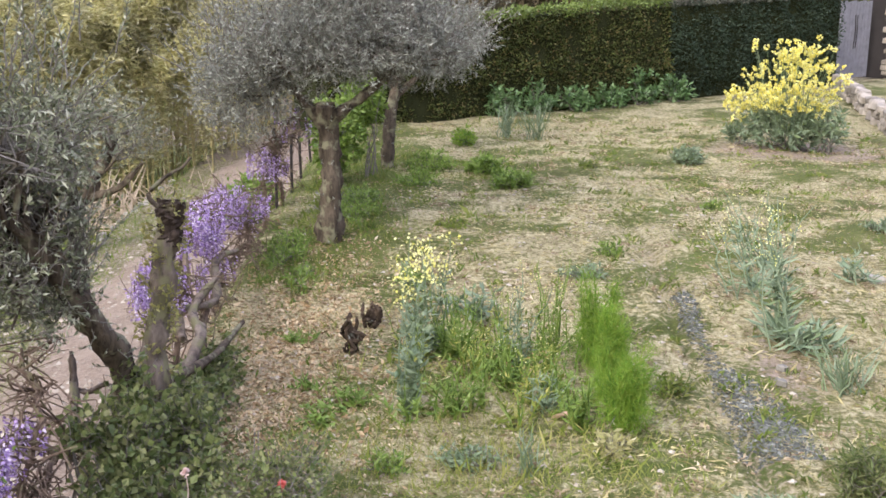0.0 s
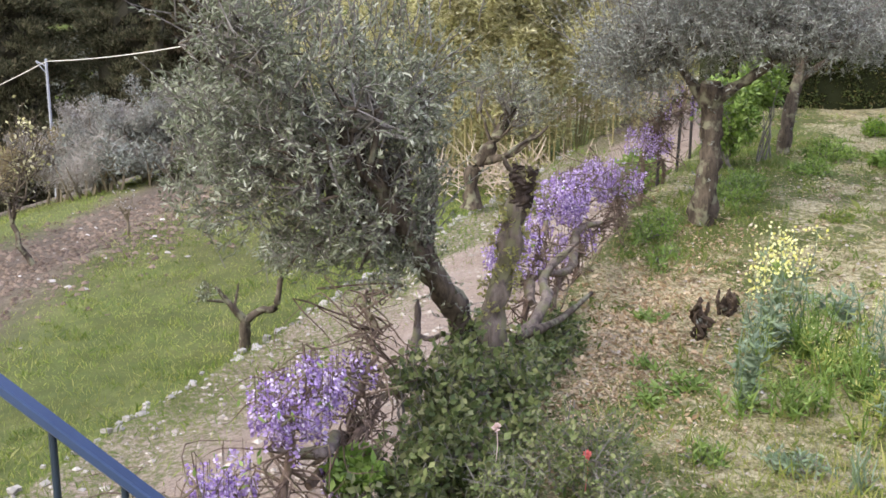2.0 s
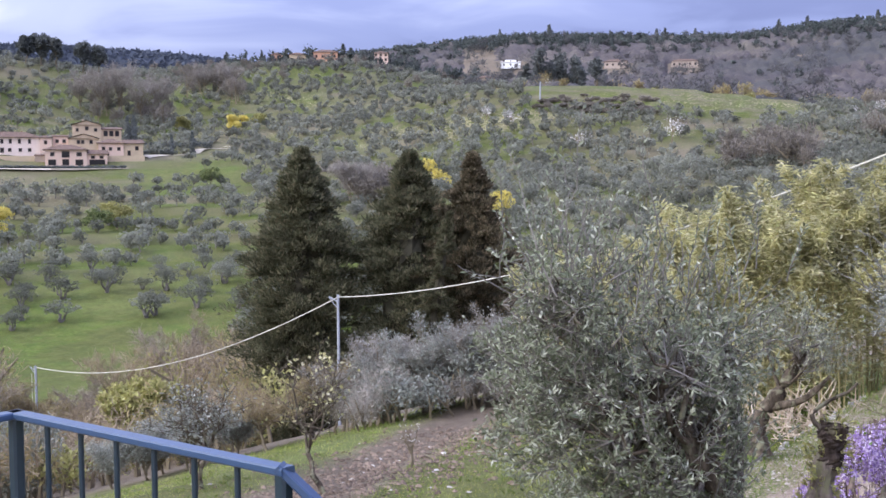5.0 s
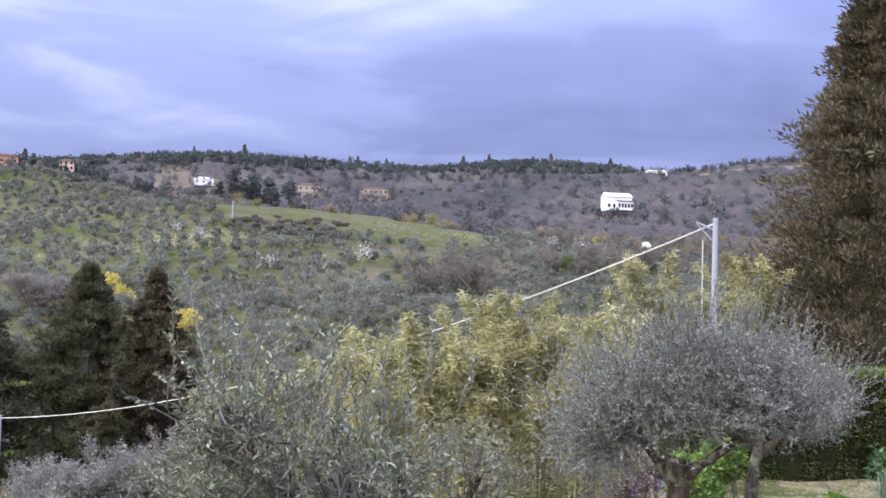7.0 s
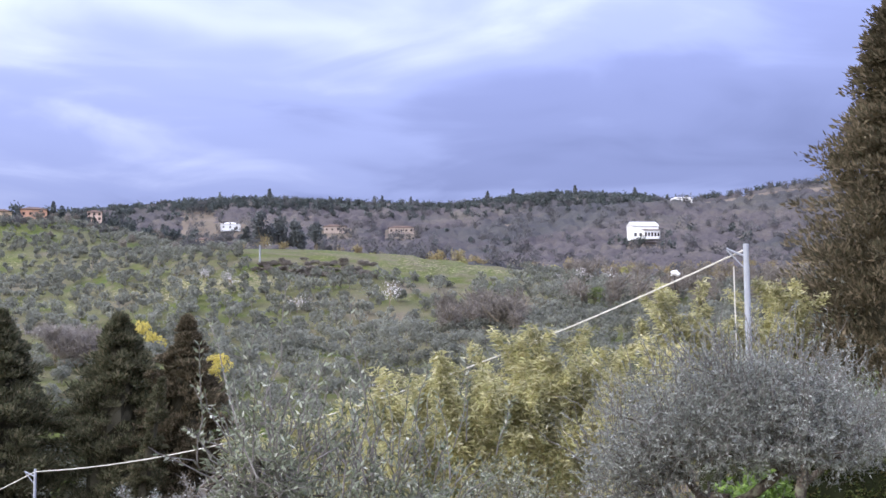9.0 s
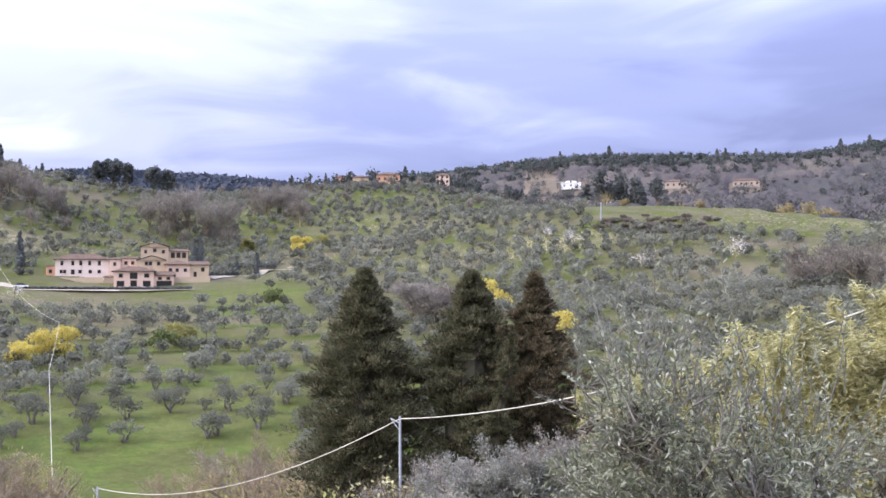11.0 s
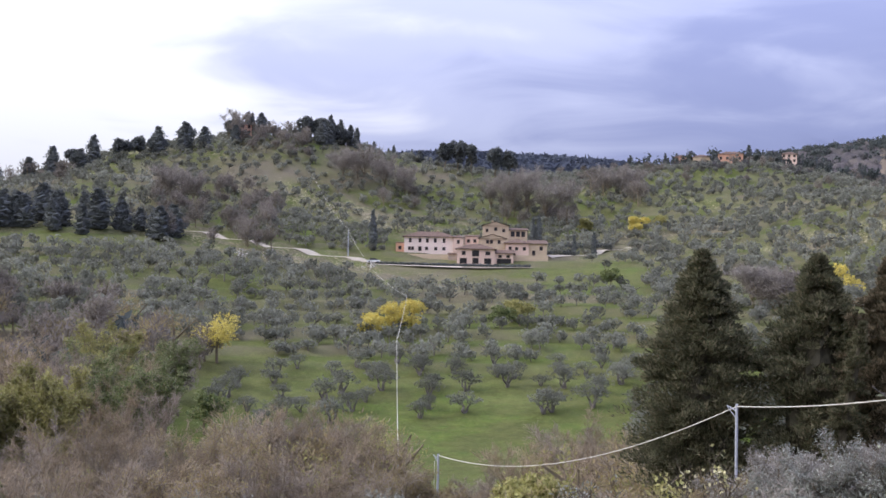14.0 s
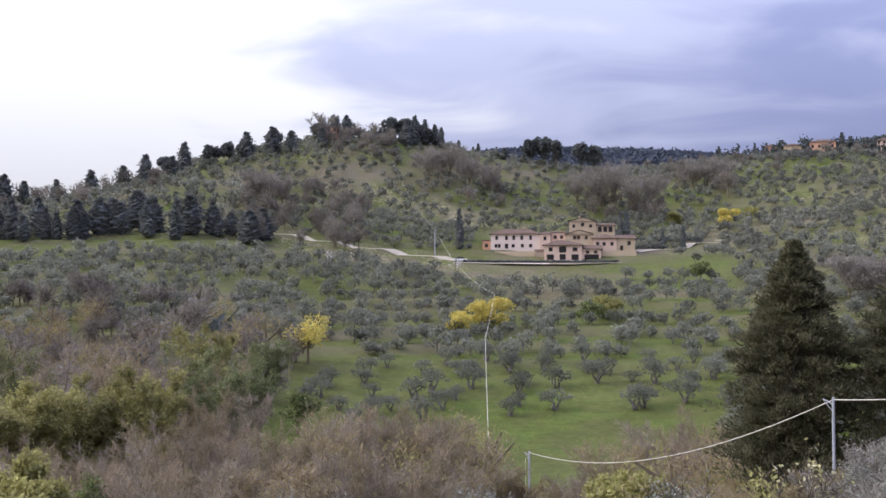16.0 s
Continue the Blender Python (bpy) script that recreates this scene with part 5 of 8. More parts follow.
wisteria([((-2.2, 13.3, 0.95), (0.22, 0.5, 0.12), 12), ((-2.2, 14.4, 0.70), (0.2, 0.6, 0.15), 14), ((-1.9, 13.9, 1.35), (0.3, 0.5, 0.1), 4)],
         [[(-2.2, 13.5, -0.5), (-2.2, 13.5, 0.3), (-2.1, 13.6, 0.9), (-1.9, 13.9, 1.3)], [(-2.2, 14.9, -0.5), (-2.2, 14.8, 0.3), (-2.2, 14.4, 0.9)], [(-2.1, 13.5, 0.9), (-2.0, 14.5, 1.0), (-2.1, 15.6, 0.9)]],
         73, "half-bare wisteria with a few lilac racemes", 0.05)

fence_post = thing("fence_post", "thin rusty iron fence post", "fence post", "fence posts", at=(-2.25, 14.8, -0.5))
g_ = Geo()
g_.tube([(0, 0, 0), (0.01, 0, 0.8), (0, 0, 1.55)], 0.022, 7)
part("rod", g_, M_DARK, fence_post)
for y_ in (16.0, 17.2, 18.6, 20.2):
    copy_thing(fence_post, pose(-2.2, y_, -0.5, 1.5, 2.0, 30 * y_))
for a_, z_ in ((13.4, 0.55), (14.8, 0.9)):
    wire = thing("fence_wire", "thin slack fence wire between iron posts", "fence wire", "fence wires", at=(-2.25, 14.8, z_))
    g_ = Geo()
    g_.tube([(0.05, a_ - 14.8, 0.05), (0.02, 1.2, 0.0), (0.05, 5.4, 0.03)], 0.005, 4)
    part("strand", g_, M_DARK, wire)

bush("ivy_bush", "dark green ivy thicket round the tree foot", "ivy", [((-2.05, 6.75, 0.08), (0.3, 0.5, 0.42)), ((-2.0, 6.1, -0.05), (0.32, 0.42, 0.36)), ((-1.75, 6.3, -0.15), (0.34, 0.42, 0.26)), ((-1.95, 5.7, -0.1), (0.25, 0.3, 0.28)), ((-2.2, 6.4, 0.35), (0.18, 0.3, 0.2)), ((-1.6, 6.8, -0.1), (0.2, 0.25, 0.2)), ((-1.85, 5.3, -0.2), (0.22, 0.22, 0.18)), ((-2.1, 7.1, 0.4), (0.16, 0.2, 0.22))], 1200, 7, (0.062, 0.046), M_IVY, 81, gaps=0.38, inner=0.25, twig=0.26)
bush("ivy_bush", "low ivy and bramble below the cut trunk", "ivy", [((-1.95, 7.8, -0.1), (0.4, 0.6, 0.35)), ((-1.9, 8.7, -0.15), (0.3, 0.6, 0.3)), ((-2.1, 5.3, -0.2), (0.32, 0.42, 0.3)), ((-1.8, 7.3, 0.0), (0.3, 0.35, 0.3))], 950, 7, (0.06, 0.042), M_IVY, 82, gaps=0.38, inner=0.25, twig=0.26)
bush("green_shrub", "fresh light green shoots on the wisteria foot", "shrub", [((-2.25, 5.55, 0.02), (0.2, 0.22, 0.16))], 90, 7, (0.08, 0.055), M_GREEN, 83)
bush("rose_bush", "straggling rose bush in new leaf", "rose bush", [((-1.05, 6.5, 0.0), (0.5, 0.5, 0.36)), ((-0.75, 6.1, -0.1), (0.35, 0.35, 0.28)), ((-1.45, 6.0, -0.1), (0.35, 0.4, 0.28))], 600, 7, (0.042, 0.026), M_IVY, 84, gaps=0.4, inner=0.15, twig=0.28)
for i, (x, y, z, c, lab) in enumerate((((-0.97, 6.2, 0.08, (0.78, 0.22, 0.20), "small coral pink rose flower")), ((-1.52, 6.1, 0.2, (0.80, 0.62, 0.58), "small pale pink rose flower")))):
    g_ = Geo()
    r_ = np.random.default_rng(90 + i)
    D_ = unit(r_.normal(size=(26, 3)) + [0, 0, 0.7])
    g_.leaves(D_ * 0.004, D_, unit(np.cross(D_, r_.normal(size=D_.shape))), 0.032, 0.03, 0.2)
    g_.tube([(0, 0, -0.25), (0.01, 0, -0.1), (0, 0, 0.0)], 0.003, 5)
    fl = thing("rose_flower", lab, "flower", "roses", at=(x, y, z))
    part("petals", g_, leaf_material("rose_petal", [c, tuple(v * 0.8 for v in c)], 0.6, 0.2, 0.3), fl)
bush("garden_shrub", "bright green leafy shrub behind the olive trunk", "shrub", [((-1.55, 16.3, 0.75), (0.5, 0.6, 0.65)), ((-1.2, 17.0, 1.2), (0.4, 0.5, 0.45))], 620, 9, (0.09, 0.05), M_GREEN, 85, gaps=0.2)
bush("garden_shrub", "low green growth round the olive foot", "shrub", [((-1.75, 12.4, 0.05), (0.3, 0.9, 0.13)), ((-1.15, 14.5, 0.12), (0.4, 1.1, 0.14)), ((-1.5, 11.5, -0.08), (0.25, 0.6, 0.1))], 430, 8, (0.075, 0.02), M_GREEN, 86, gaps=0.2, up=1.0)
bush("garden_shrub", "fresh green shrub beyond the fence", "shrub", [((-3.0, 17.2, -0.4), (0.5, 0.6, 0.45))], 260, 8, (0.09, 0.05), M_GREEN, 87)

# an old dead stub and gnarled vine wood lying through the ivy
for at_, pts_, rad_, lab_ in (((-1.78, 6.35, -0.56), [(0, 0, 0), (-0.02, -0.03, 0.22), (0.05, -0.08, 0.4), (0.01, -0.1, 0.5), (0.06, -0.12, 0.56)], [0.07, 0.055, 0.05, 0.035, 0.012], "dead grey stub standing in the ivy"),
                              ((-2.1, 8.2, -0.1), [(0, 0, 0), (0.12, 0.5, 0.28), (-0.05, 1.0, 0.35), (0.1, 1.5, 0.55)], [0.05, 0.045, 0.04, 0.02], "thick gnarled vine stem along the fence"),
                              ((-2.2, 9.0, 0.05), [(0, 0, 0), (-0.1, 0.4, 0.12), (0.1, 0.9, 0.08), (0.0, 1.5, 0.3), (0.12, 2.0, 0.28)], [0.045, 0.04, 0.04, 0.035, 0.02], "crooked brown vine stem along the fence"),
                              ((-2.3, 6.1, -0.2), [(0, 0, 0), (-0.15, -0.3, 0.3), (-0.05, -0.7, 0.38), (-0.25, -1.0, 0.5)], [0.045, 0.04, 0.035, 0.015], "crooked brown vine stem above the track"),
                              ((-2.36, 6.75, -0.3), [(0, 0, 0), (0.02, 0.02, 0.2), (-0.05, 0.15, 0.38), (-0.14, 0.35, 0.5), (-0.19, 0.52, 0.66), (-0.2, 0.55, 0.84)], [0.034, 0.03, 0.028, 0.026, 0.028, 0.012], "knotted reddish vine stem with stubby arms above the track"),
                              ((-2.54, 7.24, 0.28), [(0, 0, 0), (0.1, 0.02, -0.02), (0.19, 0.05, 0.02), (0.26, 0.06, 0.0)], [0.022, 0.02, 0.016, 0.007], "stubby reddish vine arm"),
                              ((-2.52, 7.05, 0.14), [(0, 0, 0), (-0.08, -0.1, 0.03), (-0.2, -0.2, -0.02), (-0.32, -0.25, 0.06)], [0.02, 0.018, 0.014, 0.006], "thin reddish vine arm reaching over the track"),
                              ((-2.4, 6.7, 0.0), [(0, 0, 0), (-0.12, -0.15, 0.16), (-0.3, -0.2, 0.2), (-0.36, -0.35, 0.08)], [0.022, 0.02, 0.015, 0.006], "looping reddish vine arm")):
    ob_ = thing("old_vine_wood", lab_, "vine wood", "old wood along the fence", at=at_)
    g_ = Geo()
    L_ = smooth_line(pts_, 6)
    g_.tube(L_, np.interp(np.linspace(0, 1, len(L_)), np.linspace(0, 1, len(rad_)), rad_) * (1 + 0.3 * waves(L_, 9, 22.0)), 12, 0.35)
    part("wood", g_, M_BARK_PALE, ob_, smooth=True)

# ---------------------------------------------------------------- plants of the garden beds


def herb(name, label, cat, at, h, stems, spread, leaf, mat, seed, per=14, flower=None, lean=(0, 0), group="", low=0.0, curl=0.5, taper=0.6, top=0.2):
    """An upright leafy plant: stems with leaves, optionally a flower head (material, size, count)."""
    rng = np.random.default_rng(seed)
    ob = thing(name, label, cat, group, at=on_ground(*at, -0.01))
    st, lv, fl = Geo(), Geo(), Geo()
    for _ in range(stems):
        a = np.append(rng.normal(size=2) * spread * 0.25, 0)
        hh = h * rng.uniform(0.7, 1.05)
        b = np.array([a[0] + rng.normal() * spread * 0.5 + lean[0], a[1] + rng.normal() * spread * 0.5 + lean[1], hh])
        line = wander(a, b, 6, 0.05, rng)
        st.tube(line, np.linspace(0.009, 0.003, 6), 5, cap=False)
        t = low + (1 - low - top * (flower is not None)) * rng.uniform(0, 1, per)
        P = np.stack([np.interp(t, np.linspace(0, 1, 6), line[:, k]) for k in range(3)], 1)
        an = rng.uniform(0, 6.28, per)
        D = unit(np.stack([np.cos(an), np.sin(an), curl + 0.4 * rng.normal(size=per)], 1))
        L = leaf[0] * (1 - taper * t) * rng.uniform(0.7, 1.2, per)
        lv.leaves(P, D, unit(np.cross(D, [0, 0, 1.0]) + 0.3 * rng.normal(size=D.shape)), L, L * leaf[1] / leaf[0], -0.08)
        if flower:
            n = flower[2]
            P = line[-1] + np.stack([rng.normal(size=n) * 0.05, rng.normal(size=n) * 0.05, -rng.uniform(-0.02, h * 0.2, n)], 1)
            D = unit(rng.normal(size=(n, 3)) + [0, 0, 0.6])
            fl.leaves(P, D, unit(np.cross(D, rng.normal(size=(n, 3)))), flower[1], flower[1] * 0.9, 0.1)
    part("stem", st, M_KALE if mat is M_KALE else M_GREEN, ob)
    part("foliage", lv, mat, ob)
    if flower:
        part("blossom", fl, flower[0], ob)
    return ob


herb("flowering_kale", "tall blue-green kale gone to pale yellow flower", "kale", (-0.22, 9.5), 1.08, 9, 0.22, (0.17, 0.05), M_KALE, 101, 18, (M_PALE_YELLOW, 0.032, 26))
herb("flowering_kale", "blue-green kale with open pale yellow flower heads", "kale", (-0.05, 9.75), 1.05, 7, 0.18, (0.15, 0.045), M_KALE, 102, 14, (M_PALE_YELLOW, 0.032, 24))
herb("kale_plant", "blue-green leafy kale at the bed's front", "kale", (-0.27, 8.4), 0.92, 9, 0.15, (0.17, 0.05), M_KALE, 103, 26)
herb("kale_plant", "broad-leaved blue-green kale in the bed", "kale", (0.35, 10.5), 0.4, 7, 0.35, (0.26, 0.11), M_KALE, 104, 9, curl=0.3)
herb("kale_plant", "thin grey-green kale stalk in bud", "kale", (0.62, 9.3), 0.95, 6, 0.15, (0.13, 0.035), M_KALE, 105, 22, (M_PALE_YELLOW, 0.014, 12))
herb("kale_plant", "small blue-green kale seedling", "kale", (0.8, 8.35), 0.38, 6, 0.16, (0.2, 0.035), M_KALE, 106, 10)
herb("leafy_herb", "bushy fresh green herb in the bed", "herb", (0.06, 8.35), 0.42, 16, 0.28, (0.12, 0.03), M_GREEN, 107, 14)
herb("leafy_herb", "tall green herb with small yellow buds", "herb", (1.0, 9.7), 0.85, 12, 0.22, (0.10, 0.018), M_GREEN, 108, 26, (M_YELLOW, 0.012, 8))
herb("leafy_herb", "dense green herb between the kale", "herb", (0.15, 9.6), 0.62, 18, 0.34, (0.11, 0.03), M_GREEN, 109, 18)
herb("leafy_herb", "low leafy green herb", "herb", (0.55, 8.95), 0.5, 14, 0.3, (0.12, 0.03), M_GREEN, 110, 14)
herb("leafy_herb", "broad green leaves at the bed's edge", "herb", (1.05, 8.1), 0.45, 14, 0.26, (0.14, 0.03), M_GREEN, 111, 14)
herb("leafy_herb", "pale green lettuce-like clump", "herb", (-0.72, 8.5), 0.2, 9, 0.25, (0.14, 0.06), M_GREEN, 112, 8, curl=0.2)
herb("leafy_herb", "pale green low clump in the grass", "herb", (-0.95, 8.15), 0.16, 8, 0.22, (0.12, 0.06), M_GREEN, 113, 8, curl=0.2)
herb("leafy_herb", "green weed clump on the bare ground", "herb", (-1.35, 9.9), 0.14, 8, 0.2, (0.13, 0.035), M_GREEN, 114, 8)
herb("leafy_herb", "tuft of green leaves by the path", "herb", (-1.1, 8.9), 0.12, 7, 0.2, (0.12, 0.03), M_GREEN, 115, 8)

r_ = np.random.default_rng(180)
for k in range(0, 16, 2):
    x_, y_ = -0.3 + 0.4 * (k % 4) + 0.12 * r_.normal(), 8.2 + 0.6 * (k // 4) + 0.14 * r_.normal()
    herb("leafy_herb", ("bushy green herb filling the bed", "slim green herb going to seed", "grey-green young kale in the bed")[k % 3], "herb", (x_, y_), 0.22 + 0.3 * r_.random(), 6, 0.24, (0.12, 0.034), (M_GREEN, M_MEADOW, M_MEADOW)[k % 3], 181 + k, 13, group="herbs in the bed")

for k in range(9):
    x_, y_ = 0.15 + 0.4 * (k % 3) + 0.1 * r_.normal(), 8.55 + 0.5 * (k // 3) + 0.12 * r_.normal()
    herb("leafy_herb", ("tall green herb crowding the bed", "feathery green herb with seed heads")[k % 2], "herb", (x_, y_), 0.4 + 0.25 * r_.random(), 6, 0.2, (0.13, 0.034), (M_GREEN, M_MEADOW)[k % 2], 221 + k, 18, (M_PALE_YELLOW, 0.012, 5), group="herbs in the bed")


def fennel(at, h, w, seed, label):
    rng = np.random.default_rng(seed)
    ob = thing("fennel_plant", label, "fennel", "fennel", at=on_ground(*at))
    st, lv = Geo(), Geo()
    for _ in range(16):
        a = np.append(rng.normal(size=2) * w * 0.2, 0)
        b = np.array([*(a[:2] * 0.6 + rng.normal(size=2) * w * 0.26), h * rng.uniform(0.5, 1.0)])
        st.tube(wander(a, b, 5, 0.04, rng), np.linspace(0.010, 0.003, 5), 5, cap=False)
        n = 380
        t = rng.uniform(0.08, 1.0, n)
        P = a + (b - a) * t[:, None] + rng.normal(size=(n, 3)) * [w * 0.24, w * 0.24, 0.05] * (1.2 - 0.95 * t)[:, None]
        D = unit(rng.normal(size=(n, 3)) + [0, 0, 0.8])
        lv.leaves(P, D, unit(np.cross(D, rng.normal(size=(n, 3)))), rng.uniform(0.05, 0.11, n), 0.0045)
    part("stem", st, M_FENNEL, ob)
    part("frond", lv, M_FENNEL, ob)


fennel((1.40, 8.0), 0.72, 0.36, 121, "bright green feathery fennel, front of the row")
fennel((1.40, 8.75), 0.80, 0.34, 122, "bright green feathery fennel in a row")
fennel((1.37, 9.45), 0.90, 0.32, 123, "bright yellow-green feathery fennel, back of the row")
bush("yellowed_weed", "yellowed wilting weed in the bed", "weed", [((1.25, 7.6, -0.27), (0.16, 0.14, 0.1))], 60, 6, (0.08, 0.03), M_BAMBOO, 124)
herb("kale_plant", "big leaning grey-blue kale with white flower tips", "kale", (3.25, 10.0), 1.25, 12, 0.35, (0.24, 0.05), M_KALE, 125, 16, (M_PALE_YELLOW, 0.02, 12), lean=(-0.05, 0.35))
herb("kale_plant", "large pale blue-green kale leaves lying outwards", "kale", (3.3, 9.75), 0.35, 9, 0.35, (0.36, 0.10), M_KALE, 126, 8, curl=0.4)
herb("kale_plant", "grey-blue kale beside the furrow", "kale", (3.2, 11.1), 0.95, 9, 0.5, (0.2, 0.045), M_KALE, 127, 14, (M_PALE_YELLOW, 0.018, 8), lean=(-0.1, 0.5))
herb("kale_plant", "sparse grey-green kale stalks", "kale", (3.6, 12.0), 0.8, 8, 0.5, (0.16, 0.04), M_KALE, 128, 12, (M_PALE_YELLOW, 0.02, 8))
herb("kale_plant", "low grey-green kale rosette", "kale", (4.4, 11.6), 0.28, 8, 0.4, (0.2, 0.06), M_KALE, 129, 8)
herb("grass_clump", "clump of long grey-green grass", "grass clump", (3.4, 8.85), 0.42, 22, 0.4, (0.3, 0.02), M_KALE, 130, 5, curl=1.3)
herb("grass_clump", "small clump of long green grass", "grass clump", (0.6, 7.25), 0.32, 10, 0.16, (0.3, 0.016), M_KALE, 131, 3, curl=1.6)
herb("leek_clump", "clump of upright grey-green leek leaves", "leek", (1.17, 21.1), 0.62, 18, 0.3, (0.5, 0.03), M_KALE, 132, 4, curl=1.8, group="leeks")
herb("leek_clump", "clump of upright grey-green leek leaves", "leek", (1.75, 20.8), 0.62, 18, 0.3, (0.5, 0.03), M_KALE, 133, 4, curl=1.8, group="leeks")
bush("garden_shrub", "low dark green leafy plant in the dry lawn", "shrub", [((0.66, 17.3, 0.14), (0.36, 0.3, 0.17))], 210, 8, (0.10, 0.04), M_GREEN, 134)
bush("garden_shrub", "low green leafy plant in the dry lawn", "shrub", [((1.02, 16.2, 0.12), (0.34, 0.3, 0.15))], 190, 8, (0.10, 0.03), M_GREEN, 135, up=1.0)
bush("garden_shrub", "tuft of light green growth in the lawn", "shrub", [((-0.2, 17.5, 0.15), (0.4, 0.45, 0.2)), ((-0.35, 16.3, 0.1), (0.35, 0.4, 0.15))], 300, 8, (0.09, 0.025), M_GREEN, 136, up=1.0)
bush("garden_shrub", "bright green tuft near the hedge", "shrub", [((0.38, 20.4, 0.14), (0.25, 0.3, 0.18))], 120, 8, (0.09, 0.025), M_FENNEL, 137, up=1.0)
bush("garden_shrub", "small grey-green plant on bare soil", "shrub", [((4.1, 18.4, 0.12), (0.28, 0.25, 0.16))], 110, 8, (0.1, 0.035), M_KALE, 138)
bush("garden_shrub", "dark green plant cut by the picture edge of the bed", "shrub", [((2.95, 6.9, -0.2), (0.35, 0.4, 0.22))], 300, 8, (0.08, 0.02), M_IVY, 139, up=0.8)
for i, (x, y) in enumerate(((1.9, 12.4), (0.1, 13.5), (1.5, 11.6), (3.6, 14.6), (2.4, 17.8), (5.4, 13.4), (-0.3, 11.4), (1.9, 8.9), (2.2, 6.7), (4.3, 9.4), (3.9, 8.0), (0.2, 7.4), (-0.4, 7.3))):
    bush("weed_tuft", "small green weed tuft in the dry lawn", "weed", [((x, y, height1(x, y) + 0.06), (0.2 + 0.05 * (i % 3), 0.2, 0.09))], 70, 7, (0.07, 0.022), (M_GREEN, M_GRASS, M_KALE)[i % 3], 150 + i, group="weeds in the lawn", up=1.0)

# flowering shrub by the low wall
yb = bush("flowering_bush", "large kale bush covered in bright yellow flowers", "flowering bush",
          [((6.15, 19.9, 0.45), (0.85, 0.6, 0.42)), ((6.75, 19.6, 0.45), (0.35, 0.4, 0.4)), ((5.4, 20.4, 0.25), (0.3, 0.3, 0.2))], 260, 8, (0.17, 0.05), M_KALE, 141, gaps=0.4, up=0.9)
g_ = Geo()
r_ = np.random.default_rng(142)
base_ = np.array(yb.location)
loc_ = [(np.array(c) - base_, np.array(r)) for c, r in (((6.15, 19.9, 1.3), (0.85, 0.6, 0.42)), ((6.65, 19.8, 1.15), (0.6, 0.5, 0.45)), ((5.55, 20.2, 0.85), (0.6, 0.4, 0.35)), ((6.2, 19.6, 0.95), (0.9, 0.4, 0.3)), ((6.3, 19.9, 1.7), (0.45, 0.4, 0.3)))]
st_ = Geo()
tip_ = crown(g_, st_, loc_, 760, 20, 0.14, (0.042, 0.036), 142, up=0.9, gaps=0.5, inner=0.3)
st_.sticks(np.stack([tip_[::3, 0] * 0.6, tip_[::3, 1] * 0.6, 0 * tip_[::3, 0] + 0.3], 1), tip_[::3], 0.006, 0.003)
for _ in range(12):
    p = np.array([r_.uniform(-0.75, 0.75), r_.uniform(-0.3, 0.3), r_.uniform(1.75, 2.05)])
    st_.sticks(p[None] * [[0.7, 0.7, 0.6]], p[None], 0.005, 0.003)
    D_ = unit(r_.normal(size=(24, 3)))
    g_.leaves(p + D_ * 0.02, D_, unit(np.cross(D_, r_.normal(size=D_.shape))), 0.045, 0.036)
part("flower_stem", st_, M_KALE, yb)
part("blossom", g_, M_YELLOW, yb, "dense bright yellow blossoms")

# old brown stumps of cut stalks
for i, (x, y, h) in enumerate(((-0.82, 9.62, 0.42), (-0.68, 10.3, 0.26))):
    ob_ = thing("dry_stump", "dead dark brown root clump standing in dry grass", "stump", "dry stumps", at=on_ground(x, y))
    g_ = Geo()
    r_ = np.random.default_rng(160 + i)
    for k in range(10):
        a = r_.normal(size=2) * [0.03, 0.05]
        b = np.array([a[0] * 1.25, a[1] * 1.25, h * r_.uniform(0.5, 1.0)])
        L_ = smooth_line(wander((a[0], a[1], -0.02), b, 5, 0.2, r_), 3)
        g_.tube(L_, np.interp(np.linspace(0, 1, len(L_)), [0, 0.6, 0.9, 1], [0.017, 0.019, 0.017, 0.006]), 8, 0.4)
    part("root_clump", g_, bark_material("dead_stalk", (0.03, 0.022, 0.016), (0.12, 0.085, 0.06), amount=0.0), ob_)

for i, (x, y, c, lab) in enumerate(((0.85, 9.45, (0.62, 0.35, 0.24), "curled rust-brown dead leaf"), (0.55, 9.2, (0.55, 0.27, 0.2), "reddish fallen leaf"), (0.95, 9.55, (0.75, 0.68, 0.55), "pale bleached dead leaf"), (0.95, 8.1, (0.66, 0.45, 0.36), "pinkish fallen leaf"))):
    g_ = Geo()
    r_ = np.random.default_rng(170 + i)
    u_, v_ = np.meshgrid(np.linspace(-1, 1, 6), np.linspace(-1, 1, 5))
    w_ = 0.045 * (1 - 0.7 * u_ ** 2)
    V_ = np.stack([u_ * 0.09, v_ * w_, 0.05 + 0.035 * v_ ** 2 - 0.03 * u_ ** 2 + 0.02 * u_], -1).reshape(-1, 3)
    F_ = [[a * 6 + b, a * 6 + b + 1, a * 6 + b + 7, a * 6 + b + 6] for a in range(4) for b in range(5)]
    g_.add(V_, F_)
    o_ = tagged(part("fallen_leaf", g_, plain_material("dead_leaf", c, 0.8, 0.2, 20)), lab + " lying in the bed", "leaf", "fallen leaves")
    o_.matrix_basis = pose(*on_ground(x, y, 0.0 + 0.03 * (i in (0, 2))), 10, 15 * i, 50 * i)
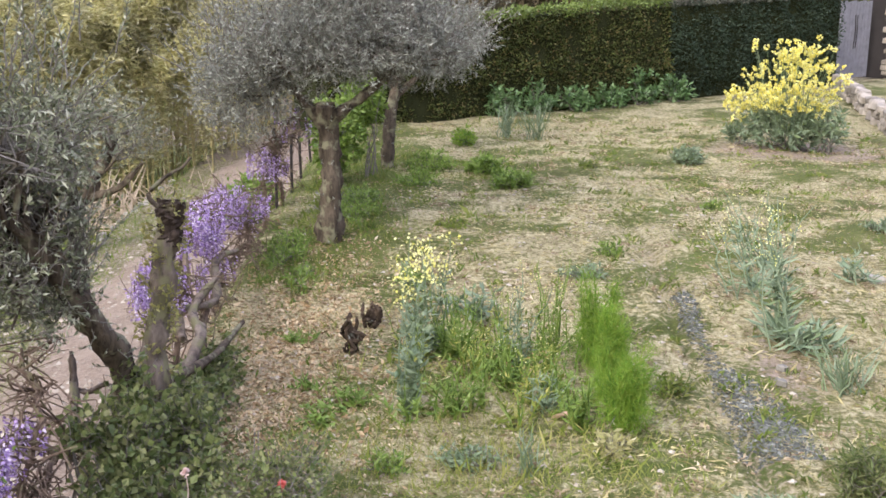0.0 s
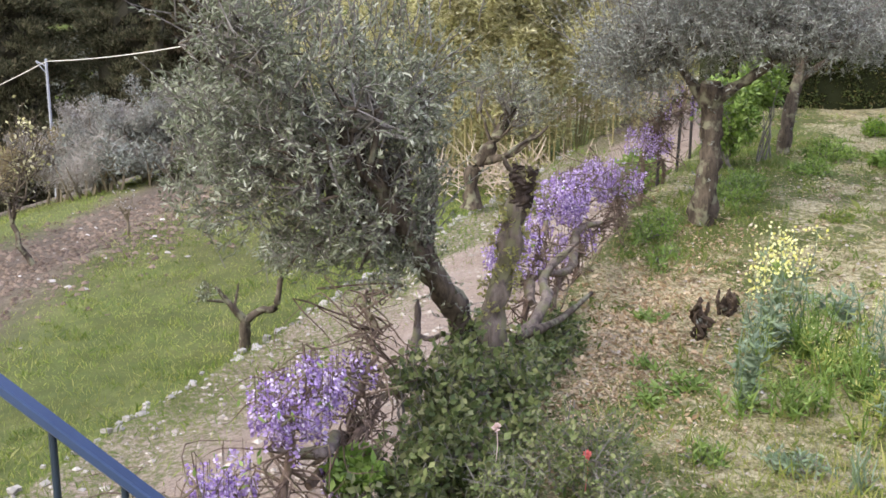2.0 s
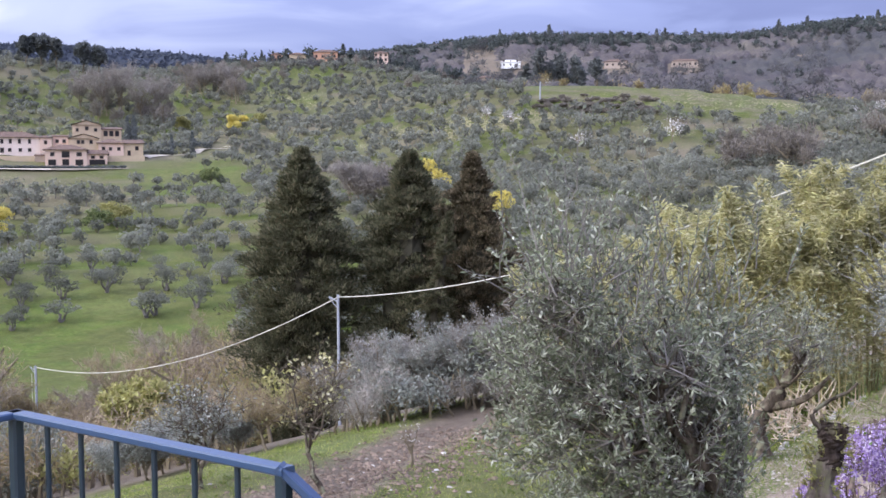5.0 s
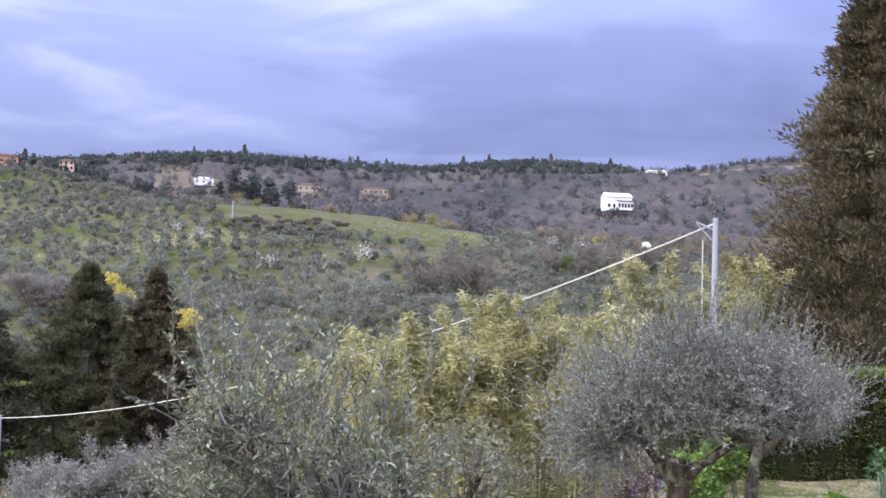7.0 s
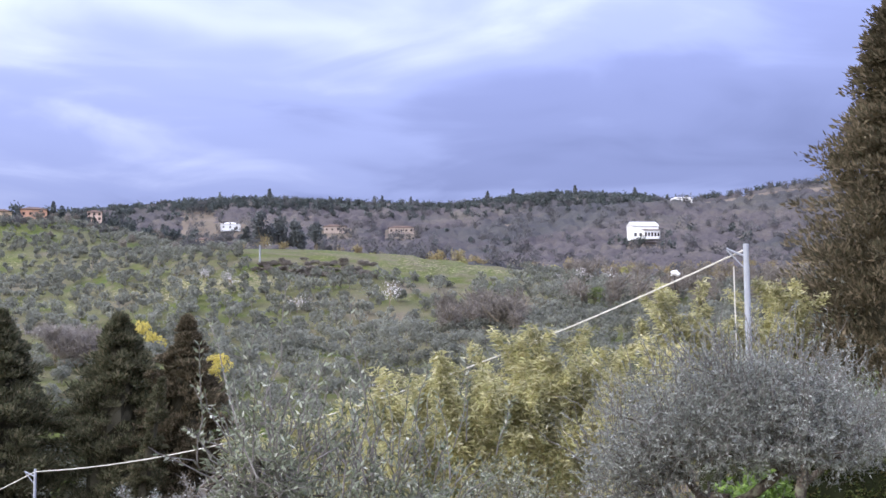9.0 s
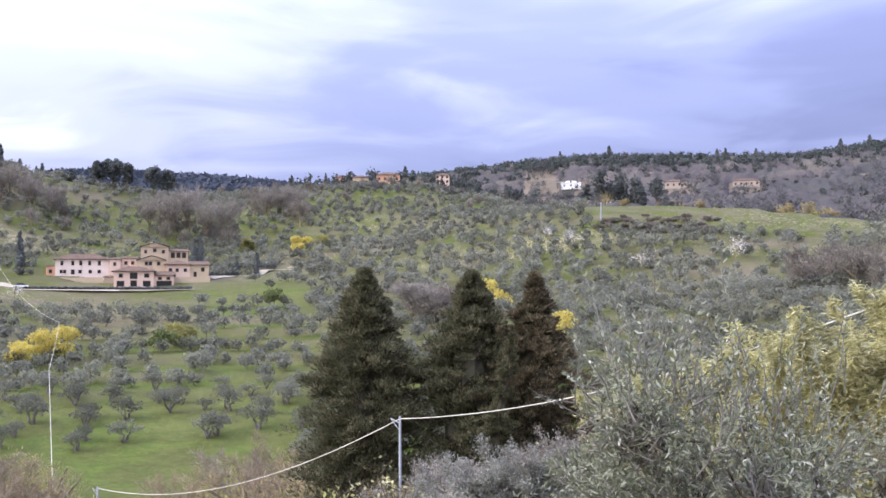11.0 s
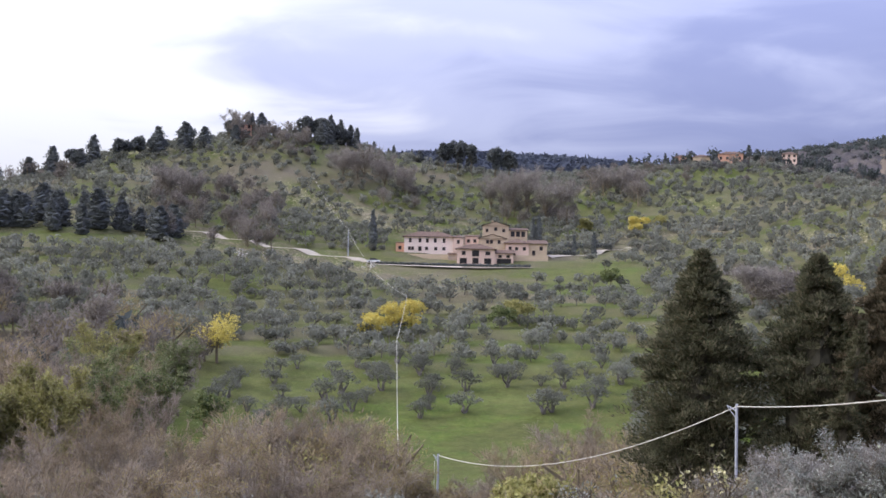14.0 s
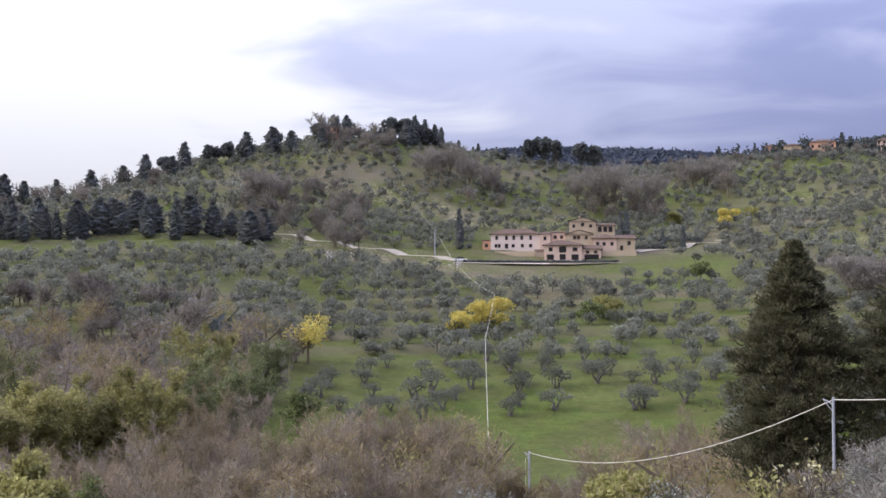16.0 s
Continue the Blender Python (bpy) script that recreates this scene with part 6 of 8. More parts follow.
for i, (x, y, s) in enumerate(((4.66, 11.55, 0.5), (3.0, 9.3, 0.35), (2.9, 9.0, 0.3), (3.9, 9.1, 0.35))):
    o_ = tagged(new("garden_stone", PALE[i]), "pale stone lying in the dry lawn", "stone", "garden stones")
    o_.matrix_basis = pose(*on_ground(x, y, 0.02), 5, 8, 40 * i) @ Matrix.Diagonal((s, s, s, 1))

# ---------------------------------------------------------------- bamboo and thickets below the garden


def bamboo(at, h, w, seed, n=620, label="yellow-green bamboo clump with feathery arching tops"):
    rng = np.random.default_rng(seed)
    p0 = on_ground(*at)
    ob = thing("bamboo_clump", label, "bamboo", "bamboo grove", at=p0)
    lv = Geo()
    cane = plain_material("bamboo_cane", (0.36, 0.30, 0.14), 0.5, 0.2, 3)
    for _ in range(26):
        a = rng.normal(size=2) * w * 0.34
        hh = h * rng.uniform(0.68, 1.0)
        d = rng.normal(size=2) * w * 0.3
        P = np.array([[a[0], a[1], 0], [a[0] + d[0] * 0.2, a[1] + d[1] * 0.2, hh * 0.5], [a[0] + d[0] * 0.6, a[1] + d[1] * 0.6, hh * 0.85], [a[0] + d[0] * 1.2, a[1] + d[1] * 1.2, hh]])
        L = smooth_line(P, 5)
        cul = Geo()
        cul.tube(L, np.linspace(0.02, 0.004, len(L)), 5, cap=False)
        part("culm", cul, cane, ob)
        m = n
        t = rng.uniform(0.02, 1, m) ** 0.62
        Q = np.stack([np.interp(t, np.linspace(0, 1, len(L)), L[:, k]) for k in range(3)], 1)
        Q += rng.normal(size=(m, 3)) * [w * 0.075, w * 0.075, 0.14] * (1.35 - 0.85 * t)[:, None]
        D = unit(rng.normal(size=(m, 3)) * [0.7, 0.7, 0.4] + [*(d * 0.5), -0.05 + 0.0 * hh])
        lv.leaves(Q, D, unit(np.cross(D, rng.normal(size=(m, 3)))), rng.uniform(0.12, 0.26, m), 0.046, -0.05)
    part("foliage", lv, M_BAMBOO, ob)


def polar(b, r):
    return (0.3 - math.sin(radians(b)) * r, -0.2 + math.cos(radians(b)) * r)


for i, (b, r, top, w) in enumerate(((25.5, 30, -2.6, 1.9), (22.3, 28, -1.6, 2.0), (19.6, 26.5, -0.9, 2.0), (17.4, 27, 1.3, 1.8), (14.9, 27, -0.5, 1.9), (12.6, 29, 0.4, 2.2), (9.0, 33, 3.1, 1.7), (7.0, 34, 1.2, 1.8), (4.0, 34, 3.1, 1.7), (21.0, 32, -1.4, 2.2), (27.5, 34, -3.6, 2.2))):
    x, y = polar(b, r)
    bamboo((x, y), 3.2 + r * math.tan(radians(top)) - height1(x, y), w, 200 + i, 480)
dry_ = thing("dry_cane_heap", "heap of cut dry bamboo canes and straw", "cane heap", at=on_ground(*polar(16.5, 24)))
g_ = Geo()
r_ = np.random.default_rng(215)
for k in range(420):
    a = np.array([r_.normal() * 1.3, r_.normal() * 0.7, abs(r_.normal()) * 0.25])
    d = unit(r_.normal(size=3) * [1, 1, 0.5] + [0, 0, 0.35]) * r_.uniform(0.4, 1.1)
    g_.sticks(a[None], (a + d)[None], 0.014, 0.006)
part("cane_litter", g_, M_DRYLEAF, dry_)

# pale leaning olive trunk and twiggy olive between fence and bamboo
olive_tree("olive_tree", "slim olive tree leaning beyond the track", [[(-5.9, 17.6, -1.3), (-5.9, 17.6, -0.7), (-5.6, 17.7, -0.2), (-5.3, 17.9, 0.4)], [(-5.75, 17.65, -0.5), (-5.2, 17.6, -0.3), (-4.8, 17.7, 0.1)]],
           [[0.16, 0.12, 0.1, 0.06], [0.07, 0.05, 0.03]], [((-5.5, 17.9, 0.9), (0.9, 0.9, 0.6)), ((-4.9, 17.8, 0.5), (0.6, 0.7, 0.5))], 420, 9, (0.065, 0.017), M_OLIVE, 24, gaps=0.4, limbs=6)


def bare_tree(name, label, at, h, w, seed, mat_leaf=None, n_twig=260, leaf=(0.1, 0.05), per=3, group="", trunks=2, cat="tree", twig_r=0.012, bark=None, low=0.3):
    """A mostly leafless tree: forking limbs, a haze of twigs, few young leaves."""
    rng = np.random.default_rng(seed)
    ob = thing(name, label, cat, group, at=on_ground(*at, -0.05))
    wood, tw, lv = Geo(), Geo(), Geo()
    tips = []
    for q in range(trunks):
        a = np.append(rng.normal(size=2) * w * 0.04, 0)
        fork = np.array([*(rng.normal(size=2) * w * 0.08), h * rng.uniform(low * 0.7, low * 1.2)])
        r0 = h * 0.016 + 0.02
        wood.tube(wander(a, fork, 5, 0.05, rng), np.linspace(r0, r0 * 0.75, 5), 7, 0.1)
        for k in range(5):
            an = rng.uniform(0, 6.28)
            e = np.array([math.cos(an) * w * 0.4 * rng.uniform(0.3, 1), math.sin(an) * w * 0.4 * rng.uniform(0.3, 1), h * rng.uniform(0.65, 0.98)])
            L = wander(fork, e, 7, 0.07, rng)
            wood.tube(L, np.linspace(r0 * 0.55, r0 * 0.12, 7), 5)
            for _ in range(5):
                i = rng.integers(2, 7)
                e2 = L[i] + np.array([*(rng.normal(size=2) * w * 0.2), abs(rng.normal()) * h * 0.14])
                L2 = wander(L[i], e2, 4, 0.1, rng)
                wood.tube(L2, np.linspace(r0 * 0.2, r0 * 0.07, 4), 4, cap=False)
                tips += list(L2[1:])
            tips += list(L[3:])
    T = np.array(tips)
    i = rng.integers(0, len(T), n_twig * 3)
    A = T[i]
    ln = w * 0.15 * rng.uniform(0.5, 1.4, len(i))
    D = unit(rng.normal(size=(len(i), 3)) * [1, 1, 0.7] + [0, 0, 0.7])
    B = A + D * ln[:, None]
    tw.sticks(A, B, twig_r, twig_r * 0.4)
    part("trunk", wood, bark or M_BARE, ob)
    part("twig_haze", tw, bark or M_BARE, ob)
    if mat_leaf is not None:
        j = rng.integers(0, len(A), n_twig * per)
        P = A[j] + (B - A)[j] * rng.uniform(0.2, 1.0, (len(j), 1))
        D = unit(rng.normal(size=P.shape))
        lv.leaves(P, D, unit(np.cross(D, rng.normal(size=P.shape))), leaf[0] * rng.uniform(0.6, 1.3, len(j)), leaf[1])
        part("foliage", lv, mat_leaf, ob)
    return ob


M_TWIGS_WARM = leaf_material("warm_bare_twigs", [(0.245, 0.185, 0.125), (0.34, 0.263, 0.178), (0.42, 0.337, 0.235), (0.285, 0.233, 0.165)], 0.95, 0.05, 0.3, 0.7, 0.12)
M_TWIGS_PALE = leaf_material("pale_bare_twigs", [(0.215, 0.187, 0.158), (0.295, 0.262, 0.226), (0.365, 0.328, 0.288), (0.25, 0.226, 0.193)], 0.95, 0.05, 0.3, 0.6, 0.3)
M_TWIGS_GREY = leaf_material("grey_bare_twigs", [(0.22, 0.175, 0.135), (0.31, 0.255, 0.20), (0.39, 0.335, 0.265), (0.27, 0.225, 0.175)], 0.95, 0.05, 0.3, 0.7, 0.12)


def wood_tree(name, label, at, h, w, seed, twig_mat, leaf_mat, leaf, buds, group, fine=0.03, many=30):
    """A broad-crowned tree of the wood: limbs rising like a vase, branches, fine twigs and buds or young leaves."""
    rng = np.random.default_rng(seed)
    ob = thing(name, label, "tree", group, at=on_ground(*at, -0.05))
    wood, tw, lv = Geo(), Geo(), Geo()
    r0 = h * 0.011 + 0.03
    fork = np.array([*(rng.normal(size=2) * w * 0.04), h * rng.uniform(0.16, 0.28)])
    wood.tube(wander((0, 0, 0), fork, 5, 0.05, rng), np.linspace(r0, r0 * 0.8, 5), 7, 0.1)
    A, T, N = [], [], []
    turn = rng.uniform(0, 6.28)
    for k in range(9):
        an = turn + k * 0.698 + rng.normal() * 0.2
        u = rng.uniform(0.3, 1.0) ** 0.7
        tip = np.array([math.cos(an) * w * 0.43 * u, math.sin(an) * w * 0.43 * u, h * rng.uniform(0.74, 0.96) * (1.02 - 0.22 * u)])
        t = np.linspace(0, 1, 9)[:, None]
        c = fork + (tip - fork) * [0.3, 0.3, 0.6]
        L = fork * (1 - t) ** 2 + 2 * c * t * (1 - t) + tip * t * t + rng.normal(size=(9, 3)) * w * 0.008
        wood.tube(L, np.linspace(r0 * 0.6, r0 * 0.1, 9), 5)
        G = unit(np.gradient(L, axis=0))
        for i in range(2, 9):
            for _ in range(2):
                way = unit(G[i] * 0.6 + rng.normal(size=3) * [0.6, 0.6, 0.35] + [0, 0, 0.35])
                ln = w * 0.24 * rng.uniform(0.5, 1.2) * (1.15 - 0.06 * i)
                A.append(L[i]), T.append(way), N.append(ln)
    A, T, N = np.array(A), np.array(T), np.array(N)
    wood.sticks(A, A + T * N[:, None], r0 * 0.16, r0 * 0.05)
    i = np.repeat(np.arange(len(A)), many)
    P = A[i] + T[i] * (N[i] * rng.uniform(0.1, 1.0, len(i)))[:, None]
    D = unit(T[i] * 0.6 + rng.normal(size=(len(i), 3)) * 0.6 + [0, 0, 0.3])
    ln = w * 0.085 * rng.uniform(0.5, 1.4, len(i))
    tw.leaves(P, D, unit(np.cross(D, rng.normal(size=D.shape))), ln, fine, 0.04)
    j = np.repeat(np.arange(len(i)), buds)
    Q = P[j] + D[j] * (ln[j] * rng.uniform(0.1, 1.05, len(j)))[:, None] + rng.normal(size=(len(j), 3)) * leaf[0] * 0.5
    E = unit(rng.normal(size=Q.shape) + [0, 0, 0.2])
    lv.leaves(Q, E, unit(np.cross(E, rng.normal(size=Q.shape))), leaf[0] * rng.uniform(0.6, 1.3, len(j)), leaf[1])
    part("trunk", wood, M_BARE, ob)
    part("twig_haze", tw, twig_mat, ob)
    if buds:
        part("foliage", lv, leaf_mat, ob)
    return ob


def fork_tree():
    """The small pruned tree on the slope below the track."""
    base = np.array([-6.92, 11.82, -2.12])
    ob = thing("pruned_tree", "small pruned fruit tree with two bare forks", "fruit tree", at=tuple(base))
    g, lv = Geo(), Geo()
    for pts, rad in (([(-6.92, 11.82, -2.3), (-6.9, 11.84, -1.9), (-6.89, 11.84, -1.65)], [0.10, 0.075, 0.07]),
                     ([(-6.89, 11.84, -1.68), (-6.72, 11.95, -1.54), (-6.55, 12.03, -1.5), (-6.48, 12.08, -1.1)], [0.06, 0.05, 0.045, 0.035]),
                     ([(-6.89, 11.84, -1.68), (-7.0, 11.76, -1.5), (-7.08, 11.72, -1.38), (-7.2, 11.66, -1.2)], [0.055, 0.045, 0.035, 0.02]),
                     ([(-7.06, 11.73, -1.4), (-7.3, 11.6, -1.38)], [0.03, 0.015]), ([(-7.0, 11.76, -1.5), (-7.0, 11.9, -1.2)], [0.025, 0.01])):
        P = smooth_line(np.array(pts) - base, 5)
        g.tube(P, np.interp(np.linspace(0, 1, len(P)), np.linspace(0, 1, len(rad)), rad), 8, 0.12)
    crown(lv, g, [(np.array([-7.3, 11.6, -1.25]) - base, np.array([0.25, 0.25, 0.2]))], 40, 4, 0.25, (0.06, 0.02), 5, gaps=0.1)
    crown(lv, g, [(np.array([-6.45, 12.1, -0.75]) - base, np.array([0.35, 0.35, 0.35]))], 130, 6, 0.28, (0.08, 0.02), 6, gaps=0.1)
    part("trunk", g, M_BARK, ob, smooth=True)
    part("foliage", lv, M_OLIVE, ob)


fork_tree()
bare_tree("fruit_tree", "young fruit tree with sparse yellowing leaves", (-14.95, 17.1), 3.0, 2.6, 301, M_BAMBOO, 90, (0.11, 0.07), 2, trunks=1, cat="fruit tree", low=0.25, twig_r=0.008, bark=M_BARK)
bare_tree("fruit_tree", "grey young tree with two thin trunks", (-19.0, 17.3), 2.6, 2.4, 302, M_OLIVE_GREY, 160, (0.12, 0.04), 5, cat="fruit tree", low=0.4, twig_r=0.008, bark=M_BARK)
bare_tree("sapling", "thin bare sapling on the tilled strip", (-14.6, 19.6), 1.1, 0.8, 303, M_BLOSSOM, 30, (0.05, 0.03), 2, trunks=1, cat="sapling", twig_r=0.005)
for i, (b, r, top, w, k) in enumerate(((38.6, 36, -7.4, 3.2, 0), (36.3, 35, -6.9, 3.2, 1), (34.0, 35, -6.3, 3.0, 0), (31.6, 36, -6.0, 3.0, 0), (29.0, 36, -5.4, 3.0, 1), (41.0, 37, -9.0, 2.6, 2), (44.5, 38, -10.3, 2.8, 2), (27.0, 40, -4.6, 3.2, 1), (48.0, 40, -11.0, 3.0, 1), (50.5, 38, -11.6, 2.6, 1))):
    x, y = polar(b, r)
    z0_ = height1(x, y)
    h_ = 3.22 + r * math.tan(radians(top)) - z0_
    if k == 2:
        wood_tree("grey_shrub", "bare brown shrub with a few ochre buds", (x, y), h_, w * 1.3, 310 + i, M_TWIGS_WARM, M_BUD, (0.09, 0.05), 1, "grey shrubs below the meadow", 0.014, 24)
    else:
        lab_ = ("leafless grey-pink shrub with pale buds", "grey-green willowy shrub with narrow leaves")[k]
        for q, (dx, dy, f) in enumerate(((0, 0, 1.0), (1.3, 0.6, 0.8), (-1.2, -0.5, 0.78))):
            wood_tree("grey_shrub", lab_, (x + dx, y + dy), h_ * f, w * 0.95, 310 + i + 40 * q, M_TWIGS_PALE, (M_BLOSSOM_GREY, M_OLIVE_GREY)[k], ((0.075, 0.04), (0.10, 0.03))[k], (1, 2)[k], "grey shrubs below the meadow", 0.012, 26)

# ---------------------------------------------------------------- poles and cables


def pole(at, top_z, label, r=0.12, bracket=True, wire=True):
    z0 = height1(*at)
    ob = thing("utility_pole", label, "utility pole", "utility poles", at=(at[0], at[1], z0))
    g = Geo()
    g.tube([(0, 0, -0.3), (0, 0, (top_z - z0) * 0.5), (0, 0, top_z - z0)], [r * 1.35, r * 1.15, r], 12)
    part("shaft", g, M_CONCRETE, ob, smooth=True)
    if bracket:
        h = Geo()
        h.tube([(0, 0, top_z - z0 - 0.35), (-0.5, -0.1, top_z - z0 - 0.12)], 0.03, 6)
        h.tube([(0, 0, top_z - z0 - 0.7), (-0.5, -0.1, top_z - z0 - 0.15)], 0.02, 6)
        part("bracket", h, M_CONCRETE, ob)
    if bracket and wire:
        d = Geo()
        d.tube([(-0.3, -r * 1.4, -0.3), (-0.32, -r * 1.5, top_z - z0 - 0.6)], 0.018, 5)
        part("down_wire", d, M_CABLE, ob)
    return ob


def cable(points, sag, r, label="pale overhead cable hanging between poles"):
    a = np.array(points[0])
    ob = thing("overhead_cable", label, "cable", "overhead cables", at=tuple(a))
    for p, q, s in zip(points, points[1:], sag):
        t = np.linspace(0, 1, 26)[:, None]
        P = np.array(p) + (np.array(q) - np.array(p)) * t - np.array([0, 0, 1.0]) * 4 * s * t * (1 - t)
        g = Geo()
        g.tube(P - a, r, 6)
        part("strand", g, M_CABLE, ob)


def sky_point(b, r, el):
    x, y = polar(b, r)
    return (x, y, 3.22 + r * math.tan(radians(el)))

P1, P2, P3 = sky_point(5.69, 31, 4.62), sky_point(40.75, 55, -5.9), sky_point(55.6, 88, -8.85)
pole(P1[:2], P1[2] + 0.14, "round grey concrete utility pole beside the bamboo", 0.076)
pole(P2[:2], P2[2] + 0.12, "slim grey utility pole among grey shrubs", 0.062, wire=False)
pole(P3[:2], P3[2] + 0.10, "short pale pole above the wooded valley", 0.08)
cable([P1, P2, P3], (1.25, 1.7), 0.024)
K = [sky_point(57.65, 92, -8.9), sky_point(57.85, 135, -3.1), sky_point(57.4, 232, -0.85), sky_point(60.45, 338, 2.45), sky_point(63.0, 505, 6.7)]
for k_, r_, lab_ in ((0, 0.08, "short cable pole in the valley wood"), (2, 0.06, "wooden cable pole beside the yellow tree"), (3, 0.13, "tall pole beside the villa road"), (4, 0.13, "cable pole on the hilltop")):
    pole(K[k_][:2], max(K[k_][2], height1(*K[k_][:2]) + 2.0), lab_, r_, False)
cable(K, (0.6, 0.6, 3.0, 3.5), 0.023, "long thin cable climbing to the hilltop")
pf_ = sky_point(30.3, 396, 4.95)
pole(pf_[:2], pf_[2], "tall wooden pole on the open hillside field", 0.22, False)

# ---------------------------------------------------------------- trees of the valley wood
VALLEY = [  # bearing, distance, top elevation, width, kind
    (80.2, 96, -4.4, 8, 1), (78.4, 98, -4.2, 7, 1), (76.4, 100, -4.8, 6, 1), (74.6, 98, -3.6, 7, 1), (72.3, 128, -1.4, 8, 1), (83.6, 92, -4.6, 8, 1), (81.4, 58, -7.0, 5, 1), (80.0, 52, -9.2, 4, 1),
    (86.0, 74, -6.4, 7, 0), (82.2, 80, -6.4, 7, 0), (77.6, 76, -7.0, 7, 0), (75.4, 78, -6.6, 7, 0), (73.3, 70, -5.9, 7, 0), (71.4, 72, -6.2, 6, 0), (69.6, 78, -6.5, 7, 0), (67.8, 82, -6.6, 7, 2),
    (66.0, 86, -6.9, 6, 2), (64.4, 94, -6.2, 7, 0), (62.8, 96, -5.9, 7, 0), (61.2, 96, -5.9, 7, 0), (59.6, 92, -6.6, 7, 0), (57.6, 84, -8.4, 5, 2), (55.6, 86, -9.8, 5, 2), (53.6, 88, -9.5, 5, 0), (51.4, 90, -7.6, 7, 0),
    (49.2, 92, -6.6, 7, 0), (47.4, 90, -6.2, 7, 0), (45.3, 82, -7.6, 6, 0), (50.6, 60, -9.6, 4, 1), (84.5, 60, -8.4, 6, 0), (78.6, 58, -8.9, 5, 3), (76.8, 60, -9.3, 4, 3), (74.8, 58, -8.4, 6, 0), (72.6, 58, -8.2, 6, 0),
    (70.4, 60, -9.0, 6, 0), (68.4, 60, -8.2, 6, 2), (66.2, 62, -7.8, 6, 0), (64.0, 62, -7.6, 6, 0), (61.8, 64, -7.7, 6, 0), (59.4, 64, -8.4, 6, 0), (57.0, 60, -11.2, 5, 2), (54.4, 62, -10.8, 5, 2), (52.2, 62, -10.4, 5, 0), (48.0, 60, -10.2, 5, 0),
    (83.0, 112, -3.2, 8, 0), (79.0, 116, -2.6, 8, 0), (76.0, 118, -2.4, 8, 0), (74.0, 114, -3.0, 7, 0), (70.8, 118, -3.0, 7, 0), (69.4, 122, -3.8, 5, 3), (72.9, 122, -2.2, 7, 3), (71.2, 112, -3.4, 7, 3), (81.0, 120, -2.4, 8, 3), (70.0, 100, -5.2, 6, 0), (71.8, 94, -5.0, 6, 0), (70.8, 128, -3.5, 7, 3), (69.9, 142, -2.9, 7, 3), (68.7, 160, -2.4, 6, 3)]
for i, (b, r, top, w, k) in enumerate(VALLEY):
    x, y = polar(b, r)
    h_ = max(3.22 + r * math.tan(radians(top)) - height1(x, y), 2.5)
    lab_ = ("leafless brown-grey tree in the valley wood", "tall tree breaking into yellow-green leaf", "bare shrubby tree with ochre buds", "dark green leafy tree in the valley wood")[k]
    wood_tree("valley_tree", lab_, (x, y), h_, w * 1.12, 400 + i, (M_TWIGS_WARM, M_TWIGS_GREY)[i % 2], ((M_WOOD_FAR, M_BUD)[i % 3 == 0], M_SPRING, M_BUD, M_IVY)[k], ((0.09, 0.05), (0.25, 0.15), (0.15, 0.08), (0.18, 0.11))[k], (1, 5, 2, 4)[k], "valley wood")
for i, (b, r, top, w) in enumerate(((75.0, 47, -10.3, 3.0), (67.6, 46, -10.6, 3.0), (65.6, 47, -10.4, 2.6), (58.4, 48, -10.2, 3.2), (56.2, 47, -10.6, 3.0))):
    x, y = polar(b, r)
    z0_ = height1(x, y)
    h_ = 3.22 + r * math.tan(radians(top)) - z0_
    bush("grey_shrub", "tips of grey-green olive scrub above the valley wood", "shrub", [((x, y, z0_ + h_ * 0.55), (w * 0.5, w * 0.5, h_ * 0.45)), ((x + 0.8, y, z0_ + h_ * 0.45), (w * 0.4, w * 0.4, h_ * 0.4))], 700, 9, (0.16, 0.05), M_OLIVE_GREY, 460 + i, twig=0.5, up=0.7, group="grey shrubs below the meadow", stem_mat=M_BARE)


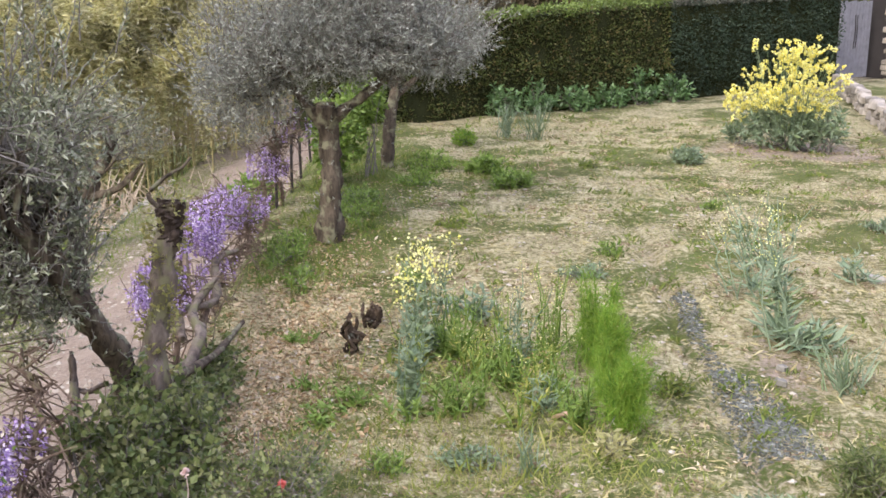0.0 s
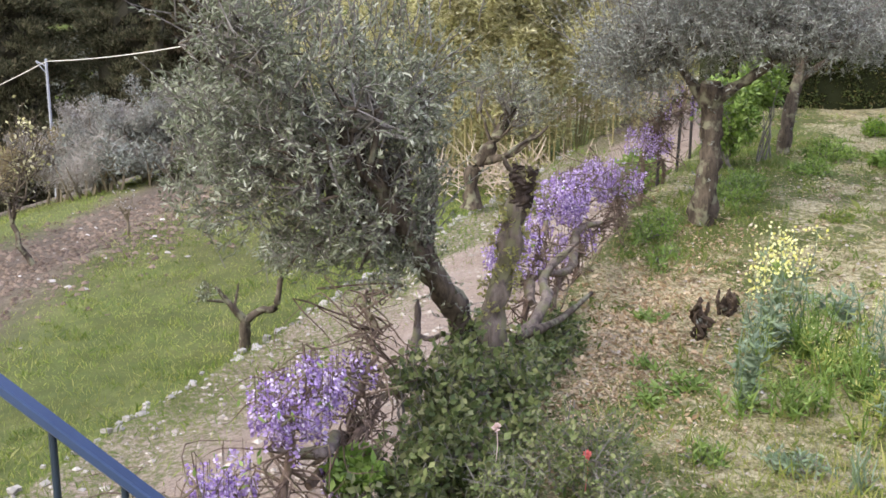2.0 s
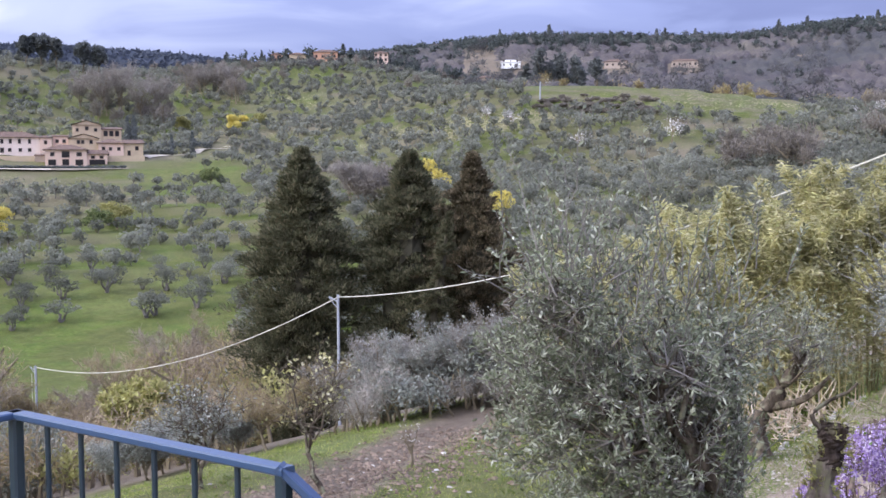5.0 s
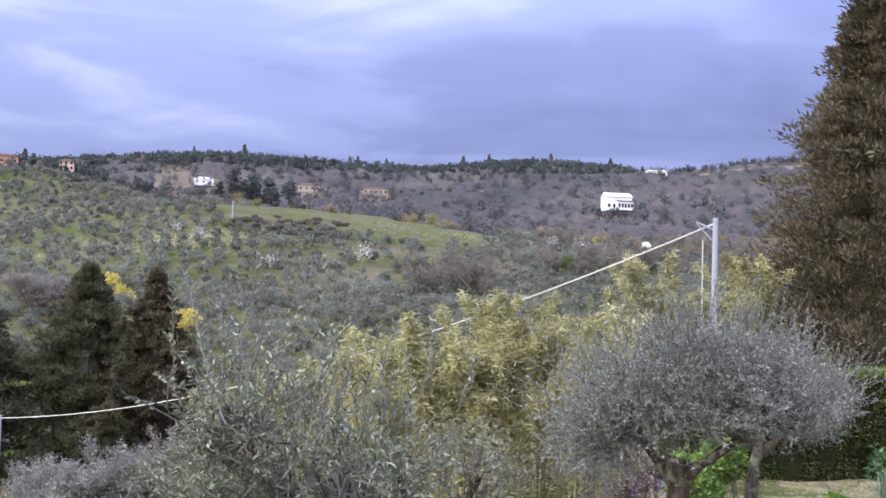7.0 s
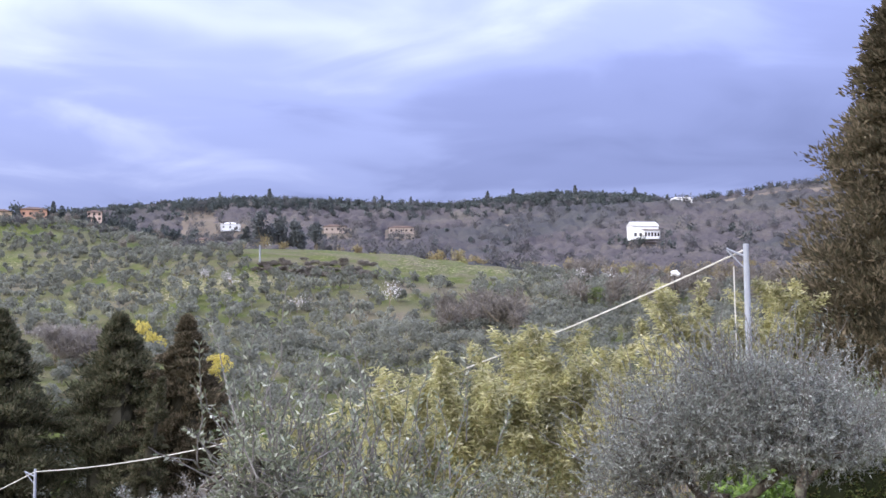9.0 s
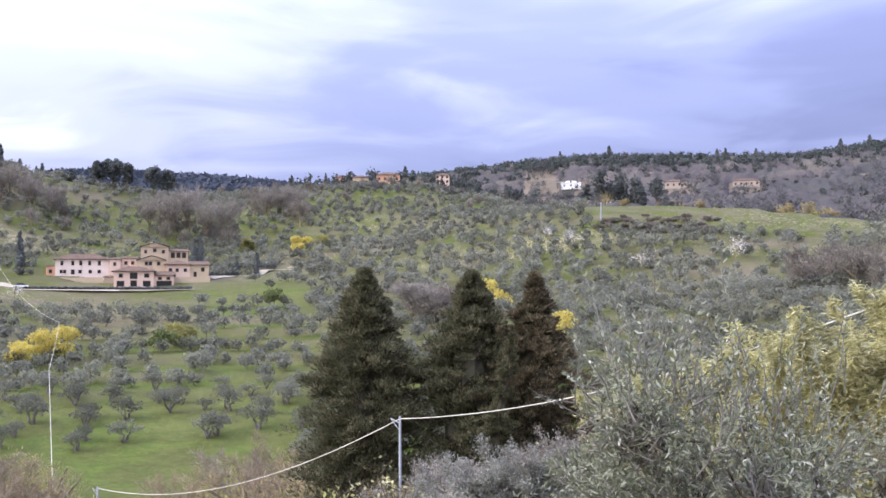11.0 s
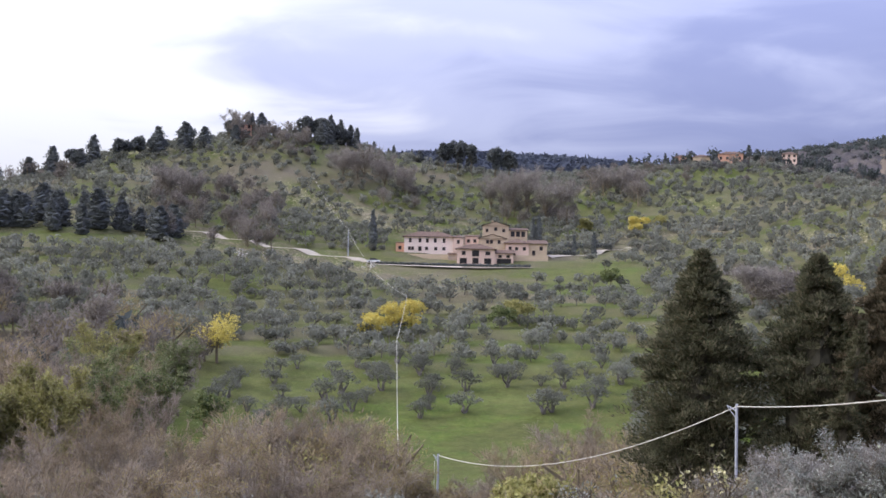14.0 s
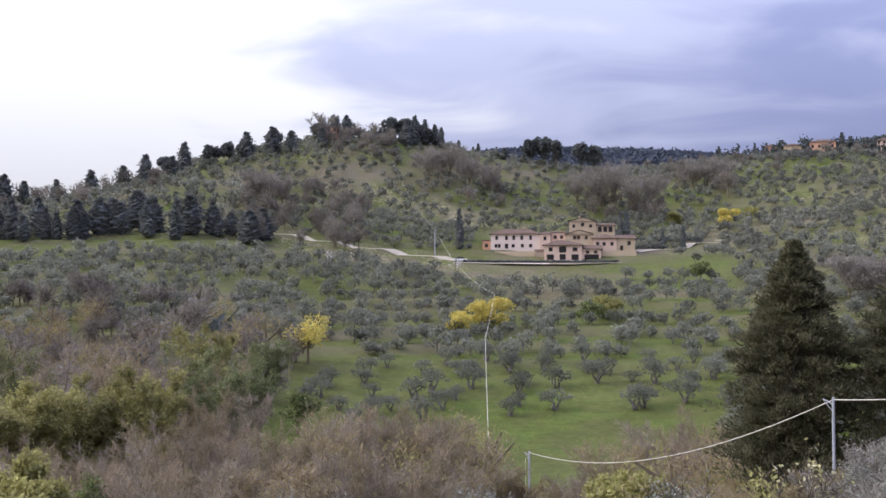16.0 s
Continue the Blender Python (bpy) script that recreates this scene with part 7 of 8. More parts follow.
def clumps(name, label, cat, spots, mat, seed, quads, leaf, trunk=None, up=0.2, flat=0.75, hollow=0.3, aspect=0.55, twiggy=False):
    """Many far trees as ONE object: spots are x, y, height, width."""
    rng = np.random.default_rng(seed)
    S = np.asarray(spots, float)
    if not len(S):
        return
    z = height(S[:, 0], S[:, 1])
    lv, st = Geo(), Geo()
    i = np.repeat(np.arange(len(S)), quads)
    lobes = rng.normal(size=(len(S), 5, 3))
    lobes = unit(lobes) * [0.55, 0.55, 0.35]
    k = rng.integers(0, 5, len(i))
    d = sphere_dirs(len(i), rng)
    f = hollow + (1 - hollow) * rng.uniform(0, 1, len(i)) ** 0.5
    q = lobes[i, k] * 0.9 + d * f[:, None] * 0.55
    hw, hh = S[i, 3] / 2, S[i, 2]
    c = 0.54 if trunk else 0.5
    P = np.stack([S[i, 0] + q[:, 0] * hw, S[i, 1] + q[:, 1] * hw, z[i] + hh * (c + q[:, 2] * (1 - c) * 1.15)], 1)
    # leaf masses lie along the crown's surface, loosely
    D = unit(np.cross(d, rng.normal(size=d.shape)) + rng.normal(size=d.shape) * 0.35 + [0, 0, up * 0.6])
    if twiggy:
        D = unit(d * [1, 1, 0.6] + [0, 0, 0.7] + rng.normal(size=d.shape) * 0.8)
    L = leaf * rng.uniform(0.6, 1.4, len(i)) * np.sqrt(S[i, 3] / S[:, 3].mean())
    lv.leaves(P - D * L[:, None] * 0.5, D, unit(np.cross(D, d + rng.normal(size=D.shape) * 0.3)), L, L * aspect, 0.05)
    ob = tagged(part(name, lv, mat), label, cat, "", "stuff")
    if trunk:
        A = np.stack([S[:, 0], S[:, 1], z - 0.2], 1)
        B = A + np.stack([rng.normal(size=len(S)) * 0.3, rng.normal(size=len(S)) * 0.3, S[:, 2] * 0.55], 1)
        st.sticks(A, B, S[:, 3] * 0.03, S[:, 3] * 0.02)
        for _ in range(2):
            E = B + np.stack([rng.normal(size=len(S)) * S[:, 3] * 0.22, rng.normal(size=len(S)) * S[:, 3] * 0.22, S[:, 2] * 0.2], 1)
            st.sticks(A + (B - A) * 0.6, E, S[:, 3] * 0.025, S[:, 3] * 0.012)
        part("trunk", st, trunk, ob)
    return ob


def scatter(n, b0, b1, r0, r1, h, w, seed):
    rng = np.random.default_rng(seed)
    b, r = rng.uniform(b0, b1, n), np.sqrt(rng.uniform(r0 ** 2, r1 ** 2, n))
    a = np.radians(b)
    hh = rng.uniform(*h, n)
    return np.stack([0.3 - np.sin(a) * r, -0.2 + np.cos(a) * r, hh, hh * rng.uniform(*w, n)], 1)


# undergrowth filling the valley wood
SCRUB = [scatter(210, 58, 90, 44, 104, (3.0, 5.6), (0.9, 1.3), 470), scatter(90, 44, 58, 44, 88, (2.6, 4.4), (0.9, 1.3), 471), scatter(46, 44, 49.8, 78, 102, (6, 9.5), (0.7, 0.95), 472), scatter(64, 57.5, 66.5, 86, 102, (7.0, 9.6), (0.65, 0.9), 476)]
SCRUB = np.concatenate(SCRUB)
FEET = scatter(90, 26.5, 41, 32.8, 37.5, (1.3, 2.1), (0.9, 1.3), 477)
clumps("scrub", "leafless grey-pink undergrowth below the meadow", "undergrowth", FEET[::2], M_TWIGS_PALE, 478, 420, 0.30, M_BARE, aspect=0.06, hollow=0.1, twiggy=True)
clumps("scrub", "grey-green undergrowth below the meadow", "undergrowth", FEET[1::2], M_OLIVE_GREY, 479, 420, 0.15, M_BARE, aspect=0.3, hollow=0.1, twiggy=True)
clumps("scrub", "leafless brown undergrowth in the valley wood", "undergrowth", SCRUB[::2], M_TWIGS_WARM, 473, 420, 0.62, M_BARE, aspect=0.07, hollow=0.1, twiggy=True)
clumps("scrub", "ochre budding undergrowth in the valley wood", "undergrowth", SCRUB[1::4], M_BUD, 474, 420, 0.42, M_BARE, aspect=0.2, hollow=0.1, twiggy=True)
clumps("scrub", "grey-green undergrowth in the valley wood", "undergrowth", SCRUB[3::4], M_SPRING, 475, 330, 0.34, M_BARE, aspect=0.4, hollow=0.1, twiggy=True)

# ---------------------------------------------------------------- groves on the hills
def grove_spots():
    rng = np.random.default_rng(500)
    step_ = 5.6
    n = int(700 / step_)
    u, v = np.meshgrid(np.arange(-n, n) * step_, np.arange(-n, n) * step_)
    u, v = u.ravel() + rng.normal(size=u.size) * 1.1, v.ravel() + rng.normal(size=u.size) * 1.1
    c, s = math.cos(0.6), math.sin(0.6)
    x, y = u * c - v * s, u * s + v * c
    r, b = np.hypot(x, y), bearing(x, y)
    keep = (r > 138) & (r < 640) & (b > 1) & (b < 90)
    x, y, r, b = x[keep], y[keep], r[keep], b[keep]
    P = np.stack([x, y, 0 * x], 1)
    dens = np.where(b < 34, 0.97, 0.90) + 0.28 * waves(P, 501, 0.03)
    dens = np.where((b > 46) & (b < 68) & (r < 205), 0.62, dens)                    # open meadow below the villa
    dens = np.where((b > 45.5) & (b < 59) & (r < 163), 0.0, dens)
    dens = np.where((b >= 59) & (b < 72) & (r < 158), 0.4, dens)
    dens = np.where((b > 45.4) & (b < 50.4) & (r > 285) & (r < 335), 0.12, dens)          # bright grass right of the villa
    dens = np.where((b > 50) & (b < 58.6) & (r > 300) & (r < 385), 0.0, dens)         # villa
    dens = np.where((b > 51) & (b < 60) & (r > 285) & (r < 345), 0.12, dens)
    dens = np.where((b > 17.5) & (b < 31) & (r > 386) & (r < 445), 0.0, dens)         # open field
    dens = np.where((b < 33) & (r > 440), 0.0, dens)
    dens = np.where((b > wood_edge(r) - 0.6) & (r < 205), 0.0, dens)                  # wood
    road = np.interp(b, [46, 51.4, 59.2, 63, 68.2, 80], [383, 334, 334, 338, 345, 330])
    dens = np.where((b > 46) & (r - road > -24) & (r - road < 6), 0.0, dens)
    dens = np.where((b > 68) & (b < 79) & (r > 310) & (r < 355), 0.0, dens)
    dens = np.where((b > 52) & (r > 395), dens * 0.85, dens)                           # spaced rows on the hill above
    dens = np.where((b > 5) & (b < 46) & (r > 200), dens * 0.86, dens)
    ok = rng.uniform(0, 1, len(x)) < dens
    x, y, r, b = x[ok], y[ok], r[ok], b[ok]
    w = rng.uniform(3.7, 6.5, len(x)) * np.where(r > 420, 0.9, 1)
    h = w * rng.uniform(0.62, 0.86, len(x))
    small = np.where(r < 270, 0.90, 0.96) * np.where(b < 36, 1.1, 1.0)
    return x, y, r, b, w * small, h * small


gx, gy, gr, gb, gw, gh = grove_spots()
order = np.argsort(gr)
near_ = order[:290]
mid_ = order[290:1300]
far_ = order[1300:]


def grove_tree(seed):
    """A hillside olive, one metre wide, to be copied: trunk and crown."""
    rng = np.random.default_rng(seed)
    ob = thing("grove_olive", "grey-green olive tree on the grassy hillside", "olive tree", "hillside olives")
    w, lv = Geo(), Geo()
    blobs = []
    for k in range(3):
        a = k * 2.1 + rng.uniform(0, 1)
        e = np.array([math.cos(a) * 0.2, math.sin(a) * 0.2, rng.uniform(0.42, 0.6)])
        w.tube(wander((0, 0, -0.05), e, 5, 0.08, rng), [0.05, 0.04, 0.032, 0.025, 0.012], 5, 0.15)
        blobs.append((e * [1.35, 1.35, 1] + [0, 0, 0.04], np.array([0.32, 0.32, 0.24]) * rng.uniform(0.8, 1.15)))
    blobs.append((np.array([0, 0, 0.66]), np.array([0.34, 0.34, 0.25])))
    crown(lv, None, blobs, 180, 9, 0.12, (0.06, 0.032), seed, gaps=0.3, twig_r=0.004)
    part("trunk", w, M_TWIG, ob)
    part("crown", lv, M_HILL_OLIVE, ob)
    return ob


protos = [grove_tree(510 + k) for k in range(4)]
zz_ = height(gx, gy)
for n_, i in enumerate(near_):
    p_ = protos[n_ % 4]
    m_ = pose(gx[i], gy[i], zz_[i], 0, 0, (37 * n_) % 360)
    if n_ < 4:
        p_.matrix_basis = m_ @ Matrix.Diagonal((gw[i], gw[i], gh[i] * 1.05, 1))
    else:
        q_ = copy_thing(p_, m_)
        q_.scale = (gw[i], gw[i], gh[i] * 1.05)
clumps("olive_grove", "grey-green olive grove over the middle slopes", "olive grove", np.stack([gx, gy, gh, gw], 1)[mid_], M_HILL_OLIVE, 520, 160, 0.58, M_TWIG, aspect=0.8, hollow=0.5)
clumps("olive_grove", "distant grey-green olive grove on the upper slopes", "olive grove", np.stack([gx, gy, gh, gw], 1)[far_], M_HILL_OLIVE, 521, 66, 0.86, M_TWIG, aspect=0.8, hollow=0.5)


BROWN = [scatter(190, 66, 92, 122, 205, (6, 10), (0.7, 1.0), 530), scatter(60, 64, 70, 330, 420, (5, 9), (0.7, 1.0), 531), scatter(14, 57.0, 61.0, 430, 480, (6, 10), (0.75, 1.0), 532), scatter(14, 48.9, 53.0, 425, 465, (7, 11), (0.75, 1.0), 533),
         scatter(12, 45.5, 48.2, 470, 510, (9, 13), (0.8, 1.1), 534), scatter(30, 17, 21, 270, 320, (7, 11), (0.8, 1.0), 535), scatter(18, 38, 40.5, 255, 275, (6, 8), (1.0, 1.3), 536), scatter(60, 3, 15, 330, 450, (6, 11), (0.8, 1.1), 537),
         scatter(70, 24.5, 30.8, 382, 400, (1.2, 2.6), (1.6, 2.6), 538), scatter(110, 2, 33, 455, 600, (6, 9), (0.8, 1.1), 543), scatter(26, 72, 90, 205, 235, (5, 8), (0.8, 1.2), 539), scatter(50, 74, 90, 400, 470, (5, 9), (0.8, 1.1), 540), scatter(24, 62, 66, 470, 520, (5, 9), (0.8, 1.1), 541), scatter(40, 34, 50, 520, 640, (4, 8), (0.8, 1.1), 542)]
BROWN[0] = BROWN[0][bearing(BROWN[0][:, 0], BROWN[0][:, 1]) > wood_edge(np.hypot(BROWN[0][:, 0], BROWN[0][:, 1])) + 0.8]
clumps("budding_wood", "brown woods with ochre buds in the valley", "woodland", np.concatenate([BROWN[0][::2], BROWN[9]]), M_BUD, 546, 320, 0.9, M_BARE, aspect=0.14, hollow=0.1, twiggy=True)
clumps("budding_wood", "ochre budding trees at the foot of the far woods", "woodland", scatter(120, 2, 33, 452, 590, (6, 9), (0.8, 1.1), 544), M_BUD, 548, 200, 1.3, M_BARE, aspect=0.3, hollow=0.1, twiggy=True)
clumps("spring_wood", "trees in first green leaf at the foot of the far woods", "woodland", scatter(46, 2, 33, 448, 580, (4, 7), (0.9, 1.3), 549), M_SPRING, 547, 120, 1.2, M_BARE, aspect=0.5)
BROWN[0] = BROWN[0][1::2]
del BROWN[9]
clumps("bare_wood", "leafless brown-grey wood patches on the slopes", "woodland", np.concatenate(BROWN), M_TWIG_FAR, 545, 340, 1.15, M_BARE, aspect=0.19, hollow=0.1, twiggy=True)
for i, (b, r, h_, w) in enumerate(((50.2, 432, 20, 17), (51.3, 440, 22, 18), (52.3, 436, 20, 16), (49.3, 445, 17, 15), (53.2, 445, 16, 13), (57.6, 446, 14, 13), (58.7, 450, 17, 15), (59.8, 455, 18, 16), (60.8, 452, 15, 13), (47.0, 490, 15, 16), (46.0, 494, 13, 13), (40.0, 262, 9, 14), (66.2, 495, 15, 13), (69.4, 385, 14, 12), (68.4, 380, 13, 12))):
    wood_tree("bare_oak", "broad leafless grey-brown oak on the slope", polar(b, r), h_, w * 1.2, 660 + i, M_TWIGS_PALE, None, (0.1, 0.1), 0, "bare oaks", 0.10, 30)
HOMES = [(31.8, 850), (26.5, 850), (23.1, 850), (10.6, 755), (8.8, 985), (29.9, 660), (33.1, 640), (38.4, 625), (41.2, 612), (42.6, 615), (43.6, 640)]


def ridge_canopy():
    """The closed leafless woods of the far slopes: a lumpy canopy with clearings for the houses."""
    b = np.radians(np.arange(-8, 47.01, 0.11))
    r = np.geomspace(445, 1012, 230)
    B, R = np.meshgrid(b, r)
    x, y = 0.3 - np.sin(B) * R, -0.2 + np.cos(B) * R
    P = np.stack([x, y, 0 * x], -1)
    # crowns of single trees, each a dome on the sheet
    h = np.full(x.shape, 1.5)
    rng = np.random.default_rng(553)
    db, lr = b[1] - b[0], math.log(r[1] / r[0])
    for tb, tr in zip(rng.uniform(b[0], b[-1], 9000), np.sqrt(rng.uniform(r[0] ** 2, r[-1] ** 2, 9000))):
        w, top = rng.uniform(2.8, 6.5), rng.uniform(5.0, 9.0)
        ib, ir = (tb - b[0]) / db, math.log(tr / r[0]) / lr
        nb_, nr_ = w / tr / db + 1, w / tr / lr + 1
        j0, j1, i0, i1 = max(0, int(ib - nb_)), int(ib + nb_) + 2, max(0, int(ir - nr_)), int(ir + nr_) + 2
        d2 = ((B[i0:i1, j0:j1] - tb) * tr / w) ** 2 + ((R[i0:i1, j0:j1] - tr) / w) ** 2
        h[i0:i1, j0:j1] = np.maximum(h[i0:i1, j0:j1], top * np.sqrt(np.clip(1 - d2, 0, 1)))
    h = h * 0.6 + 1.2 * waves(P, 556, 0.03) + rng.normal(size=x.shape) * 0.3
    deg = np.degrees(B)
    cut = step(447, 470, R) * step(33.5, 31.5, deg) + step(33.5, 35, deg) * step(650, 690, R)
    for hb, hr in HOMES:
        w = np.degrees(10 / hr)
        cut = cut * (1 - step(w * 1.6, w, np.abs(deg - hb)) * step(hr - 52, hr - 36, R) * step(hr + 24, hr + 14, R))
    # the open field below the right-hand crest
    cut = cut * (1 - step(9.6, 8.6, deg) * step(925, 935, R) * step(985, 975, R))
    z = height(x, y) - 2.5 + (h + 2.5) * np.clip(cut, 0, 1)
    n = len(b)
    i, j = np.meshgrid(np.arange(len(r) - 1), np.arange(n - 1), indexing="ij")
    F = np.stack([i * n + j, i * n + j + 1, (i + 1) * n + j + 1, (i + 1) * n + j], -1).reshape(-1, 4)
    me = quick_mesh("ridge_canopy", np.stack([x, y, z], -1).reshape(-1, 3), [F], True)
    me.materials.append(canopy_material())
    tagged(new("ridge_canopy", me), "closed leafless brown woods covering the far slopes", "woodland", "", "stuff")


def canopy_material():
    m = Nodes("canopy", 1.0, 0.02)
    a, f = m.noise(0.018, 5, 0.6), m.noise(0.35, 5, 0.7)
    c = m.ramp(m.mix(0.45, a, f), [(0.36, (0.066, 0.058, 0.060)), (0.5, (0.10, 0.087, 0.086)), (0.62, (0.14, 0.122, 0.10))])
    c = m.mix(m.range(m.noise(0.007, 4, 0.6), 0.46, 0.58, 0, 0.6), c, (0.058, 0.062, 0.063))
    c = m.mix(m.range(f, 0.52, 0.7, 0, 0.35), c, (0.055, 0.05, 0.047))
    m.bump(m.noise(0.9, 5, 0.7), 0.7, 1.2)
    return m.color(c)


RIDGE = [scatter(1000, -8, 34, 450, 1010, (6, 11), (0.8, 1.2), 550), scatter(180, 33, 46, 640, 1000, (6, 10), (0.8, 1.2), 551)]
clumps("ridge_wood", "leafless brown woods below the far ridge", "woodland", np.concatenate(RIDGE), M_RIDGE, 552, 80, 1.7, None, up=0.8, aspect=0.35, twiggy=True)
ridge_canopy()
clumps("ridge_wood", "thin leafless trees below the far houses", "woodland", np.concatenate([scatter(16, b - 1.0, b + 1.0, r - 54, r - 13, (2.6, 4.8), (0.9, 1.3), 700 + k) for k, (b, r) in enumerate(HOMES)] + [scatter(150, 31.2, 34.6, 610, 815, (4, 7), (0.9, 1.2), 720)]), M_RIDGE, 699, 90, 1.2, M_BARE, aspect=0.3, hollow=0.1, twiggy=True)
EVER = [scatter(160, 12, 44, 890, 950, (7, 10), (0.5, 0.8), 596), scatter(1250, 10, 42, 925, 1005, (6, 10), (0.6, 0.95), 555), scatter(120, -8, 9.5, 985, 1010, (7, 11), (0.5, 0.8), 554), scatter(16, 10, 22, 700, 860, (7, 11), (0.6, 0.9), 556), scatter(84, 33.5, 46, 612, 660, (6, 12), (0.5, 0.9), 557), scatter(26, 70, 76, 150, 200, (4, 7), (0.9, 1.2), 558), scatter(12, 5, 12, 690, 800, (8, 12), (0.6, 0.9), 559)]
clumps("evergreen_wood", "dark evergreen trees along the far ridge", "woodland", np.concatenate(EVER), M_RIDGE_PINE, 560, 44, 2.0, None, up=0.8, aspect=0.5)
FARBLUE = [scatter(6500, 42, 62, 2000, 3250, (16, 24), (1.5, 2.4), 562)]
# the blue-grey of far haze is mixed into these base colours
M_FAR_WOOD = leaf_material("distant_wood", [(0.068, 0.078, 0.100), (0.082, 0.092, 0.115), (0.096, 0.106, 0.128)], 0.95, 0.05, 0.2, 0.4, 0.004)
clumps("distant_wood", "wooded hills in the far distance, tinted blue-grey for haze", "woodland", np.concatenate(FARBLUE), M_FAR_WOOD, 563, 11, 18.0, None, up=0.5)
clumps("blossom_trees", "pale blossoming trees among the olives", "fruit trees", np.concatenate([np.array([[*polar(b, r), h, w] for b, r, h, w in ((31.7, 372, 6.5, 9), (28.4, 340, 7, 9), (23.7, 342, 10, 9), (24.1, 196, 6, 5.5), (13.75, 412, 7, 9), (12.2, 420, 7.5, 10), (15.0, 405, 5, 6), (33.0, 380, 5, 6))]), scatter(3, 58, 66, 300, 330, (4, 5), (0.9, 1.2), 566)]), M_BLOSSOM, 567, 130, 0.6, M_BARE, up=0.6, aspect=0.4)


def leafy_tree(name, label, b, r, h, w, mat, seed, cat="tree", group="", n=420, leaf=(0.34, 0.16), low=0.42):
    x, y = polar(b, r)
    p0 = on_ground(x, y)
    ob = thing(name, label, cat, group, at=p0)
    rng = np.random.default_rng(seed)
    wd, lv = Geo(), Geo()
    wd.tube(wander((0, 0, -0.2), (rng.normal() * 0.2, rng.normal() * 0.2, h * 0.5), 5, 0.05, rng), np.linspace(h * 0.03, h * 0.015, 5), 6, 0.1)
    bl = []
    for k in range(7):
        a = rng.uniform(0, 6.28)
        d = rng.uniform(0.1, 0.32) * w
        c = np.array([math.cos(a) * d, math.sin(a) * d, h * rng.uniform(low, 0.82)])
        wd.tube(wander((0, 0, h * 0.3), c, 4, 0.1, rng), np.linspace(h * 0.014, h * 0.004, 4), 5)
        bl.append((c, np.array([w * 0.24, w * 0.24, h * 0.17])))
    crown(lv, None, bl, n, 7, w * 0.07, leaf, seed, gaps=0.2, twig_r=0.02)
    part("trunk", wd, M_BARE, ob)
    part("crown", lv, mat, ob)
    return ob


MIM = "mimosa tree in bright yellow bloom"
for i, (b, r, h, w, lab) in enumerate(((57.1, 229, 8.0, 7.5, MIM), (59.2, 226, 6.2, 7.0, MIM), (58.1, 229, 7.2, 7.5, MIM), (66.9, 192, 9.5, 12.0, MIM), (35.55, 285, 9.4, 8.5, MIM), (32.4, 220, 7.9, 7.2, MIM), (45.7, 412, 7.5, 9.0, MIM), (48.3, 420, 6.5, 8, MIM), (42.6, 240, 5, 4.5, MIM))):
    leafy_tree("mimosa_tree", lab + (" among the olives", " seen past the cypresses")[i in (4, 5)], b, r, h, w, M_MIMOSA if i != 7 else M_SPRING, 570 + i, "mimosa tree", "mimosas", 820, (0.05 + r * 0.0011, 0.03 + r * 0.0007), 0.26)
for i, (b, r, h, w, m) in enumerate(((72.2, 138, 14.5, 9, M_SPRING), (70.0, 134, 9, 8, M_IVY), (74.5, 132, 8, 8, M_IVY), (51.6, 240, 6.5, 8, M_SPRING), (47.0, 292, 6, 7, M_IVY), (52.6, 236, 5, 7, M_IVY), (67.4, 150, 6, 7, M_IVY), (77.5, 128, 9, 8, M_IVY), (44.6, 415, 6, 7, M_SPRING), (13.2, 350, 6, 8, M_IVY))):
    leafy_tree("hillside_tree", "green tree standing among the bare wood" if m is M_IVY else "tree in first yellow-green leaf", b, r, h, w, m, 585 + i, "tree", "hillside trees", 420, (0.42, 0.22))

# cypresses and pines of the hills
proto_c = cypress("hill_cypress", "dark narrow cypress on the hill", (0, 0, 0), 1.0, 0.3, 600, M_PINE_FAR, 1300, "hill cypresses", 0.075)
spots_ = [(59.2, 349, 13.0, 0.22), (51.0, 378, 11.0, 0.2), (50.7, 378, 11.5, 0.2), (47.9, 372, 8, 0.24), (48.9, 372, 7, 0.24)]
rs_ = np.random.default_rng(601)
spots_ += [(69.1 + 0.34 * k + 0.45 * math.sin(k * 1.3) + rs_.normal() * 0.12, 340 + rs_.normal() * 6, rs_.uniform(6.5, 11.8), rs_.uniform(0.36, 0.68)) for k in range(40)]
spots_ += [(60.2 + 0.26 * k + rs_.normal() * 0.1, 512 + rs_.normal() * 5, rs_.uniform(8, 14) * (0.7 + 0.3 * math.sin(k * 0.35)), rs_.uniform(0.3, 0.5)) for k in range(22)]
spots_ += [(66.5 + 1.25 * k + rs_.normal() * 0.3, 490 - 5 * k, rs_.uniform(8, 14), rs_.uniform(0.45, 0.7)) for k in range(13)]
spots_ += [(54.6 + 0.5 * k + rs_.normal() * 0.2, 520, rs_.uniform(3, 6), rs_.uniform(0.4, 0.7)) for k in range(10)]
spots_ += [(rs_.uniform(35, 46.5), rs_.uniform(618, 650), rs_.uniform(5, 12), rs_.uniform(0.22, 0.4)) for k in range(34)]
spots_ += [(rs_.uniform(8, 34), rs_.uniform(940, 1000), rs_.uniform(9, 15), rs_.uniform(0.25, 0.4)) for k in range(14)]
for n_, (b, r, h, w) in enumerate(spots_):
    x, y = polar(b, r)
    m_ = pose(x, y, height1(x, y) - 0.2, 0, 0, 50 * n_)
    if n_ == 0:
        q_ = proto_c
        q_.matrix_basis = m_
    else:
        q_ = copy_thing(proto_c, m_)
    q_.scale = (h * w / 0.3, h * w / 0.3, h)
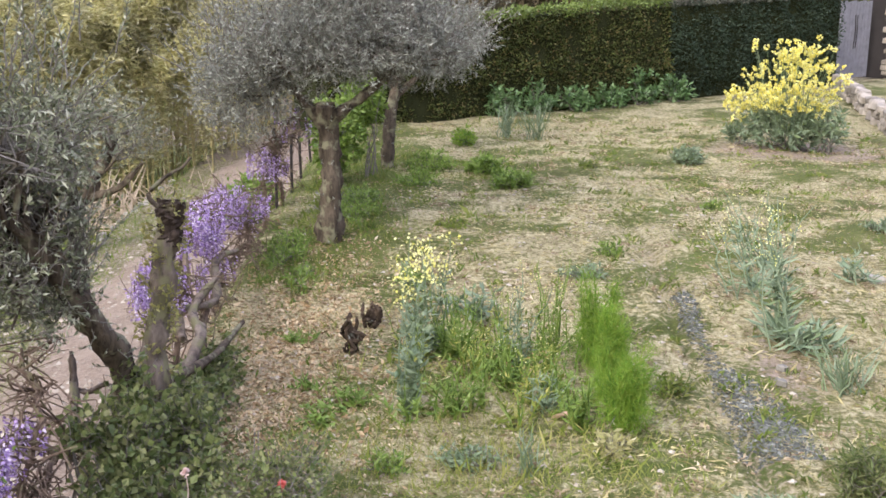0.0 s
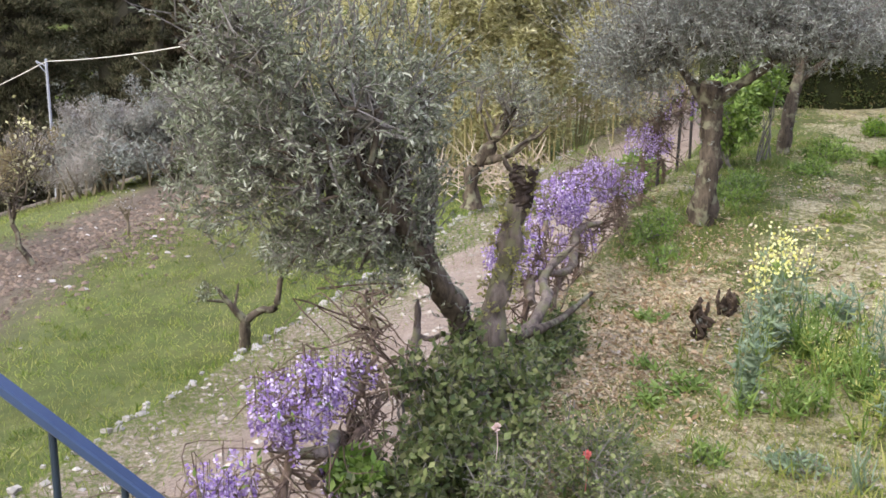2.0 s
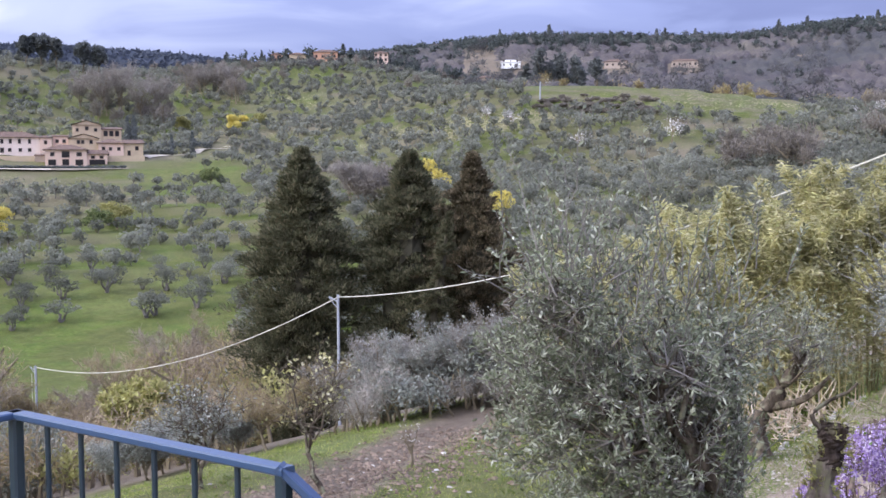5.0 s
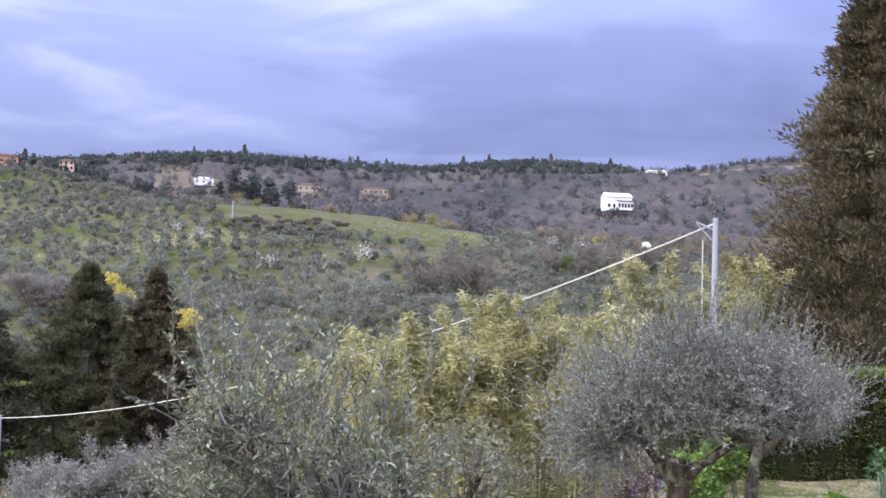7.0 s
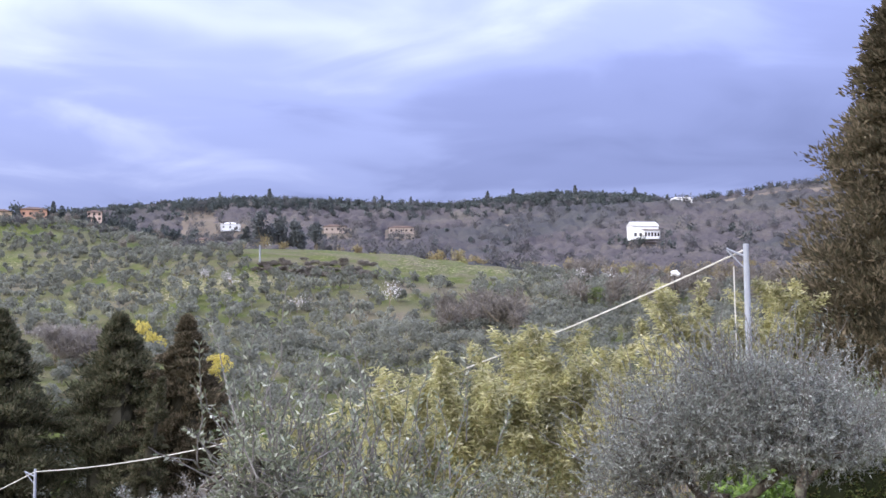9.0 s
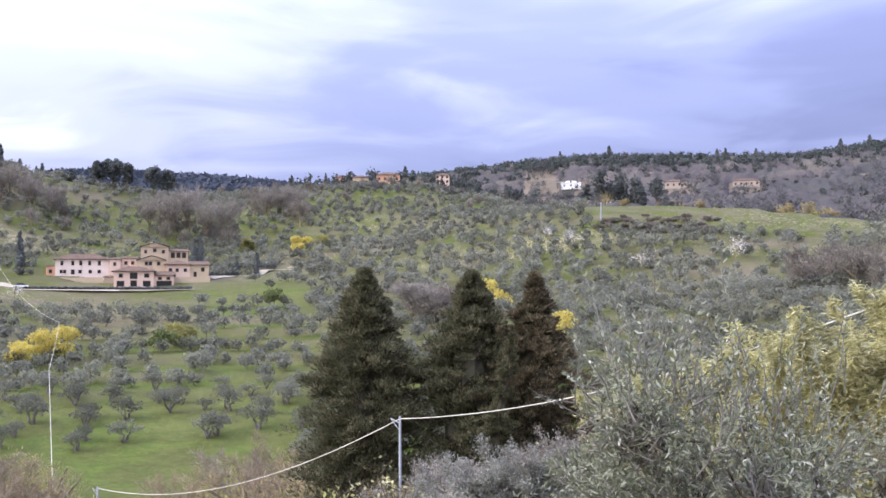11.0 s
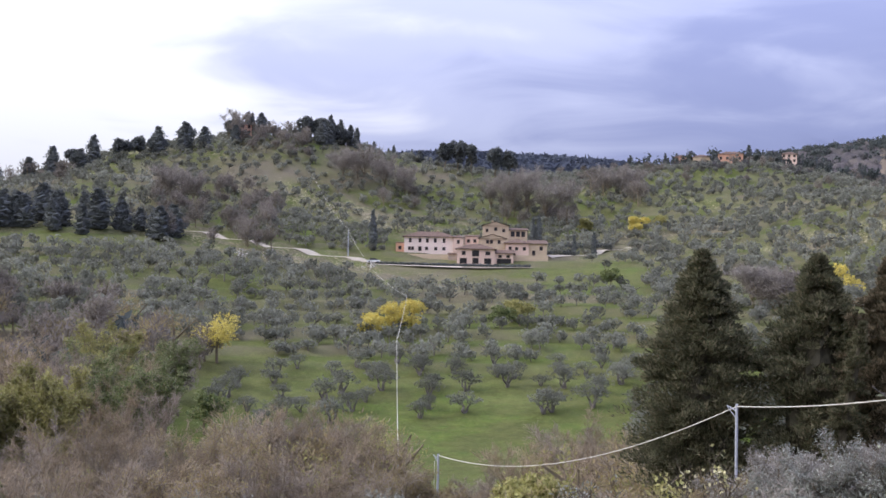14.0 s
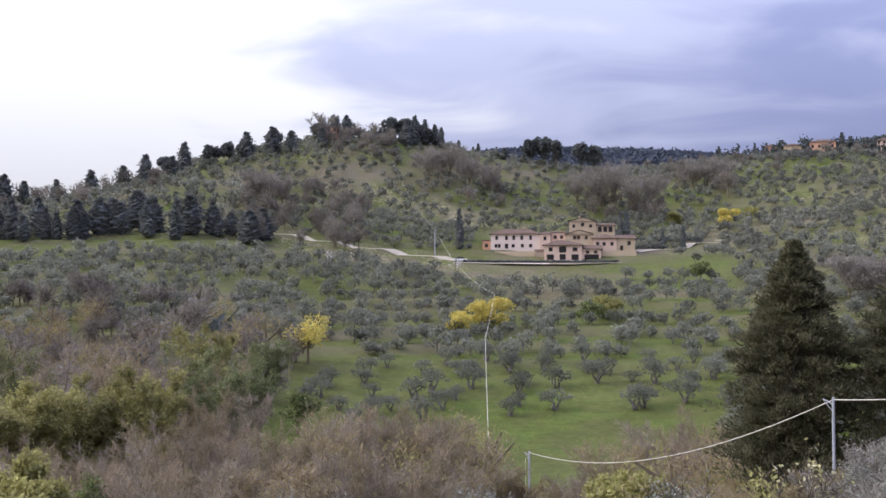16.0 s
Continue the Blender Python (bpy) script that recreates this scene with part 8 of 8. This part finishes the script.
for i, (b, r, h, w) in enumerate(((55.6, 508, 14, 9), (54.9, 508, 14.5, 9), (54.2, 506, 13.5, 8), (53.0, 505, 14, 9), (52.3, 505, 13, 8), (30.2, 560, -6.75, 14), (29.2, 565, -6.5, 13), (28.5, 560, -6.4, 12), (27.4, 580, -6.2, 10), (30.9, 570, -5.9, 9), (68.6, 488, 11, 9), (71.8, 470, 10, 9), (66.6, 500, 10, 9), (70.1, 478, 9, 8), (70.9, 475, 10, 8), (74.0, 462, 9, 8), (61.0, 512, 9, 9), (61.9, 512, 11, 9), (62.7, 512, 12, 9))):
    if h < 0:
        h = 3.22 + r * math.tan(radians(-h)) - height1(*polar(b, r))
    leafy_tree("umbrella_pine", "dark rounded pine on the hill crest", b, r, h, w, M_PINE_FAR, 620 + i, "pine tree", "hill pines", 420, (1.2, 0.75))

# ---------------------------------------------------------------- villa and houses
M_PINK = plain_material("pink_plaster", (0.76, 0.56, 0.43), 0.9, 0.08, 0.4)
M_PALE_PINK = plain_material("pale_pink_plaster", (0.84, 0.69, 0.59), 0.9, 0.08, 0.4)
M_FAR_WALL = plain_material("faded_plaster", (0.42, 0.34, 0.28), 0.9, 0.14, 0.6)
M_OCHRE = plain_material("ochre_stone", (0.58, 0.45, 0.30), 0.9, 0.14, 0.6)
M_WHITE = plain_material("white_plaster", (0.86, 0.85, 0.82), 0.9, 0.06, 0.4)
M_ORANGE = plain_material("orange_plaster", (0.66, 0.37, 0.24), 0.9, 0.12, 0.4)


def roof_material():
    m = Nodes("roof_tiles", 0.9, 0.15)
    w = m.n("ShaderNodeTexWave", Scale=2.2, Distortion=0.6)
    w.bands_direction = "X"
    m.link(m.obj(), w.inputs["Vector"])
    c = m.ramp(m.noise(1.2, 5, 0.65, m.obj()), [(0.3, (0.085, 0.058, 0.045)), (0.7, (0.19, 0.128, 0.098))])
    m.bump(w.outputs["Fac"], 0.5, 0.06)
    return m.color(c)


M_ROOF = roof_material()
M_PALE_ROOF = plain_material("pale_roof", (0.60, 0.57, 0.53), 0.9, 0.12, 0.5)
M_GLASS = plain_material("dark_window_pane", (0.025, 0.023, 0.024), 0.25, 0.2, 3, 0.4, 0, 0)
M_SHUTTER = plain_material("brown_window_frame", (0.20, 0.13, 0.095), 0.7, 0.2, 4)


def block(ob, x, y, z, w, d, h, roof, mat, rows=(), over=0.45, rise=None, tiles=None, holes=(), deep=1.5):
    """One building volume: walls, tiled roof and windows on the front (rows: z, count, width, height; holes: x, z, width, height)."""
    g = Geo()
    g.box((x, y, z - deep), (x + w, y + d, z + h))
    part("wall", g, mat, ob)
    rise = rise if rise is not None else min(w, d) * 0.2
    r = Geo()
    a, b, c, e = x - over, x + w + over, y - over, y + d + over
    t = z + h + 0.003
    my = (c + e) / 2
    i = min((e - c) / 2, (b - a) / 2 - 0.2) if roof == "hip" else 0.0
    ridge = [(a + i, my, t + rise), (b - i, my, t + rise)]
    th = 0.16
    if roof == "shed":
        V = [(a, c, t), (b, c, t), (b, e, t + rise), (a, e, t + rise), (a, c, t + th), (b, c, t + th), (b, e, t + rise + th), (a, e, t + rise + th)]
        r.add(V, [[3, 2, 1, 0], [4, 5, 6, 7], [0, 1, 5, 4], [1, 2, 6, 5], [2, 3, 7, 6], [3, 0, 4, 7]])
    elif roof == "front":
        # gable towards the viewer
        mx = (a + b) / 2
        V = [(a, c, t), (b, c, t), (b, e, t), (a, e, t), (a, c, t + th), (b, c, t + th), (b, e, t + th), (a, e, t + th), (mx, c, t + rise + th), (mx, e, t + rise + th)]
        r.add(V, [[3, 2, 1, 0], [1, 2, 6, 5], [3, 0, 4, 7], [4, 8, 9, 7], [8, 5, 6, 9]])
        gable = Geo()
        gable.add([(x, y, z + h), (x + w, y, z + h), (x + w / 2, y, z + h + rise), (x, y + 0.3, z + h), (x + w, y + 0.3, z + h), (x + w / 2, y + 0.3, z + h + rise)], [[0, 1, 2], [5, 4, 3]])
        part("gable", gable, mat, ob)
    else:
        V = [(a, c, t), (b, c, t), (b, e, t), (a, e, t), (a, c, t + th), (b, c, t + th), (b, e, t + th), (a, e, t + th), *[(p[0], p[1], p[2] + th) for p in ridge]]
        r.add(V, [[3, 2, 1, 0], [0, 1, 5, 4], [1, 2, 6, 5], [2, 3, 7, 6], [3, 0, 4, 7], [4, 5, 9, 8], [6, 7, 8, 9]])
        r.add(V, [[5, 6, 9], [7, 4, 8]])
    part("roof", r, tiles or M_ROOF, ob)
    spots = [(x + w * (k + 0.5) / n, zz, ww, hh) for zz, n, ww, hh in rows for k in range(n)] + [(x + cx, zz, ww, hh) for cx, zz, ww, hh in holes]
    for cx, zz, ww, hh in spots:
        f, p = Geo(), Geo()
        u = 0.09
        for lo, hi in (((-ww / 2 - u, -u), (-ww / 2, hh + u)), ((ww / 2, -u), (ww / 2 + u, hh + u)), ((-ww / 2, hh), (ww / 2, hh + u)), ((-ww / 2, -u), (ww / 2, 0))):
            f.box((cx + lo[0], y - 0.09, z + zz + lo[1]), (cx + hi[0], y + 0.03, z + zz + hi[1]))
        p.box((cx - ww / 2, y - 0.02, z + zz), (cx + ww / 2, y + 0.01, z + zz + hh))
        q = part("window", f, M_SHUTTER, ob)
        part("pane", p, M_GLASS, q)


def villa():
    x, y = polar(53.95, 338)
    base = 8.0
    ob = thing("villa", "large pink and ochre farmhouse villa with tiled roofs on the hillside", "villa", at=(x, y, base), turn=53.95)
    # front house with its porch
    block(ob, -5.4, 0.0, 0.0, 11.4, 8, 4.6, "hip", M_PINK, over=0.6, rise=1.5, deep=3, holes=((1.9, 0.3, 2.0, 1.5), (5.6, 0.3, 1.7, 1.6), (9.3, 0.3, 2.0, 1.5), (2.0, 2.9, 1.0, 1.0), (5.6, 2.5, 2.0, 1.7), (9.3, 2.9, 1.3, 1.0)))
    # the wide dark pane stands for the shaded inside of the open porch
    block(ob, 6.05, 0.8, 0.0, 5.6, 7, 3.4, "shed", M_PINK, over=0.5, rise=1.3, deep=3, holes=((2.8, 0.2, 4.2, 1.6), (1.6, 2.2, 0.9, 0.7), (4.0, 2.2, 0.9, 0.7)))
    block(ob, -8.2, 4.5, 0.6, 2.75, 6, 2.4, "shed", M_FAR_WALL, over=0.25, rise=0.5, deep=3)
    # long house
    block(ob, -22.4, 14, 4.0, 15.4, 8, 4.6, "hip", M_PALE_PINK, over=0.6, rise=1.7, deep=4, holes=((1.7, 0.5, 0.7, 0.9), (2.7, 0.5, 0.7, 0.9), (5.0, 0.2, 0.9, 1.3), (7.1, 0.5, 0.8, 0.9), (10.0, 0.5, 0.8, 0.9), (12.6, 0.5, 0.8, 0.9), (1.9, 2.9, 0.7, 1.2), (5.0, 2.9, 0.7, 1.2), (7.3, 2.9, 0.7, 1.2), (9.8, 2.9, 0.7, 1.2), (12.6, 2.9, 0.7, 1.2)))
    block(ob, -25.1, 15, 4.0, 2.65, 6, 2.6, "shed", M_ORANGE, over=0.25, rise=0.4, deep=4, holes=((1.3, 0.6, 0.8, 1.0),))
    # tower-like link and the low wall beside it
    block(ob, -6.9, 13, 4.0, 3.3, 7, 4.5, "hip", M_PINK, over=0.3, rise=0.8, deep=4, holes=((1.6, 2.7, 0.7, 1.0),))
    block(ob, -3.4, 16, 4.0, 4.6, 7, 5.0, "shed", M_PINK, over=0.3, rise=0.7, deep=4, holes=((1.3, 3.2, 0.8, 0.9), (3.3, 3.2, 0.8, 0.9)))
    # ochre houses in the middle and behind
    block(ob, 1.3, 11, 3.0, 8.2, 8, 5.3, "front", M_OCHRE, over=0.35, rise=1.3, deep=4, holes=((2.6, 3.8, 0.8, 1.0), (3.8, 3.8, 0.8, 1.0), (6.2, 3.8, 0.8, 1.0)))
    block(ob, 2.4, 24, 6.0, 8.4, 8, 7.0, "front", M_OCHRE, over=0.35, rise=1.2, deep=6, holes=((1.4, 5.0, 0.7, 0.9), (4.2, 5.4, 0.9, 1.0), (6.8, 5.0, 0.8, 0.9)))
    # three dark panes stand for shaded porch openings
    block(ob, 10.85, 24.5, 6.0, 6.0, 7, 5.6, "shed", M_OCHRE, over=0.35, rise=0.9, deep=6, holes=((1.3, 3.6, 1.1, 1.6), (3.0, 3.6, 1.1, 1.6), (4.7, 3.6, 1.1, 1.6)))
    # right-hand houses
    block(ob, 9.55, 10, 3.0, 7.2, 8, 3.9, "hip", M_PINK, over=0.6, rise=1.4, deep=4, holes=((1.4, 1.6, 0.8, 1.2), (3.4, 1.8, 0.8, 0.9), (5.8, 1.8, 0.8, 0.9), (2.4, 0.1, 1.0, 1.2)))
    block(ob, 16.8, 10.5, 3.0, 5.6, 7, 3.8, "shed", M_OCHRE, over=0.4, rise=1.3, deep=4, holes=((3.8, 1.9, 0.9, 1.1), (1.5, 0.3, 0.8, 1.4)))
    for cx, cy, cz in ((5.6, 27, 13.6), (-12, 18, 9.6), (13.0, 14, 8.0)):
        c = Geo()
        c.box((cx - 0.35, cy - 0.3, cz - 1.5), (cx + 0.35, cy + 0.3, cz + 1.0))
        c.box((cx - 0.45, cy - 0.4, cz + 1.004), (cx + 0.45, cy + 0.4, cz + 1.15))
        part("chimney", c, M_OCHRE, ob)
    # terrace walls of the villa garden
    for x0, x1, yy, z0, h in ((-22.5, -8.4, 9.0, 3.0, 0.1), (10.0, 22.5, 5.5, 1.6, 1.5)):
        g = Geo()
        g.box((x0, yy, z0 - 2.5), (x1, yy + 0.5, z0 + h))
        part("garden_wall", g, M_OCHRE, ob)


villa()


def house(name, label, b, r, w, d, h, mat, roof="hip", rows=((0.8, 3, 1.0, 1.3), (3.4, 3, 1.0, 1.2)), turn=0, lift=0.0, rise=None, tiles=None):
    x, y = polar(b, r)
    ob = thing(name, label, "house", "far houses", at=(x, y, height1(x, y) + lift), turn=b + turn)
    block(ob, -w / 2, 0, 0, w, d, h, roof, mat, rows, rise=rise, tiles=tiles)
    return ob


house("house", "orange plastered house with a red tiled roof on the ridge", 41.2, 612, 13, 8, 3.8, M_ORANGE, rows=((1.0, 4, 1.0, 1.3),), lift=2)
house("house", "small ochre house on the ridge", 42.6, 615, 9, 7, 4.0, M_OCHRE, rows=((0.8, 3, 1.0, 1.3),), lift=1)
house("house", "red house among ridge cypresses", 43.6, 640, 7, 7, 6.0, M_ORANGE, lift=2)
house("house", "pink house near the ridge top", 38.4, 625, 8, 7, 5.0, M_PINK, lift=3)
house("house", "white villa on the wooded slope", 31.8, 850, 15, 10, 3.3, M_WHITE, lift=3, tiles=M_PALE_ROOF)
house("house", "white house half hidden by dark pines", 29.9, 660, 6, 7, 7.5, M_WHITE, lift=4)
house("house", "small stone house below the pines", 33.1, 640, 10, 7, 4.5, M_OCHRE, rows=((0.8, 2, 1.0, 1.3),), lift=1)
house("house", "yellow house among bare trees", 26.5, 850, 17, 9, 4.2, M_FAR_WALL, rows=((1.2, 4, 1.2, 1.4),), lift=1)
house("house", "long pale pink house among bare trees", 23.1, 850, 19, 9, 4.0, M_FAR_WALL, rows=((1.2, 5, 1.2, 1.4),), lift=1)
big_ = house("house", "big white house standing out on the slope", 10.6, 755, 18, 12, 7.5, M_WHITE, "gable", ((0.6, 5, 1.6, 2.0),), turn=20, lift=5, rise=3.2, tiles=M_PALE_ROOF)
# front porch, its shaded openings put in as dark panes
block(big_, -2.5, -4.0, 0, 11.0, 3.9, 4.2, "shed", M_WHITE, ((0.3, 5, 1.3, 2.4),), rise=1.0)
house("house", "low white building on the far ridge", 8.8, 962, 18, 8, 4, M_WHITE, rows=((1.0, 4, 1.4, 1.6),), lift=1, tiles=M_PALE_ROOF)
house("house", "red house on the hilltop among cypresses", 65.9, 508, 8, 6, 4.6, M_ORANGE, lift=1)


def ribbon(name, label, pts, width, mat, cat, lift=0.12):
    """A road laid over the ground along bearing and distance."""
    P = smooth_line([(*polar(b, r), 0) for b, r in pts], 14)
    T = unit(np.gradient(P, axis=0))
    S = np.stack([-T[:, 1], T[:, 0], 0 * T[:, 0]], 1)
    rows = []
    for k in (-1, -0.33, 0.33, 1):
        Q = P + S * width / 2 * k
        Q[:, 2] = height(Q[:, 0], Q[:, 1]) + lift + 0.15 * (1 - abs(k))
        rows.append(Q)
    n = len(P)
    g = Geo()
    g.add(np.concatenate(rows), [[r * n + i, r * n + i + 1, (r + 1) * n + i + 1, (r + 1) * n + i] for r in range(3) for i in range(n - 1)])
    return tagged(part(name, g, mat), label, cat, "", "structure")


M_ROAD = plain_material("white_gravel", (0.42, 0.365, 0.28), 0.95, 0.12, 0.5)
ribbon("road", "pale gravel road to the villa", [(69.0, 347), (68.2, 347), (65.5, 341), (63, 338), (61, 335), (59.2, 331), (57, 328.5), (54.6, 328)], 2.5, M_ROAD, "road", 0.2)
ribbon("road", "dull earth lane below the villa hedge", [(54.6, 328), (53.5, 328), (52.4, 329), (51.0, 330)], 2.4, plain_material("earth_lane", (0.20, 0.17, 0.12), 0.95, 0.2, 0.5), "road", 0.2)
ribbon("road", "pale gravel drive beyond the villa", [(50.2, 352), (48.6, 366), (47.0, 380), (46.2, 384), (45.9, 380)], 3.4, M_ROAD, "road", 0.2)
for b0, b1, r, h in ((58.9, 51.1, 331.8, 1.1), (50.1, 46.8, 378, 3.0), (51.8, 48.6, 361, 2.2)):
    k_ = int((b0 - b1) * 9)
    sp_ = np.array([[*polar(b0 + (b1 - b0) * q / k_, r), h, 2.0] for q in range(k_)])
    clumps("garden_hedge", "dark clipped hedge by the villa road", "hedge", sp_, M_PINE_FAR, 640 + int(b0), 40, 0.6)
car = thing("parked_car", "pale blue-white parked car on the villa road", "car", at=on_ground(*polar(59.15, 331.5), 0.45), turn=60)
g_ = Geo()
g_.box((-2.0, -0.85, 0.35), (2.0, 0.85, 0.85))
part("body", g_, M_WHITE, car)
g_ = Geo()
g_.add([(-1.3, -0.75, 0.85), (1.2, -0.75, 0.85), (1.2, 0.75, 0.85), (-1.3, 0.75, 0.85), (-0.9, -0.65, 1.4), (0.7, -0.65, 1.4), (0.7, 0.65, 1.4), (-0.9, 0.65, 1.4)], [[0, 1, 5, 4], [1, 2, 6, 5], [2, 3, 7, 6], [3, 0, 4, 7], [4, 5, 6, 7]])
part("cabin", g_, M_GLASS, car)
for x_ in (-1.25, 1.25):
    for y_ in (-0.82, 0.82):
        g_ = Geo()
        g_.tube([(x_, y_ - 0.1, 0.32), (x_, y_ + 0.1, 0.32)], 0.32, 12)
        part("wheel", g_, M_DARK, car)
dish_x = sky_point(9.2, 95, 3.25)
dish = thing("yard_lamp", "white lamp globe on a thin dark mast", "lamp", at=on_ground(*polar(9.2, 95)))
g_ = Geo()
hz_ = dish_x[2] - height1(*polar(9.2, 95))
g_.tube([(0, 0, -0.3), (0, 0, hz_)], 0.05, 6)
part("mast", g_, M_DARK, dish)
g_ = Geo()
g_.tube([(-0.32, 0, hz_), (-0.22, 0, hz_ + 0.22), (0.1, 0, hz_ + 0.25), (0.32, 0, hz_ + 0.05), (0.3, 0, hz_ - 0.1)], [0.08, 0.2, 0.24, 0.2, 0.06], 8)
part("globe", g_, M_WHITE, dish)

# ---------------------------------------------------------------- grass and litter


def blades(name, label, count, region, size, mat, seed, dense=None, lay=0.0, cat="grass", width=0.10, kinds=3):
    """Grass blades or straws strewn over a region: ONE object."""
    rng = np.random.default_rng(seed)
    x, y = region(rng, count)
    if dense is not None:
        k = rng.uniform(0, 1, len(x)) < dense(x, y)
        x, y = x[k], y[k]
    n = len(x)
    P = np.stack([x, y, height(x, y) + 0.004], 1)
    D = unit(rng.normal(size=(n, 3)) * [1, 1, 0.3] + [0, 0, 1.6 * (1 - lay)])
    D[:, 2] = np.where(D[:, 2] < 0.03, 0.03 + 0.1 * rng.uniform(size=n), D[:, 2])
    L = size * rng.lognormal(0, 0.35, n)
    g = Geo()
    g.leaves(P, D, unit(np.cross(D, rng.normal(size=(n, 3)))), L, L * width, 0.08)
    return tagged(part(name, g, mat), label, cat, "", "stuff")


def near_more(x0, x1, y0, y1, power=1.7):
    """Points over a rectangle, denser towards small y."""
    return lambda r, n: (r.uniform(x0, x1, n), y0 + (y1 - y0) * r.uniform(0, 1, n) ** power)


green_ = lambda x, y: np.clip(1.15 - cover_masks(x, y)[:, 2] * 1.05 - cover_masks(x, y)[:, 1] * 0.9, 0.05, 1) * (0.5 + 0.5 * (waves(np.stack([x, y, 0 * x], 1), 15, 2.2) > -0.15))
blades("lawn_grass", "thin green grass in the dry garden lawn", 85000, near_more(-2.1, 9, 5, 26), 0.06, M_GRASS, 701, green_, width=0.09)
blades("bed_grass", "longer yellow-green grass round the beds", 4200, lambda r, n: (r.normal(0.3, 0.9, n), 6.9 + np.abs(r.normal(0, 1.3, n))), 0.10, M_MEADOW, 702, lambda x, y: (np.abs(x - 0.3) < 1.6) * 0.75, width=0.06)
blades("fence_grass", "long green grass along the fence side", 5000, lambda r, n: (-1.4 + r.normal(0, 0.45, n), 11 + 8 * r.uniform(0, 1, n)), 0.10, M_GRASS, 703, lambda x, y: 0.8 + 0 * x, width=0.07)
blades("mown_straw", "dry mown grass and straw on the lawn", 90000, near_more(-2.1, 8, 5, 24), 0.06, M_STRAW, 704, lambda x, y: np.clip(cover_masks(x, y)[:, 2] - 0.1 + 0.3 * waves(np.stack([x, y, 0 * x], 1), 16, 3.0), 0, 1), 0.93, "straw", 0.13)
blades("leaf_litter", "brown leaf litter along the fence foot", 12000, lambda r, n: (-1.35 + r.normal(0, 0.45, n), 9.4 + r.normal(0, 1.8, n)), 0.036, M_WARM_LITTER, 705, None, 0.9, "leaf litter", 0.5)
blades("slope_grass", "short green meadow grass below the track", 76000, lambda r, n: (-6.0 - 20 * r.uniform(0, 1, n) ** 1.5, 5 + 26 * r.uniform(0, 1, n) ** 1.2), 0.06, M_MEADOW, 706, lambda x, y: np.clip(1 - cover_masks(x, y)[:, 1] * 0.6 - cover_masks(x, y)[:, 3] * 0.85, 0, 1), width=0.12)
blades("verge_grass", "thin dry grass on the track verge", 9000, lambda r, n: (EDGE_X + np.abs(r.normal(0, 0.7, n)) - 0.15, r.uniform(4.5, 24, n)), 0.07, M_GRASS, 707, None, width=0.1)


def tufts(r, n):
    """Clustered points: small rosettes spread over the lawn, closer together near the terrace."""
    k = n // 26
    cx, cy = r.uniform(-2.0, 8.5, k), 5.2 + 19 * r.uniform(0, 1, k) ** 1.5
    s = r.uniform(0.03, 0.11, k)
    i = r.integers(0, k, n)
    return cx[i] + r.normal(size=n) * s[i], cy[i] + r.normal(size=n) * s[i]


blades("lawn_rosettes", "small low rosettes of weeds all over the dry lawn", 26000, tufts, 0.055, M_GRASS, 708, lambda x, y: np.clip(1.2 - 0.8 * cover_masks(x, y)[:, 2], 0, 1), 0.45, width=0.28)
blades("brown_litter", "small brown dead leaves and stems on the lawn", 26000, tufts, 0.04, M_BROWN_LITTER, 709, None, 0.92, "leaf litter", 0.34)


def meadow_clusters(r, n):
    """Clustered points over the meadow below the track."""
    k = n // 30
    cx, cy = -6.1 - 20 * r.uniform(0, 1, k) ** 1.3, 4 + 28 * r.uniform(0, 1, k) ** 1.1
    s = r.uniform(0.05, 0.22, k)
    i = r.integers(0, k, n)
    return cx[i] + r.normal(size=n) * s[i], cy[i] + r.normal(size=n) * s[i]


blades("meadow_tufts", "darker green tufts in the meadow grass", 42000, meadow_clusters, 0.09, M_GRASS, 710, lambda x, y: (x < EDGE_X - 0.2) * np.clip(1 - cover_masks(x, y)[:, 1] * 0.6 - cover_masks(x, y)[:, 3] * 0.9, 0, 1), 0.2, width=0.14)
